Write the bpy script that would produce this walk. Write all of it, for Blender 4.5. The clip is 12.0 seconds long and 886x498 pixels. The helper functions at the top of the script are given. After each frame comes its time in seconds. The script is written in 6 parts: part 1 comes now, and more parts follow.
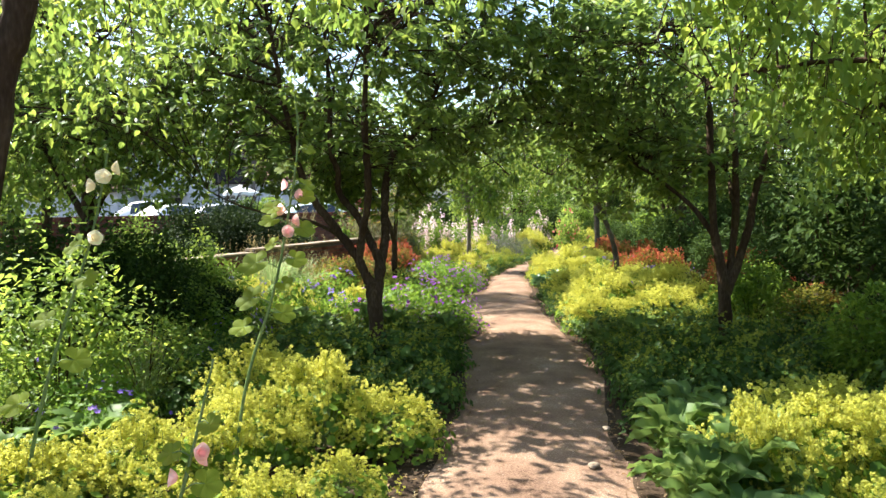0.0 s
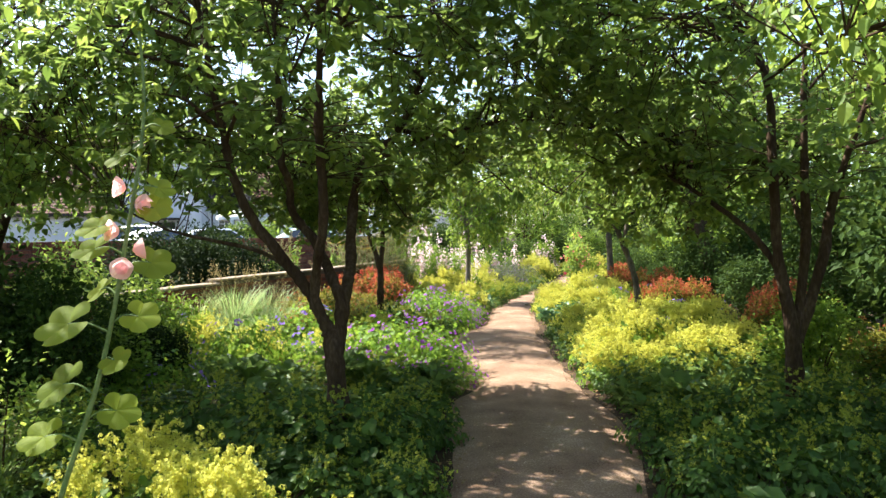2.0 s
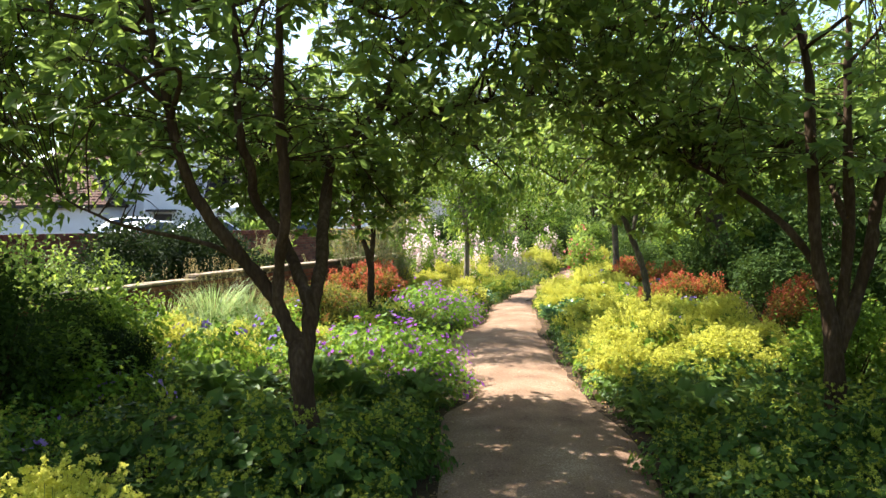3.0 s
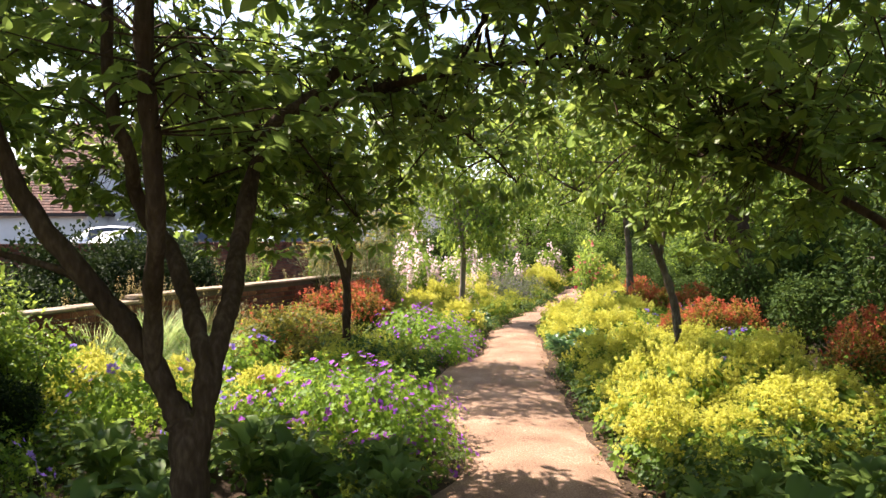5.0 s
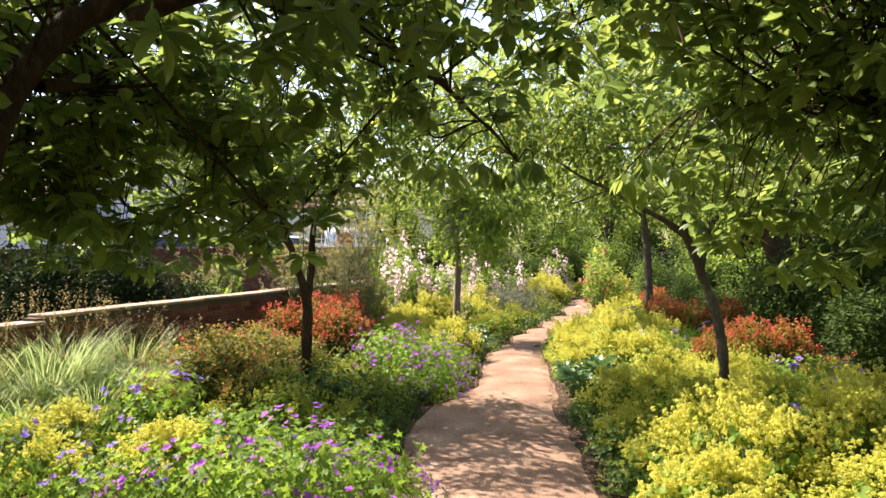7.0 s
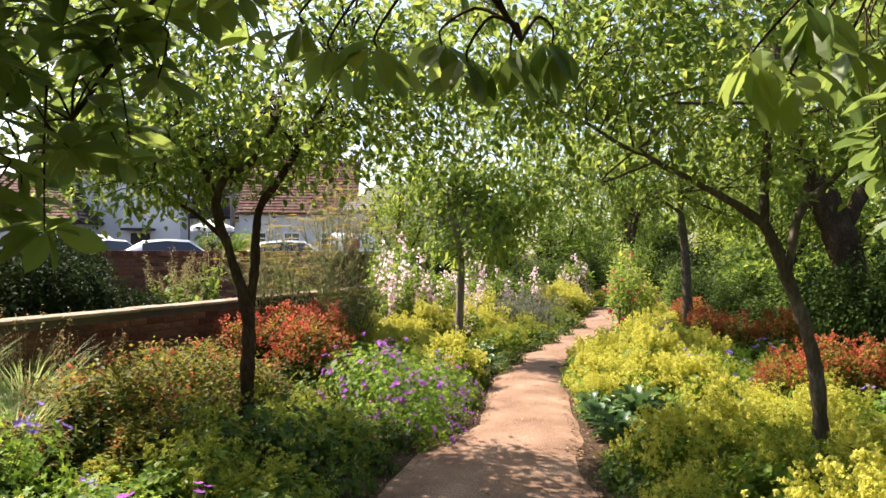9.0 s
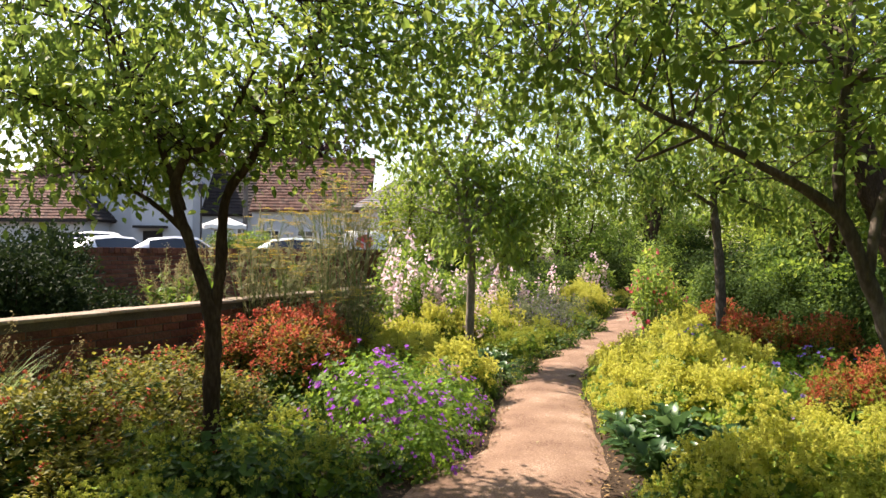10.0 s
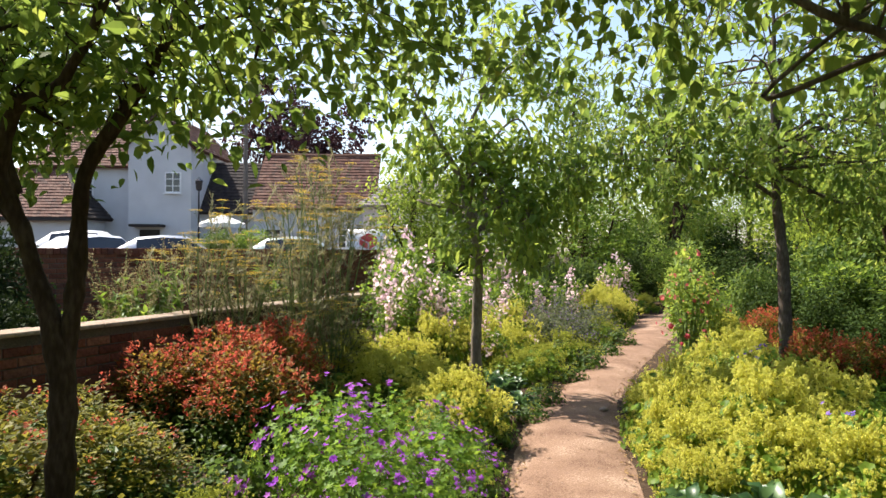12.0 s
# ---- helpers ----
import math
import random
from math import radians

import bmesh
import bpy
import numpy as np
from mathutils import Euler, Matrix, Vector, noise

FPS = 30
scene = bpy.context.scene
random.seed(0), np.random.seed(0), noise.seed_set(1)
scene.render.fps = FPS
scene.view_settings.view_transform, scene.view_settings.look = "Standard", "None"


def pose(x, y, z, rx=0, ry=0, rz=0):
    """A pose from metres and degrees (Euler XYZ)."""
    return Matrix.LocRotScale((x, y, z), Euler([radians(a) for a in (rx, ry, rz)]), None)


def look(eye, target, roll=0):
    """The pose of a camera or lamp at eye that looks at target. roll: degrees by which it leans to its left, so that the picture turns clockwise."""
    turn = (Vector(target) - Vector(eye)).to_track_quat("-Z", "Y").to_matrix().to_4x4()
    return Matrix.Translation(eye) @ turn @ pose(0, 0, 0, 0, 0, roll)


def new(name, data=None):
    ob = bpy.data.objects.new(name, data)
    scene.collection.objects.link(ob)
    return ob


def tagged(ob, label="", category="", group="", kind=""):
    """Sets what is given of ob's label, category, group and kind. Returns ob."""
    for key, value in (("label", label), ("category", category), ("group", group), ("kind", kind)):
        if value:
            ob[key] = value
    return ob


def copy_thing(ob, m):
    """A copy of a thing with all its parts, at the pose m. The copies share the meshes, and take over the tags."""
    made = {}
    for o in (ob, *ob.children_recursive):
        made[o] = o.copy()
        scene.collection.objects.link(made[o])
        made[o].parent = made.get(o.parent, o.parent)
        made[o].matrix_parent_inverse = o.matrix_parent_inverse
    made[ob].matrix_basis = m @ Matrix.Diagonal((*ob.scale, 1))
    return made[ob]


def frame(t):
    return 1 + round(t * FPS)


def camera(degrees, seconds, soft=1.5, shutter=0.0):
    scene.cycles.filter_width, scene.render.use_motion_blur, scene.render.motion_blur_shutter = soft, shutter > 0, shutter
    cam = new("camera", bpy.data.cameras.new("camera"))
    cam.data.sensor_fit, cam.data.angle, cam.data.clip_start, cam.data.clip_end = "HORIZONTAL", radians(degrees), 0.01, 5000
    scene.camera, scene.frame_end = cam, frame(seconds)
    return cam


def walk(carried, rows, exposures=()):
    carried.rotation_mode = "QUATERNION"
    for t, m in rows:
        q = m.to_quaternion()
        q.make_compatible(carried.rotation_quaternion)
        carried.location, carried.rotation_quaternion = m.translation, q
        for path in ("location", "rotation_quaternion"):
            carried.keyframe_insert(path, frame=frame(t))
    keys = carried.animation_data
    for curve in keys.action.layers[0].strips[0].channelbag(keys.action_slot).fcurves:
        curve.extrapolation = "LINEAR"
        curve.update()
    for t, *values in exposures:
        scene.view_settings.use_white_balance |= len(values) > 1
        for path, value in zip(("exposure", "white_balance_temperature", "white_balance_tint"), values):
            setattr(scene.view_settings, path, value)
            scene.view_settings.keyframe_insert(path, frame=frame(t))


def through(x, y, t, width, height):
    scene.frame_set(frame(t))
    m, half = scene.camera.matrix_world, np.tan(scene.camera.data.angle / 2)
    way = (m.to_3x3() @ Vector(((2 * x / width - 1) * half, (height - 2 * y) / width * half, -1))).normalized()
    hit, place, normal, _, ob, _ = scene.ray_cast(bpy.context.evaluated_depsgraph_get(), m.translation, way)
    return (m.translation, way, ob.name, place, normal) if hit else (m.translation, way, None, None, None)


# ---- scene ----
cam = camera(64.0, 12.0, 1.5)
PATH = [
    (0, (0.589, -0.565, 1.633), (0.436, 1.426, 1.515), -0.6),
    (0.5, (0.583, -0.139, 1.625), (0.425, 1.853, 1.541), -0.7),
    (1, (0.548, 0.308, 1.637), (0.395, 2.301, 1.581), -0.4),
    (1.5, (0.592, 0.72, 1.627), (0.431, 2.713, 1.588), -0.5),
    (2, (0.624, 1.142, 1.612), (0.461, 3.135, 1.565), -0.6),
    (2.5, (0.652, 1.509, 1.604), (0.486, 3.502, 1.544), -0.6),
    (3, (0.677, 1.917, 1.614), (0.506, 3.908, 1.544), -0.6),
    (5, (0.647, 3.568, 1.634), (0.479, 5.56, 1.601), 0.1),
    (5.5, (0.675, 3.97, 1.659), (0.498, 5.962, 1.641), 0.3),
    (6, (0.651, 4.423, 1.647), (0.482, 6.416, 1.643), 0.3),
    (6.5, (0.668, 4.874, 1.618), (0.493, 6.866, 1.616), 0.4),
    (7, (0.69, 5.317, 1.635), (0.513, 7.31, 1.619), 0.3),
    (7.5, (0.698, 5.763, 1.605), (0.518, 7.755, 1.594), 0.5),
    (9.5, (0.763, 7.56, 1.522), (0.519, 9.545, 1.53), 0.4),
    (10, (0.768, 7.981, 1.515), (0.498, 9.963, 1.517), 0.5),
    (10.5, (0.743, 8.409, 1.538), (0.457, 10.389, 1.541), 0.5),
    (11, (0.701, 8.836, 1.534), (0.41, 10.815, 1.547), 0.3),
    (11.5, (0.686, 9.249, 1.557), (0.384, 11.226, 1.56), 0.3),
    (12, (0.64, 9.666, 1.544), (0.343, 11.644, 1.543), 0.5),
]
walk(cam, [(t, look(eye, target, roll)) for t, eye, target, roll in PATH], [(0.0, 1.74, 6450, 8), (1.0, 1.84, 6450, 8), (3.0, 1.76, 6550, 8), (5.0, 1.74, 7050, 20), (7.5, 1.62, 7050, 20), (9.5, 1.35, 7150, 19), (12.0, 1.12, 6750, 14)])

# ---- world, sun ----
SUN_DIR = Vector((-0.90, 0.44, 1.15)).normalized()
world = bpy.data.worlds.new("world")
scene.world = world
world.use_nodes = True
wn = world.node_tree.nodes
sky = wn.new("ShaderNodeTexSky")
sky.sky_type = "NISHITA"
sky.sun_disc = False
sky.sun_elevation = math.asin(SUN_DIR.z)
sky.sun_rotation = math.atan2(SUN_DIR.x, SUN_DIR.y)
sky.air_density, sky.dust_density, sky.ozone_density = 1.0, 1.2, 1.0
wn["Background"].inputs["Strength"].default_value = 0.125
world.node_tree.links.new(sky.outputs[0], wn["Background"].inputs["Color"])
sun = new("sun", bpy.data.lights.new("sun", "SUN"))
sun.data.energy, sun.data.angle, sun.data.color = 5.0, radians(0.53), (1.0, 0.95, 0.86)
sun.matrix_world = look(SUN_DIR * 30, (0, 0, 0))


# ---- materials ----
def shader(name):
    m = bpy.data.materials.new(name)
    m.use_nodes = True
    return m, m.node_tree.nodes, m.node_tree.links, m.node_tree.nodes["Principled BSDF"]


def ramp(nodes, stops):
    r = nodes.new("ShaderNodeValToRGB")
    e = r.color_ramp.elements
    while len(e) < len(stops):
        e.new(0.5)
    for el, (p, c) in zip(e, stops):
        el.position, el.color = p, (*c, 1)
    return r


def leaf_mat(name, dark, mid, light, through=0.42, rough=0.55, spec=0.18):
    """Foliage: every leaf its own shade, some light passing through the blade."""
    m, n, l, b = shader(name)
    geo = n.new("ShaderNodeNewGeometry")
    gain = 1.22 if "leaf" in name and "copper" not in name else 1.0
    r = ramp(n, [(p, tuple(min(0.9, c * gain * w) for c, w in zip(col, (1.1, 1.0, 0.95) if gain > 1 else (1, 1, 1)))) for p, col in ((0.0, dark), (0.5, mid), (1.0, light))])
    co = n.new("ShaderNodeTexCoord")
    nz = n.new("ShaderNodeTexNoise")
    nz.inputs["Scale"].default_value = 2.3
    l.new(co.outputs["Object"], nz.inputs["Vector"])
    mix = n.new("ShaderNodeMath")
    mix.operation = "MULTIPLY_ADD"
    mix.inputs[1].default_value = 0.75
    l.new(geo.outputs["Random Per Island"], mix.inputs[0])
    sub = n.new("ShaderNodeMath")
    sub.operation = "MULTIPLY_ADD"
    sub.inputs[1].default_value, sub.inputs[2].default_value = 0.9, -0.32
    l.new(nz.outputs["Fac"], sub.inputs[0])
    l.new(sub.outputs[0], mix.inputs[2])
    l.new(mix.outputs[0], r.inputs[0])
    l.new(r.outputs[0], b.inputs["Base Color"])
    b.inputs["Roughness"].default_value = rough
    b.inputs["Specular IOR Level"].default_value = spec
    tr = n.new("ShaderNodeBsdfTranslucent")
    hs = n.new("ShaderNodeHueSaturation")
    hs.inputs["Hue"].default_value, hs.inputs["Saturation"].default_value, hs.inputs["Value"].default_value = 0.478, 1.0, 1.75
    l.new(r.outputs[0], hs.inputs["Color"])
    l.new(hs.outputs[0], tr.inputs["Color"])
    ms = n.new("ShaderNodeMixShader")
    ms.inputs[0].default_value = through
    l.new(b.outputs[0], ms.inputs[1])
    l.new(tr.outputs[0], ms.inputs[2])
    l.new(ms.outputs[0], n["Material Output"].inputs["Surface"])
    return m


def rough_mat(name, stops, scale=8.0, fine=60.0, bump=0.3, rough=0.9, spec=0.2, stretch=(1, 1, 1), dist=0.02):
    """A surface with colour at two scales and fine relief."""
    m, n, l, b = shader(name)
    co = n.new("ShaderNodeTexCoord")
    mp = n.new("ShaderNodeMapping")
    mp.inputs["Scale"].default_value = stretch
    l.new(co.outputs["Object"], mp.inputs["Vector"])
    a, f = n.new("ShaderNodeTexNoise"), n.new("ShaderNodeTexNoise")
    a.inputs["Scale"].default_value, f.inputs["Scale"].default_value = scale, fine
    a.inputs["Detail"].default_value = f.inputs["Detail"].default_value = 5
    l.new(mp.outputs[0], a.inputs["Vector"])
    l.new(mp.outputs[0], f.inputs["Vector"])
    mx = n.new("ShaderNodeMix")
    mx.inputs[0].default_value = 0.5
    l.new(a.outputs["Fac"], mx.inputs[2])
    l.new(f.outputs["Fac"], mx.inputs[3])
    r = ramp(n, stops)
    l.new(mx.outputs[0], r.inputs[0])
    l.new(r.outputs[0], b.inputs["Base Color"])
    bp = n.new("ShaderNodeBump")
    bp.inputs["Strength"].default_value, bp.inputs["Distance"].default_value = bump, dist
    l.new(mx.outputs[0], bp.inputs["Height"])
    l.new(bp.outputs[0], b.inputs["Normal"])
    b.inputs["Roughness"].default_value = rough
    b.inputs["Specular IOR Level"].default_value = spec
    return m


def plain_mat(name, col, rough=0.5, metal=0.0, spec=0.5, coat=0.0):
    m, n, l, b = shader(name)
    nz = n.new("ShaderNodeTexNoise")
    nz.inputs["Scale"].default_value = 3.0
    nz.inputs["Detail"].default_value = 6
    co = n.new("ShaderNodeTexCoord")
    l.new(co.outputs["Object"], nz.inputs["Vector"])
    r = ramp(n, [(0.3, tuple(c * 0.86 for c in col)), (0.7, col)])
    l.new(nz.outputs["Fac"], r.inputs[0])
    l.new(r.outputs[0], b.inputs["Base Color"])
    b.inputs["Roughness"].default_value, b.inputs["Metallic"].default_value = rough, metal
    b.inputs["Specular IOR Level"].default_value = spec
    b.inputs["Coat Weight"].default_value = coat
    return m


def piece_mat(name, cols, rough=0.85, bump=0.25, fine=45.0):
    """Bricks and tiles: a colour of its own for every piece, with grain."""
    m, n, l, b = shader(name)
    ob = n.new("ShaderNodeObjectInfo")
    geo = n.new("ShaderNodeNewGeometry")
    ad = n.new("ShaderNodeMath")
    ad.operation = "ADD"
    l.new(ob.outputs["Random"], ad.inputs[0])
    l.new(geo.outputs["Random Per Island"], ad.inputs[1])
    fr = n.new("ShaderNodeMath")
    fr.operation = "FRACT"
    l.new(ad.outputs[0], fr.inputs[0])
    r = ramp(n, [(k / (len(cols) - 1), c) for k, c in enumerate(cols)])
    l.new(fr.outputs[0], r.inputs[0])
    co = n.new("ShaderNodeTexCoord")
    nz = n.new("ShaderNodeTexNoise")
    nz.inputs["Scale"].default_value, nz.inputs["Detail"].default_value = fine, 6
    l.new(co.outputs["Object"], nz.inputs["Vector"])
    hs = n.new("ShaderNodeHueSaturation")
    mr = n.new("ShaderNodeMapRange")
    mr.inputs[1].default_value, mr.inputs[2].default_value, mr.inputs[3].default_value, mr.inputs[4].default_value = 0.3, 0.7, 0.65, 1.2
    l.new(nz.outputs["Fac"], mr.inputs[0])
    l.new(mr.outputs[0], hs.inputs["Value"])
    l.new(r.outputs[0], hs.inputs["Color"])
    l.new(hs.outputs[0], b.inputs["Base Color"])
    bp = n.new("ShaderNodeBump")
    bp.inputs["Strength"].default_value, bp.inputs["Distance"].default_value = bump, 0.01
    l.new(nz.outputs["Fac"], bp.inputs["Height"])
    l.new(bp.outputs[0], b.inputs["Normal"])
    b.inputs["Roughness"].default_value = rough
    b.inputs["Specular IOR Level"].default_value = 0.2
    return m


M_SOIL = rough_mat("soil", [(0.3, (0.03, 0.02, 0.013)), (0.5, (0.06, 0.04, 0.026)), (0.7, (0.1, 0.07, 0.045))], 3, 40, 0.8, 0.95, 0.1, dist=0.03)
M_PATH = rough_mat("red_gravel", [(0.33, (0.1, 0.058, 0.04)), (0.44, (0.205, 0.127, 0.087)), (0.55, (0.275, 0.178, 0.123)), (0.66, (0.42, 0.305, 0.225))], 2.2, 80, 0.22, 0.95, 0.1, dist=0.01)
M_PEBBLE = piece_mat("pebbles", [(0.24, 0.14, 0.09), (0.36, 0.23, 0.155), (0.31, 0.2, 0.135), (0.46, 0.35, 0.26)], 0.8, 0.1)
M_LITTER = piece_mat("fallen_leaves", [(0.16, 0.08, 0.03), (0.3, 0.19, 0.08), (0.22, 0.13, 0.06), (0.4, 0.32, 0.18)], 0.8, 0.1)
M_BARK = rough_mat("bark", [(0.3, (0.026, 0.016, 0.01)), (0.5, (0.058, 0.037, 0.024)), (0.7, (0.115, 0.08, 0.055))], 9, 55, 0.9, 0.95, 0.08, (1, 1, 0.3), 0.02)
M_BARK_PALE = rough_mat("pale_bark", [(0.3, (0.1, 0.08, 0.06)), (0.5, (0.2, 0.165, 0.13)), (0.7, (0.34, 0.3, 0.25))], 10, 60, 0.8, 0.9, 0.2, (1, 1, 0.3), 0.015)
M_BARK_MID = rough_mat("grey_brown_bark", [(0.3, (0.045, 0.033, 0.025)), (0.5, (0.1, 0.078, 0.06)), (0.7, (0.2, 0.17, 0.14))], 10, 60, 0.9, 0.9, 0.2, (1, 1, 0.3), 0.015)
M_LF_A = leaf_mat("long_leaf", (0.05, 0.1, 0.026), (0.09, 0.16, 0.037), (0.16, 0.245, 0.055), 0.5, 0.42, 0.3)
M_LF_B = leaf_mat("small_leaf", (0.05, 0.105, 0.021), (0.09, 0.165, 0.032), (0.2, 0.275, 0.055), 0.52, 0.5)
M_LF_G = leaf_mat("lime_leaf", (0.065, 0.135, 0.027), (0.12, 0.205, 0.04), (0.21, 0.3, 0.05), 0.5, 0.5)
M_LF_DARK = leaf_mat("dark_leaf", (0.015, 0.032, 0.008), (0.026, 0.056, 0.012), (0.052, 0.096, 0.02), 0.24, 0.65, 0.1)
M_LF_BERG = leaf_mat("broad_glossy_leaf", (0.065, 0.125, 0.035), (0.1, 0.18, 0.045), (0.18, 0.27, 0.07), 0.4, 0.5, 0.22)
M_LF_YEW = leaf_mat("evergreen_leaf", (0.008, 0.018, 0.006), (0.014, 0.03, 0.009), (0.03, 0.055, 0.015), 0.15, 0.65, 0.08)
M_LF_MID = leaf_mat("mid_leaf", (0.048, 0.105, 0.017), (0.088, 0.17, 0.024), (0.15, 0.24, 0.035), 0.42, 0.5)
M_LF_DEEP = leaf_mat("deep_green_leaf", (0.026, 0.06, 0.014), (0.052, 0.105, 0.021), (0.11, 0.175, 0.032), 0.4, 0.5)
M_LF_FAR = leaf_mat("far_leaf", (0.068, 0.125, 0.02), (0.115, 0.19, 0.028), (0.18, 0.26, 0.04), 0.52, 0.6, 0.15)
M_LF_COP = leaf_mat("copper_leaf", (0.03, 0.015, 0.018), (0.055, 0.025, 0.027), (0.09, 0.04, 0.035), 0.2, 0.5)
M_LF_BLUE = leaf_mat("bluish_leaf", (0.025, 0.07, 0.024), (0.045, 0.11, 0.036), (0.085, 0.17, 0.058), 0.28, 0.38, 0.4)
M_MANTLE_LF = leaf_mat("mantle_leaf", (0.05, 0.11, 0.015), (0.09, 0.17, 0.022), (0.15, 0.24, 0.03), 0.38, 0.5)
M_MANTLE_FL = leaf_mat("mantle_froth", (0.36, 0.39, 0.075), (0.46, 0.48, 0.1), (0.56, 0.57, 0.145), 0.5, 0.7, 0.08)
M_MANTLE_GR = leaf_mat("mantle_green_froth", (0.21, 0.25, 0.042), (0.29, 0.335, 0.056), (0.4, 0.43, 0.085), 0.4, 0.7, 0.08)
M_GER_LF = leaf_mat("cranesbill_leaf", (0.045, 0.11, 0.014), (0.09, 0.19, 0.024), (0.165, 0.29, 0.037), 0.4, 0.55)
M_GER_FL = leaf_mat("violet_petal", (0.27, 0.05, 0.4), (0.4, 0.09, 0.52), (0.56, 0.17, 0.62), 0.35, 0.6, 0.2)
M_GER_BL = leaf_mat("blue_violet_petal", (0.2, 0.1, 0.5), (0.3, 0.16, 0.6), (0.45, 0.28, 0.68), 0.35, 0.6, 0.2)
M_RED_LF = leaf_mat("red_shoot", (0.22, 0.058, 0.028), (0.35, 0.105, 0.042), (0.46, 0.2, 0.075), 0.4, 0.55, 0.12)
M_BRONZE_LF = leaf_mat("bronze_leaf", (0.07, 0.065, 0.014), (0.14, 0.115, 0.022), (0.25, 0.21, 0.032), 0.36, 0.55, 0.15)
M_STEM = rough_mat("green_stem", [(0.3, (0.1, 0.16, 0.05)), (0.6, (0.2, 0.27, 0.1)), (0.8, (0.3, 0.3, 0.16))], 12, 70, 0.2, 0.7, 0.2)
M_STRAW = leaf_mat("straw", (0.2, 0.16, 0.06), (0.34, 0.28, 0.12), (0.46, 0.4, 0.2), 0.2, 0.7, 0.1)
M_GRASS = leaf_mat("grass_blade", (0.1, 0.17, 0.05), (0.2, 0.29, 0.1), (0.36, 0.43, 0.2), 0.4, 0.5)
M_FEN = leaf_mat("fennel_thread", (0.12, 0.13, 0.055), (0.21, 0.21, 0.1), (0.32, 0.29, 0.15), 0.3, 0.6, 0.1)
M_FEN_FL = leaf_mat("fennel_flower", (0.33, 0.25, 0.03), (0.44, 0.35, 0.05), (0.54, 0.45, 0.1), 0.3, 0.7, 0.1)
M_PINK = leaf_mat("pale_pink_petal", (0.52, 0.34, 0.37), (0.66, 0.48, 0.5), (0.78, 0.66, 0.65), 0.4, 0.6, 0.1)
M_ROSE = leaf_mat("red_petal", (0.5, 0.06, 0.06), (0.66, 0.16, 0.14), (0.76, 0.34, 0.3), 0.35, 0.6, 0.2)
M_HOLLY_FL = leaf_mat("hollyhock_petal", (0.72, 0.42, 0.42), (0.8, 0.55, 0.52), (0.86, 0.68, 0.62), 0.5, 0.6, 0.2)
M_CREAM = leaf_mat("cream_petal", (0.66, 0.6, 0.4), (0.76, 0.7, 0.5), (0.82, 0.78, 0.62), 0.45, 0.6, 0.1)
M_GREY_VIOLET = leaf_mat("dull_violet_petal", (0.16, 0.11, 0.22), (0.22, 0.16, 0.29), (0.3, 0.23, 0.36), 0.3, 0.7, 0.1)
M_LF_GREY = leaf_mat("grey_green_leaf", (0.045, 0.066, 0.032), (0.08, 0.105, 0.055), (0.135, 0.165, 0.09), 0.3, 0.6)
M_LF_HOLLY = leaf_mat("hollyhock_leaf", (0.11, 0.17, 0.03), (0.16, 0.235, 0.04), (0.23, 0.31, 0.055), 0.62, 0.6, 0.1)
# leaf green lowered to stand in for shade: mantles, low and inner shrub leaves
M_SHADE_LF = leaf_mat("shade_darkened_leaf", (0.025, 0.06, 0.014), (0.045, 0.095, 0.02), (0.08, 0.15, 0.028), 0.35, 0.5)
M_OLIVE_LF = leaf_mat("olive_leaf", (0.05, 0.062, 0.012), (0.115, 0.13, 0.022), (0.25, 0.255, 0.04), 0.4, 0.55, 0.12)
M_BRICK = piece_mat("brick", [(0.12, 0.04, 0.026), (0.2, 0.072, 0.045), (0.165, 0.055, 0.035), (0.25, 0.105, 0.065), (0.1, 0.042, 0.034)])
M_MORTAR = rough_mat("mortar", [(0.3, (0.075, 0.058, 0.045)), (0.7, (0.15, 0.12, 0.095))], 6, 60, 0.4)
M_COPING = rough_mat("coping_stone", [(0.3, (0.18, 0.13, 0.09)), (0.5, (0.31, 0.235, 0.17)), (0.7, (0.43, 0.35, 0.27))], 4, 50, 0.5, 0.9)
M_RENDER = rough_mat("white_render", [(0.3, (0.5, 0.5, 0.5)), (0.6, (0.6, 0.6, 0.6)), (0.8, (0.66, 0.66, 0.65))], 1.2, 30, 0.3, 0.9, 0.2)
M_PINKWALL = rough_mat("pinkish_render", [(0.3, (0.6, 0.5, 0.46)), (0.7, (0.74, 0.64, 0.6))], 1.2, 30, 0.3, 0.9, 0.2)
M_TILE_RED = piece_mat("red_roof_tile", [(0.08, 0.04, 0.03), (0.16, 0.075, 0.052), (0.125, 0.058, 0.042), (0.21, 0.115, 0.082), (0.09, 0.055, 0.045)])
M_TILE_DARK = piece_mat("dark_roof_tile", [(0.03, 0.025, 0.025), (0.055, 0.045, 0.04), (0.042, 0.032, 0.03)])
M_TILE_GREY = piece_mat("grey_roof_slate", [(0.2, 0.18, 0.17), (0.3, 0.27, 0.25), (0.26, 0.22, 0.2)])
M_TIMBER = rough_mat("dark_timber", [(0.3, (0.02, 0.018, 0.016)), (0.7, (0.06, 0.05, 0.045))], 5, 40, 0.3, 0.7)
M_PANE = plain_mat("dark_pane", (0.03, 0.035, 0.04), 0.06, 0, 0.8)
M_WHITE = plain_mat("white_paint", (0.82, 0.82, 0.81), 0.35, 0, 0.5, 0.6)
M_SILVER = plain_mat("silver_paint", (0.55, 0.57, 0.6), 0.3, 0.4, 0.5, 0.8)
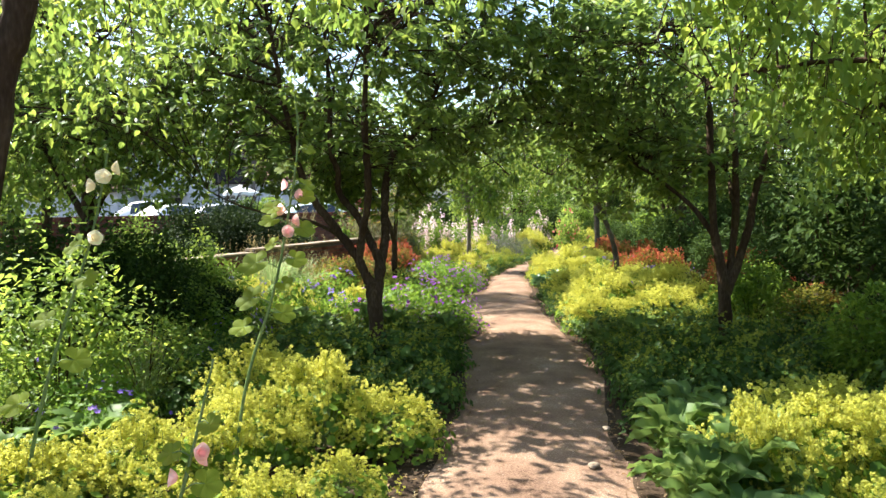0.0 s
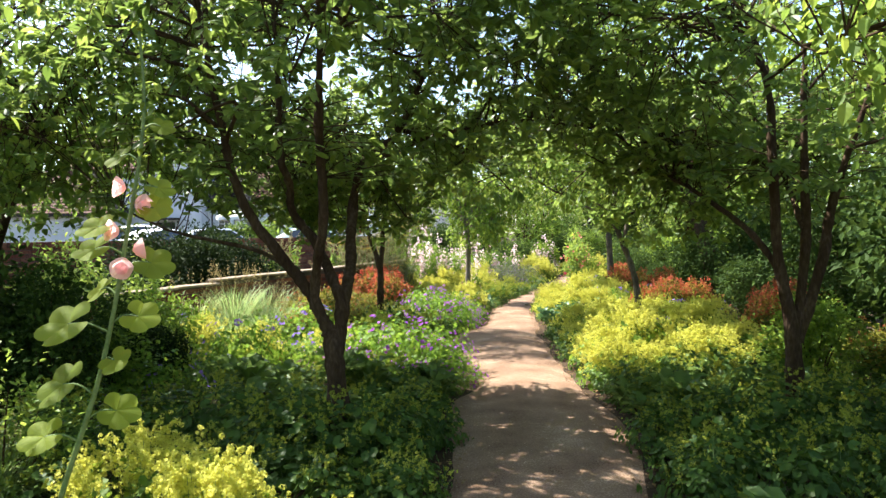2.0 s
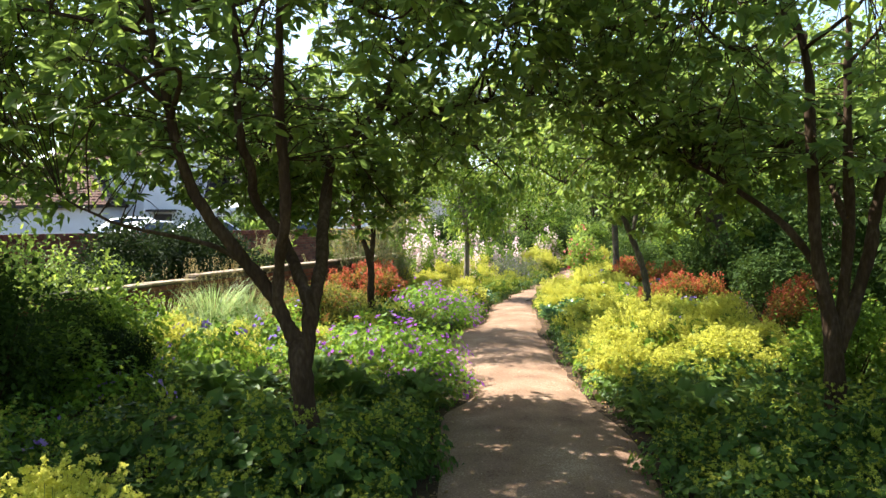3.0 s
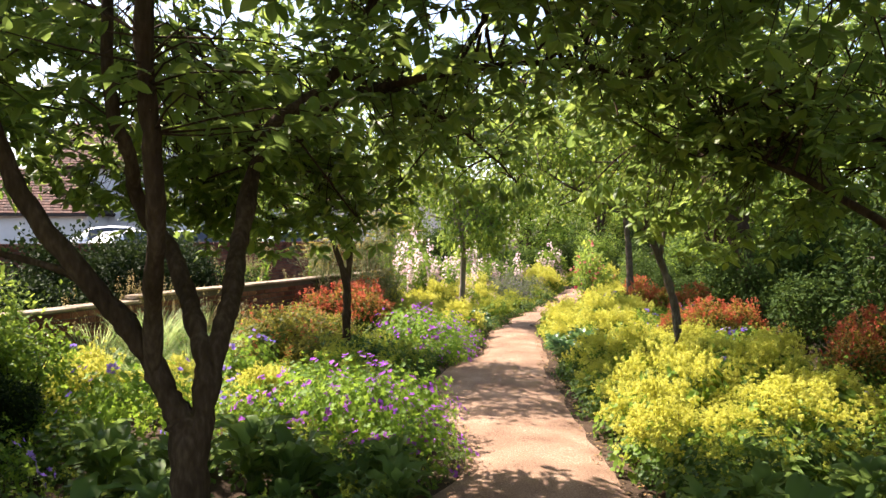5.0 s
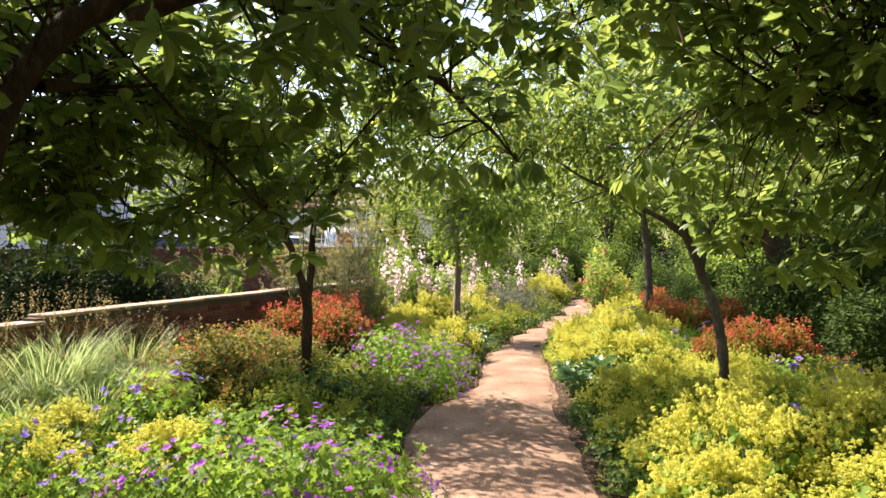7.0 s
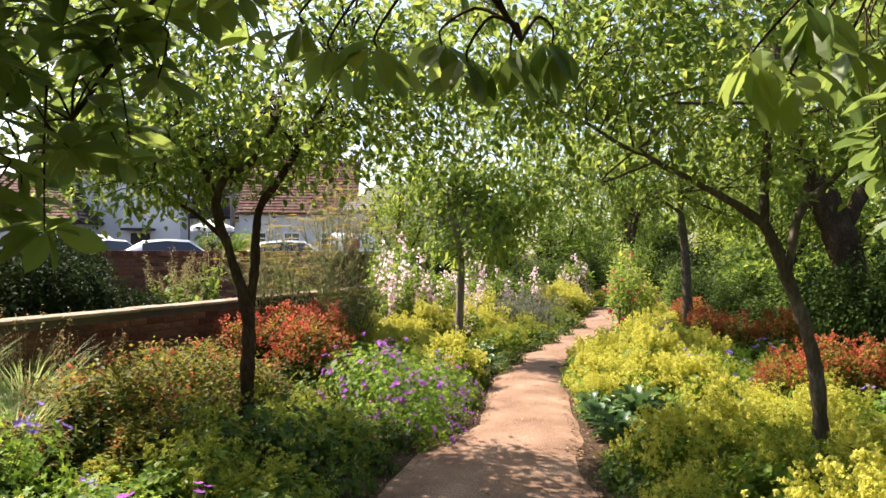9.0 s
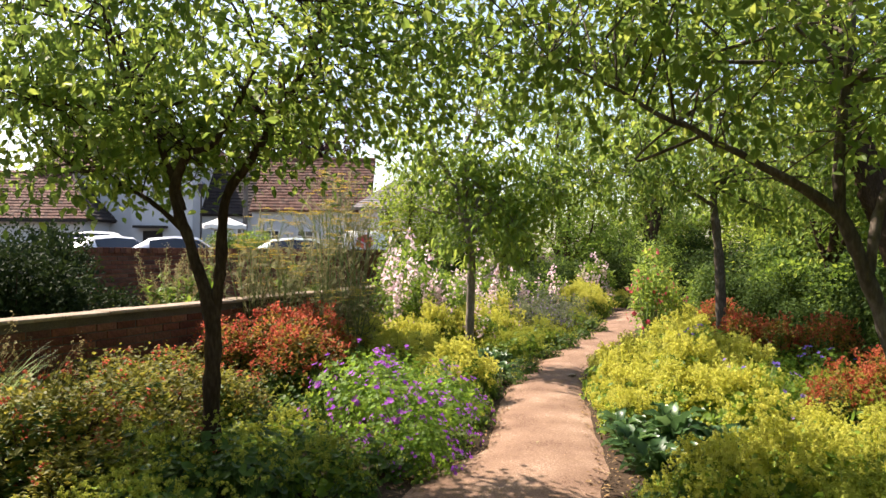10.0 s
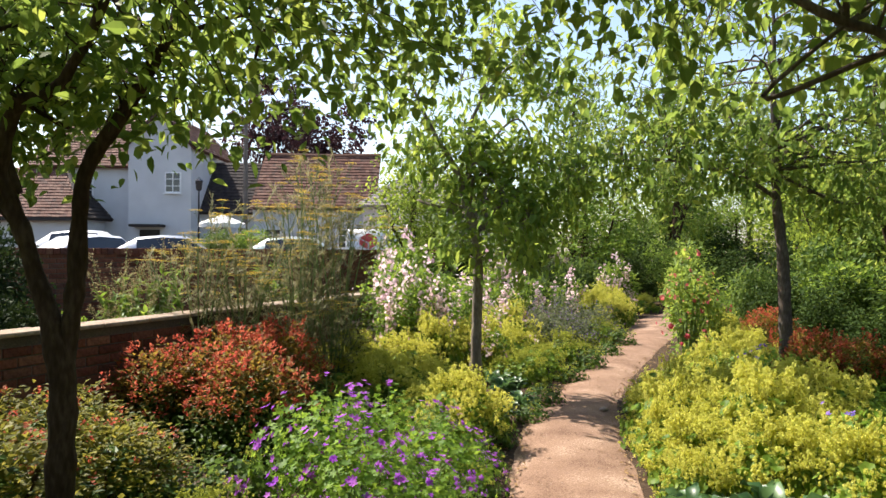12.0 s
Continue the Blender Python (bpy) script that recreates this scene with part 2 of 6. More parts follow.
M_PALEGREEN = plain_mat("pale_green_paint", (0.5, 0.6, 0.55), 0.3, 0.2, 0.5, 0.8)
M_RUBBER = plain_mat("rubber", (0.02, 0.02, 0.02), 0.8, 0, 0.2)
M_RIM = plain_mat("wheel_rim", (0.5, 0.5, 0.52), 0.35, 0.8)
M_LOGO_RED = plain_mat("red_vinyl", (0.6, 0.03, 0.05), 0.4)
M_LOGO_DARK = plain_mat("black_vinyl", (0.03, 0.03, 0.035), 0.4)
M_CANVAS = plain_mat("white_canvas", (0.8, 0.79, 0.76), 0.8, 0, 0.2)
M_POST = rough_mat("weathered_post", [(0.3, (0.1, 0.085, 0.07)), (0.7, (0.2, 0.17, 0.15))], 3, 50, 0.4)

# ---- mesh building ----
rng = np.random.default_rng(7)


class Geo:
    """Gathers vertices and faces of many small pieces into one mesh."""

    def __init__(self):
        self.v, self.f, self.m, self.n = [], [], [], 0

    def add(self, v, f, mat=0):
        v = np.asarray(v, float).reshape(-1, 3)
        f = np.asarray(f, int)
        self.v.append(v)
        self.f.append(f + self.n)
        self.m.append(np.full(len(f), mat))
        self.n += len(v)

    def scatter(self, shape, rot, pos, size, mat=0):
        tv, tf = shape
        pos = np.asarray(pos, float)
        size = np.asarray(size, float)
        if size.ndim == 1:
            size = size[:, None] * np.ones(3)
        w = np.einsum("nij,nkj->nki", rot, tv[None] * size[:, None, :]) + pos[:, None]
        k = len(tv)
        f = tf[None] + (np.arange(len(pos)) * k)[:, None, None]
        self.add(w.reshape(-1, 3), f.reshape(-1, tf.shape[1]), mat)

    def mesh(self, name, mats, smooth=False):
        me = bpy.data.meshes.new(name)
        v = np.concatenate(self.v)
        me.vertices.add(len(v))
        me.vertices.foreach_set("co", v.ravel())
        total = np.concatenate([np.full(len(f), f.shape[1]) for f in self.f])
        loops = np.concatenate([f.ravel() for f in self.f])
        me.loops.add(len(loops))
        me.loops.foreach_set("vertex_index", loops)
        me.polygons.add(len(total))
        me.polygons.foreach_set("loop_start", np.concatenate([[0], np.cumsum(total)[:-1]]))
        me.polygons.foreach_set("loop_total", total)
        for m in mats:
            me.materials.append(m)
        me.polygons.foreach_set("material_index", np.concatenate(self.m))
        me.polygons.foreach_set("use_smooth", np.full(len(total), smooth))
        me.update(calc_edges=True)
        me.validate()
        return me


def part(name, geo, mats, parent, label="", smooth=False, kind=""):
    ob = new(name, geo.mesh(name, mats if isinstance(mats, (list, tuple)) else [mats], smooth))
    ob.parent = parent
    return tagged(ob, label, kind=kind)


def thing(name, x, y, z, label, category, group="", kind=""):
    ob = new(name)
    ob.matrix_basis = pose(x, y, z)
    ob.empty_display_size = 0.1
    return tagged(ob, label, category, group, kind)


def unit(a):
    return a / np.maximum(np.linalg.norm(a, axis=-1, keepdims=True), 1e-9)


def frames(ahead, up=None, roll=None):
    """Rotations whose y axis points along ahead and whose z axis leans to up."""
    ahead = unit(np.asarray(ahead, float))
    if up is None:
        up = np.tile([0.0, 0.0, 1.0], (len(ahead), 1))
    side = np.cross(ahead, up)
    bad = np.linalg.norm(side, axis=1) < 1e-3
    side[bad] = [1, 0, 0]
    side = unit(side)
    top = np.cross(side, ahead)
    if roll is not None:
        c, s = np.cos(roll)[:, None], np.sin(roll)[:, None]
        side, top = c * side + s * top, c * top - s * side
    return np.stack([side, ahead, top], axis=2)


def leaf_shape(width, fold=0.12, droop=0.18, wide_at=0.42):
    """A folded, drooping blade of length 1 along y."""
    a, b = wide_at * 0.62, wide_at * 1.45
    v = [(0, 0, 0), (-width * 0.40, a, fold * 0.8), (0, a, 0.0), (width * 0.40, a, fold * 0.8),
         (-width * 0.42, b, fold * 0.7 - droop * 0.35), (0, b, -droop * 0.4), (width * 0.42, b, fold * 0.7 - droop * 0.35), (0, 1, -droop)]
    f = [(0, 2, 1), (0, 3, 2), (1, 2, 5), (1, 5, 4), (2, 3, 6), (2, 6, 5), (4, 5, 7), (5, 6, 7)]
    return np.array(v), np.array(f)


def round_leaf(width, fold=0.05, droop=0.14):
    """An elliptical blade with a smooth outline, widest past the middle."""
    v, f = [(0, 0, 0)], []
    rows = [(0.16, 0.42), (0.38, 0.86), (0.6, 1.0), (0.8, 0.78)]
    for y, w in rows:
        z = -droop * y * y
        v += [(-width * 0.5 * w, y, z + fold * w), (0, y, z), (width * 0.5 * w, y, z + fold * w)]
    v.append((0, 1, -droop))
    f += [(0, 2, 1), (0, 3, 2)]
    for k in range(3):
        i = 1 + 3 * k
        f += [(i, i + 1, i + 4), (i, i + 4, i + 3), (i + 1, i + 2, i + 5), (i + 1, i + 5, i + 4)]
    f += [(10, 11, 13), (11, 12, 13)]
    return np.array(v), np.array(f)


def small_leaf(width, fold=0.1, droop=0.12):
    v = [(0, 0, 0), (-width * 0.5, 0.45, fold), (0, 0.45, 0), (width * 0.5, 0.45, fold), (0, 1, -droop)]
    return np.array(v), np.array([(0, 2, 1), (0, 3, 2), (1, 2, 4), (2, 3, 4)])


def lobed_leaf(lobes, depth=0.5, cup=0.15, span=5.4):
    """A palmate leaf: a fan of pointed lobes round the stalk's end."""
    v, f = [(0, 0, 0)], []
    for k in range(2 * lobes + 1):
        ang = math.pi / 2 + span * (k / (2 * lobes) - 0.5)
        r = 0.5 * (1 - depth) if k % 2 == 0 else 0.5
        v.append((r * math.cos(ang), r * math.sin(ang), cup * r))
        if k:
            f.append((0, k, k + 1))
    return np.array(v), np.array(f)


def scalloped_leaf(lobes=5, cup=0.12, span=5.6):
    """A broad leaf with rounded lobes, veins sunk between them."""
    v, f = [(0, 0, 0)], []
    n = lobes * 6
    for ring in (0.55, 1.0):
        for k in range(n + 1):
            s = k / n
            ang = math.pi / 2 + span * (s - 0.5)
            wave = abs(math.sin(math.pi * lobes * s))
            r = ring * (0.4 + 0.1 * wave ** 0.8) * (0.8 + 0.2 * math.sin(math.pi * s))
            v.append((r * math.cos(ang), r * math.sin(ang), cup * r * (0.4 + wave) - 0.16 * r * r))
    for k in range(n):
        a, b = 1 + k, n + 2 + k
        f += [(0, a, a + 1), (a, b, b + 1), (a, b + 1, a + 1)]
    return np.array(v), np.array(f)


def cup_flower(depth=0.5):
    """Five overlapping ruffled petals in an open cup."""
    v, f = [(0, 0, 0)], []
    for ring, lift in ((0.22, 0.2), (0.4, 0.62), (0.5, 1.0)):
        for k in range(20):
            ang = 2 * math.pi * k / 20
            r = ring * (1 + 0.05 * math.cos(ang * 5))
            v.append((r * math.cos(ang), r * math.sin(ang), depth * lift + (0.05 * math.sin(ang * 10) if ring > 0.45 else 0)))
    for k in range(20):
        j = (k + 1) % 20
        f.append((0, 1 + k, 1 + j))
        for q in (0, 20):
            f += [(1 + q + k, 21 + q + k, 21 + q + j), (1 + q + k, 21 + q + j, 1 + q + j)]
    return np.array(v), np.array(f)


def flower_shape(petals=5, depth=0.35, cup=0.25):
    v, f = [(0, 0, -0.08)], []
    for k in range(2 * petals):
        ang = math.pi * k / petals
        r = 0.5 if k % 2 == 0 else 0.5 * (1 - depth)
        v.append((r * math.cos(ang), r * math.sin(ang), cup * r))
        f.append((0, 1 + k, 1 + (k + 1) % (2 * petals)))
    return np.array(v), np.array(f)


def round_flower(petals=5, cup=0.16):
    """Broad petals with rounded ends round a paler eye."""
    v, f = [(0, 0, -0.06)], []
    n = 4 * petals
    for k in range(n):
        ang = 2 * math.pi * k / n
        r = (0.24, 0.45, 0.5, 0.45)[k % 4]
        v.append((r * math.cos(ang), r * math.sin(ang), cup * r + (0.03 if k % 4 == 2 else 0)))
        f.append((0, 1 + k, 1 + (k + 1) % n))
    return np.array(v), np.array(f)


def blade_shape(rows=5, width=0.02, bend=0.7):
    """A grass blade of length 1 that arches over."""
    v, f = [], []
    for k in range(rows + 1):
        s = k / rows
        a = bend * s * 1.6
        y, z = (math.sin(a) * s * 0.75, s * math.cos(a * 0.8))
        w = width * (1 - s) ** 0.7
        v += [(-w, y, z), (w, y, z)]
        if k:
            i = 2 * k
            f += [(i - 2, i - 1, i + 1), (i - 2, i + 1, i)]
    return np.array(v), np.array(f)


def big_leaf(width=0.42, arch=0.35, wave=0.05):
    """A large strap or paddle leaf, 3 by 5 points, with a sunk midrib."""
    v, f = [], []
    for k in range(6):
        s = k / 5
        w = width * 0.5 * (math.sin(math.pi * min(1, 0.1 + s * 0.92)) ** 0.6) * (0.35 + 0.65 * min(1, s * 2.5))
        w = max(w, 0.012)
        z = arch * math.sin(s * 2.1) - 0.35 * s * s
        y = s * (1 - 0.1 * s)
        q = wave * (1 if k % 2 else -1)
        v += [(-w, y, z + 0.09 + q), (0, y, z), (w, y, z + 0.09 - q)]
        if k:
            i = 3 * k
            f += [(i - 3, i - 2, i + 1, i), (i - 2, i - 1, i + 2, i + 1)]
    return np.array(v), np.array(f)


LEAF_LONG = leaf_shape(0.42, 0.07, 0.22, 0.45)
LEAF_BROAD = round_leaf(0.42, 0.06, 0.18)
LEAF_KITE = (np.array([(0, 0, 0), (0.34, 0.48, 0.1), (0, 1, -0.1), (-0.34, 0.48, 0.1)]), np.array([(0, 1, 2), (0, 2, 3)]))
LEAF_OVAL = leaf_shape(0.62, 0.1, 0.15, 0.38)
LEAF_S = small_leaf(0.55)
LEAF_W = small_leaf(0.75)
LEAF_GER = lobed_leaf(5, 0.52)
LEAF_MANTLE = lobed_leaf(5, 0.16, 0.3)
LEAF_HOLLY = scalloped_leaf()
FLOWER5 = flower_shape(5, 0.3, 0.2)
FLOWER_ROUND = round_flower(5)


def tube(geo, pts, radii, sides=7, mat=0):
    """A smooth tapering tube through pts."""
    p = np.array(pts, float)
    r = np.array(radii, float)
    t = np.gradient(p, axis=0)
    t = unit(t)
    ref = np.array([0.0, 1.0, 0.13]) if abs(t[:, 2]).mean() > 0.6 else np.array([0.0, 0.13, 1.0])
    a = unit(np.cross(t, ref))
    b = np.cross(t, a)
    ang = np.linspace(0, 2 * math.pi, sides, endpoint=False)
    ring = np.cos(ang)[None, :, None] * a[:, None] + np.sin(ang)[None, :, None] * b[:, None]
    v = p[:, None] + ring * r[:, None, None]
    n = len(p)
    i, j = np.meshgrid(np.arange(n - 1), np.arange(sides), indexing="ij")
    k = (j + 1) % sides
    f = np.stack([i * sides + j, i * sides + k, (i + 1) * sides + k, (i + 1) * sides + j], -1).reshape(-1, 4)
    geo.add(v.reshape(-1, 3), f, mat)


def spline(pts, per=5):
    """Points along a smooth curve through pts (any columns)."""
    p = np.array(pts, float)
    p = np.vstack([2 * p[0] - p[1], p, 2 * p[-1] - p[-2]])
    out = []
    for k in range(1, len(p) - 2):
        for s in np.linspace(0, 1, per, endpoint=False):
            a, b, c, d = p[k - 1 : k + 3]
            out.append(0.5 * (2 * b + (c - a) * s + (2 * a - 5 * b + 4 * c - d) * s * s + (3 * b - a - 3 * c + d) * s ** 3))
    out.append(p[-2])
    return np.array(out)


def rand_dirs(n):
    return unit(rng.normal(size=(n, 3)))


def tree(label, base, stems, crowns, leaf, mat_leaf, size, per_twig, bark=M_BARK, category="tree", whorl=False, twig_len=0.35, sag=0.35, floor=0.0, name="tree", sprigs=()):
    """stems: lists of (x, y, z, radius) in the world; crowns: (centre, radii, twigs). Every twig grows out of the nearest limb; sprigs: hanging rosettes at the ends of long twigs."""
    x, y, z = base
    root = thing(name, x, y, z, label, category)
    off = np.array(base)
    axis = []
    for k, st in enumerate(stems):
        c = spline(st, 7)
        c[:, :3] -= off
        wob = np.cumsum(rng.normal(size=(len(c), 3)) * 0.006, axis=0)
        c[:, :3] += wob * np.linspace(0, 1, len(c))[:, None]
        g = Geo()
        rad = np.maximum(c[:, 3], 0.006) * (1 + 0.08 * rng.normal(size=len(c)))
        tube(g, c[:, :3], rad, 10)
        part("trunk" if k == 0 else "stem", g, bark, root, smooth=True)
        axis.append(c[c[:, 2] > min(1.1, c[:, 2].max() * 0.5)])
    limbs = np.vstack(axis)
    g, lv = Geo(), Geo()
    for ctr, rad, n, *low in crowns:
        ctr = np.array(ctr) - off
        rad = np.array(rad)
        # main boughs reach into the crown, twigs leave the boughs
        boughs = []
        for _ in range(max(4, n // 10)):
            d = rand_dirs(1)[0]
            d[2] = abs(d[2]) * 0.8 - 0.25
            end = ctr + d * rad * rng.uniform(0.55, 0.95)
            near = limbs[np.argmin(np.linalg.norm(limbs[:, :3] - end, axis=1) + 0.5 * np.maximum(0, limbs[:, 2] - end[2]))]
            if np.linalg.norm(near[:3] - end) < 0.25:
                continue
            mid = (near[:3] + end) / 2 + np.array([0, 0, 0.16]) + rng.normal(size=3) * 0.2
            c = spline([near[:3], mid, end], 6)
            r0 = min(near[3] * 0.6, 0.02)
            tube(g, c, np.linspace(r0, 0.006, len(c)), 6)
            boughs.append(np.hstack([c, np.linspace(r0, 0.006, len(c))[:, None]]))
        reach = np.vstack([limbs] + boughs)
        d = rand_dirs(n)
        u = rng.uniform(0.3, 1.0, n) ** 0.5
        tips = ctr + d * rad * u[:, None]
        tips = tips[tips[:, 2] + off[2] > (low[0] if low else floor)]
        for tip in tips:
            near = reach[np.argmin(np.linalg.norm(reach[:, :3] - tip, axis=1))]
            mid = (near[:3] + tip) / 2 + np.array([0, 0, 0.06]) + rng.normal(size=3) * 0.05
            c = spline([near[:3], mid, tip], 2)
            tube(g, c, np.linspace(min(near[3] * 0.6, 0.006), 0.0018, len(c)), 3)
            out = unit(tip - near[:3] + rng.normal(size=3) * 0.08)
            k = per_twig
            if whorl:
                # leaves sit in loose rosettes at the twig's end
                ang = rng.uniform(0, 2 * math.pi) + np.arange(k) * 2.4
                s1 = unit(np.cross(out, [0.1, 0.2, 1.0]))
                s2 = np.cross(out, s1)
                dirs = np.cos(ang)[:, None] * s1 + np.sin(ang)[:, None] * s2 + out * rng.uniform(0.1, 0.8, (k, 1))
                pos = tip - out * rng.uniform(0, twig_len * 0.5, (k, 1)) * (np.arange(k)[:, None] / k)
            else:
                along = rng.uniform(-0.6, 0.5, (k, 1)) * twig_len
                dirs = unit(rng.normal(size=(k, 3))) + out * 0.5
                pos = tip + out * along + rng.normal(size=(k, 3)) * twig_len * 0.22
            dirs = unit(dirs)
            dirs[:, 2] *= 0.4 if whorl else 1.0
            dirs[:, 2] -= sag * rng.uniform(0.4, 1.6, k)
            lv.scatter(leaf, frames(dirs, roll=rng.normal(size=k) * 0.5), pos, size * rng.uniform(0.6, 1.15, k))
    for tip in sprigs:
        tip = np.array(tip) - off
        near = limbs[np.argmin(np.linalg.norm(limbs[:, :3] - tip, axis=1))]
        tube(g, spline([near[:3], (near[:3] + tip) / 2 + np.array([0, 0, 0.06]), tip + np.array([0, 0, 0.04]), tip], 5), np.linspace(0.005, 0.0025, 16), 5)
        ang = rng.uniform(0, 6.28) + np.arange(8) * 2.4
        dirs = np.stack([np.cos(ang), np.sin(ang), -rng.uniform(0.3, 1.9, 8)], 1)
        lv.scatter(leaf, frames(dirs, roll=rng.normal(size=8) * 0.3), tip + rng.normal(size=(8, 3)) * 0.012, size * rng.uniform(0.95, 1.25, 8))
    part("branching", g, bark, root, smooth=True, kind="stuff")
    part("crown", lv, mat_leaf, root, kind="stuff")
    return root

# ---- ground, path, walls ----
WALL_A, WALL_B = np.array([-9.2, 12.0]), np.array([-2.2, 31.5])   # boundary wall beside the street
w_dir = (WALL_B - WALL_A) / np.linalg.norm(WALL_B - WALL_A)
w_nor = np.array([-w_dir[1], w_dir[0]])                            # towards the street
STREET = 0.4

g = Geo()
across, along = [-400.0, -30.0, -0.02, 0.12, 30.0, 400.0], [-400.0, -30.0, 0.0, 21.0, 60.0, 400.0]
gv = [(*(WALL_A + w_dir * u + w_nor * s), 0.0 if s < 0.1 else STREET) for s in across for u in along]
gf = [(i * 6 + j, i * 6 + j + 1, i * 6 + j + 7, i * 6 + j + 6) for i in range(5) for j in range(5)]
g.add(gv, gf)
ground = tagged(part("ground", g, M_SOIL, None), "dark brown garden soil with leaf litter", "ground", kind="structure")

LEFT_EDGE = [(0.1, -6), (0.1, 0), (0.14, 3.2), (0.3, 5.4), (0.28, 6.1), (0.18, 6.9), (0.15, 7.7), (0.38, 8.4), (0.34, 9.3), (0.1, 10.0), (-0.1, 10.6), (-0.15, 11.3), (-0.08, 12.1), (0.05, 12.7), (0.34, 13.3), (0.4, 14.2), (0.42, 15.2), (0.5, 16.3), (0.74, 17.3), (1.3, 20), (1.95, 22.4), (2.4, 25.2), (3.4, 27.7), (5.2, 31), (8, 35)]
RIGHT_EDGE = [(1.38, -6), (1.38, 0), (1.38, 3.4), (1.42, 5.0), (1.58, 6.1), (1.6, 7.2), (1.43, 8.4), (1.3, 9.9), (1.28, 11), (1.17, 12.4), (1.26, 13.3), (1.22, 14.4), (1.3, 16.8), (1.42, 17.6), (1.98, 19.8), (2.85, 22.8), (3.35, 24.0), (4.3, 27), (6.0, 30), (8.8, 34)]
le, re_ = spline(LEFT_EDGE, 14), spline(RIGHT_EDGE, 14)
re_ = np.stack([np.interp(np.linspace(0, 1, len(le)), np.linspace(0, 1, len(re_)), re_[:, k]) for k in (0, 1)], 1)
re_ = np.stack([np.interp(le[:, 1], re_[:, 1], re_[:, 0]), le[:, 1]], 1)
g = Geo()
cols = 9
pv = []
for k in range(len(le)):
    for j in range(cols):
        s = j / (cols - 1)
        q = le[k] * (1 - s) + re_[k] * s
        edge = 1 if j in (0, cols - 1) else 0
        q = q + edge * (1 if j else -1) * np.array([0.05 + 0.06 * noise.noise(Vector((q[0], q[1] * 2.2, j))), 0])
        pv.append((q[0], q[1], 0.012 + 0.03 * math.sin(math.pi * s) + 0.004 * noise.noise(Vector((q[0] * 2, q[1] * 1.5, 0))) - edge * 0.02))
pf = [(i * cols + j, i * cols + j + 1, (i + 1) * cols + j + 1, (i + 1) * cols + j) for i in range(len(le) - 1) for j in range(cols - 1)]
g.add(pv, pf)
path = tagged(part("path", g, M_PATH, None, smooth=True), "winding reddish gravel garden path, dusty and worn", "path", kind="structure")

PEB = (np.array([(0.5, 0, 0.1), (0, 0.42, 0.12), (-0.5, 0.05, 0.1), (0.05, -0.45, 0.1), (0, 0, 0.42), (0, 0, -0.2)]),
       np.array([(0, 1, 4), (1, 2, 4), (2, 3, 4), (3, 0, 4), (1, 0, 5), (2, 1, 5), (3, 2, 5), (0, 3, 5)]))


def along_path(n, y0, y1, spread=1.0):
    yy = rng.uniform(y0, y1, n)
    lx, rx = np.interp(yy, le[:, 1], le[:, 0]), np.interp(yy, re_[:, 1], re_[:, 0])
    s = rng.uniform(0, 1, n)
    s = 0.5 + (s - 0.5) * spread
    return np.stack([lx * (1 - s) + rx * s, yy, 0.016 + 0.03 * np.sin(np.pi * np.clip(s, 0, 1))], 1), s


g = Geo()
pp, _ = along_path(14000, 1.5, 20, 1.06)
pp[:, 2] -= 0.006
g.scatter(PEB, frames(rand_dirs(len(pp)) * [1, 1, 0.15]), pp, 0.006 + 0.011 * rng.random(len(pp)) ** 4)
tagged(part("gravel", g, M_PEBBLE, None), "loose reddish gravel grains on the path", "gravel", kind="stuff")
g = Geo()
pp, ss = along_path(5000, 1.5, 22, 1.4)
pp = pp[(abs(ss - 0.5) > 0.42) | (rng.random(len(ss)) < 0.012)]
pp[:, 2] += 0.006
g.scatter(LEAF_S, frames(rand_dirs(len(pp)) * [1, 1, 0.2]), pp, rng.uniform(0.02, 0.05, len(pp)))
tagged(part("leaf_litter", g, M_LITTER, None), "dry brown fallen leaves along the path edges", "leaf litter", kind="stuff")


def stone(x, y, size, label):
    bm = bmesh.new()
    bmesh.ops.create_icosphere(bm, subdivisions=2, radius=1)
    for v in bm.verts:
        k = 1 + 0.25 * noise.noise(v.co * 1.3 + Vector((x, y, 0)))
        v.co = Vector((v.co.x * size * k, v.co.y * size * 0.7 * k, v.co.z * size * 0.38 * k))
    me = bpy.data.meshes.new("stone")
    bm.to_mesh(me)
    me.materials.append(M_COPING)
    ob = new("stone", me)
    ob.matrix_basis = pose(x, y, 0.03 + size * 0.28, 0, 0, x * 200)
    return tagged(ob, label, "stone")


stone(1.17, 3.75, 0.05, "small pale stone lying on the gravel path")
stone(1.16, 16.5, 0.055, "small pale flat stone on the path edge")
stone(1.36, 4.5, 0.04, "small pale stone at the path edge")


def brick_shape(bl, bh, bd, bev=0.006):
    x, y, z = bl / 2, bd / 2, bh / 2
    v = [(-x, -y + bev, -z), (x, -y + bev, -z), (x, -y + bev, z), (-x, -y + bev, z),
         (-x + bev, -y, -z + bev), (x - bev, -y, -z + bev), (x - bev, -y, z - bev), (-x + bev, -y, z - bev),
         (-x, y, -z), (x, y, -z), (x, y, z), (-x, y, z)]
    f = [(4, 5, 6, 7), (0, 1, 5, 4), (1, 2, 6, 5), (2, 3, 7, 6), (3, 0, 4, 7), (1, 9, 10, 2), (3, 2, 10, 11), (8, 0, 3, 11), (8, 9, 1, 0)]
    return np.array(v), np.array(f)


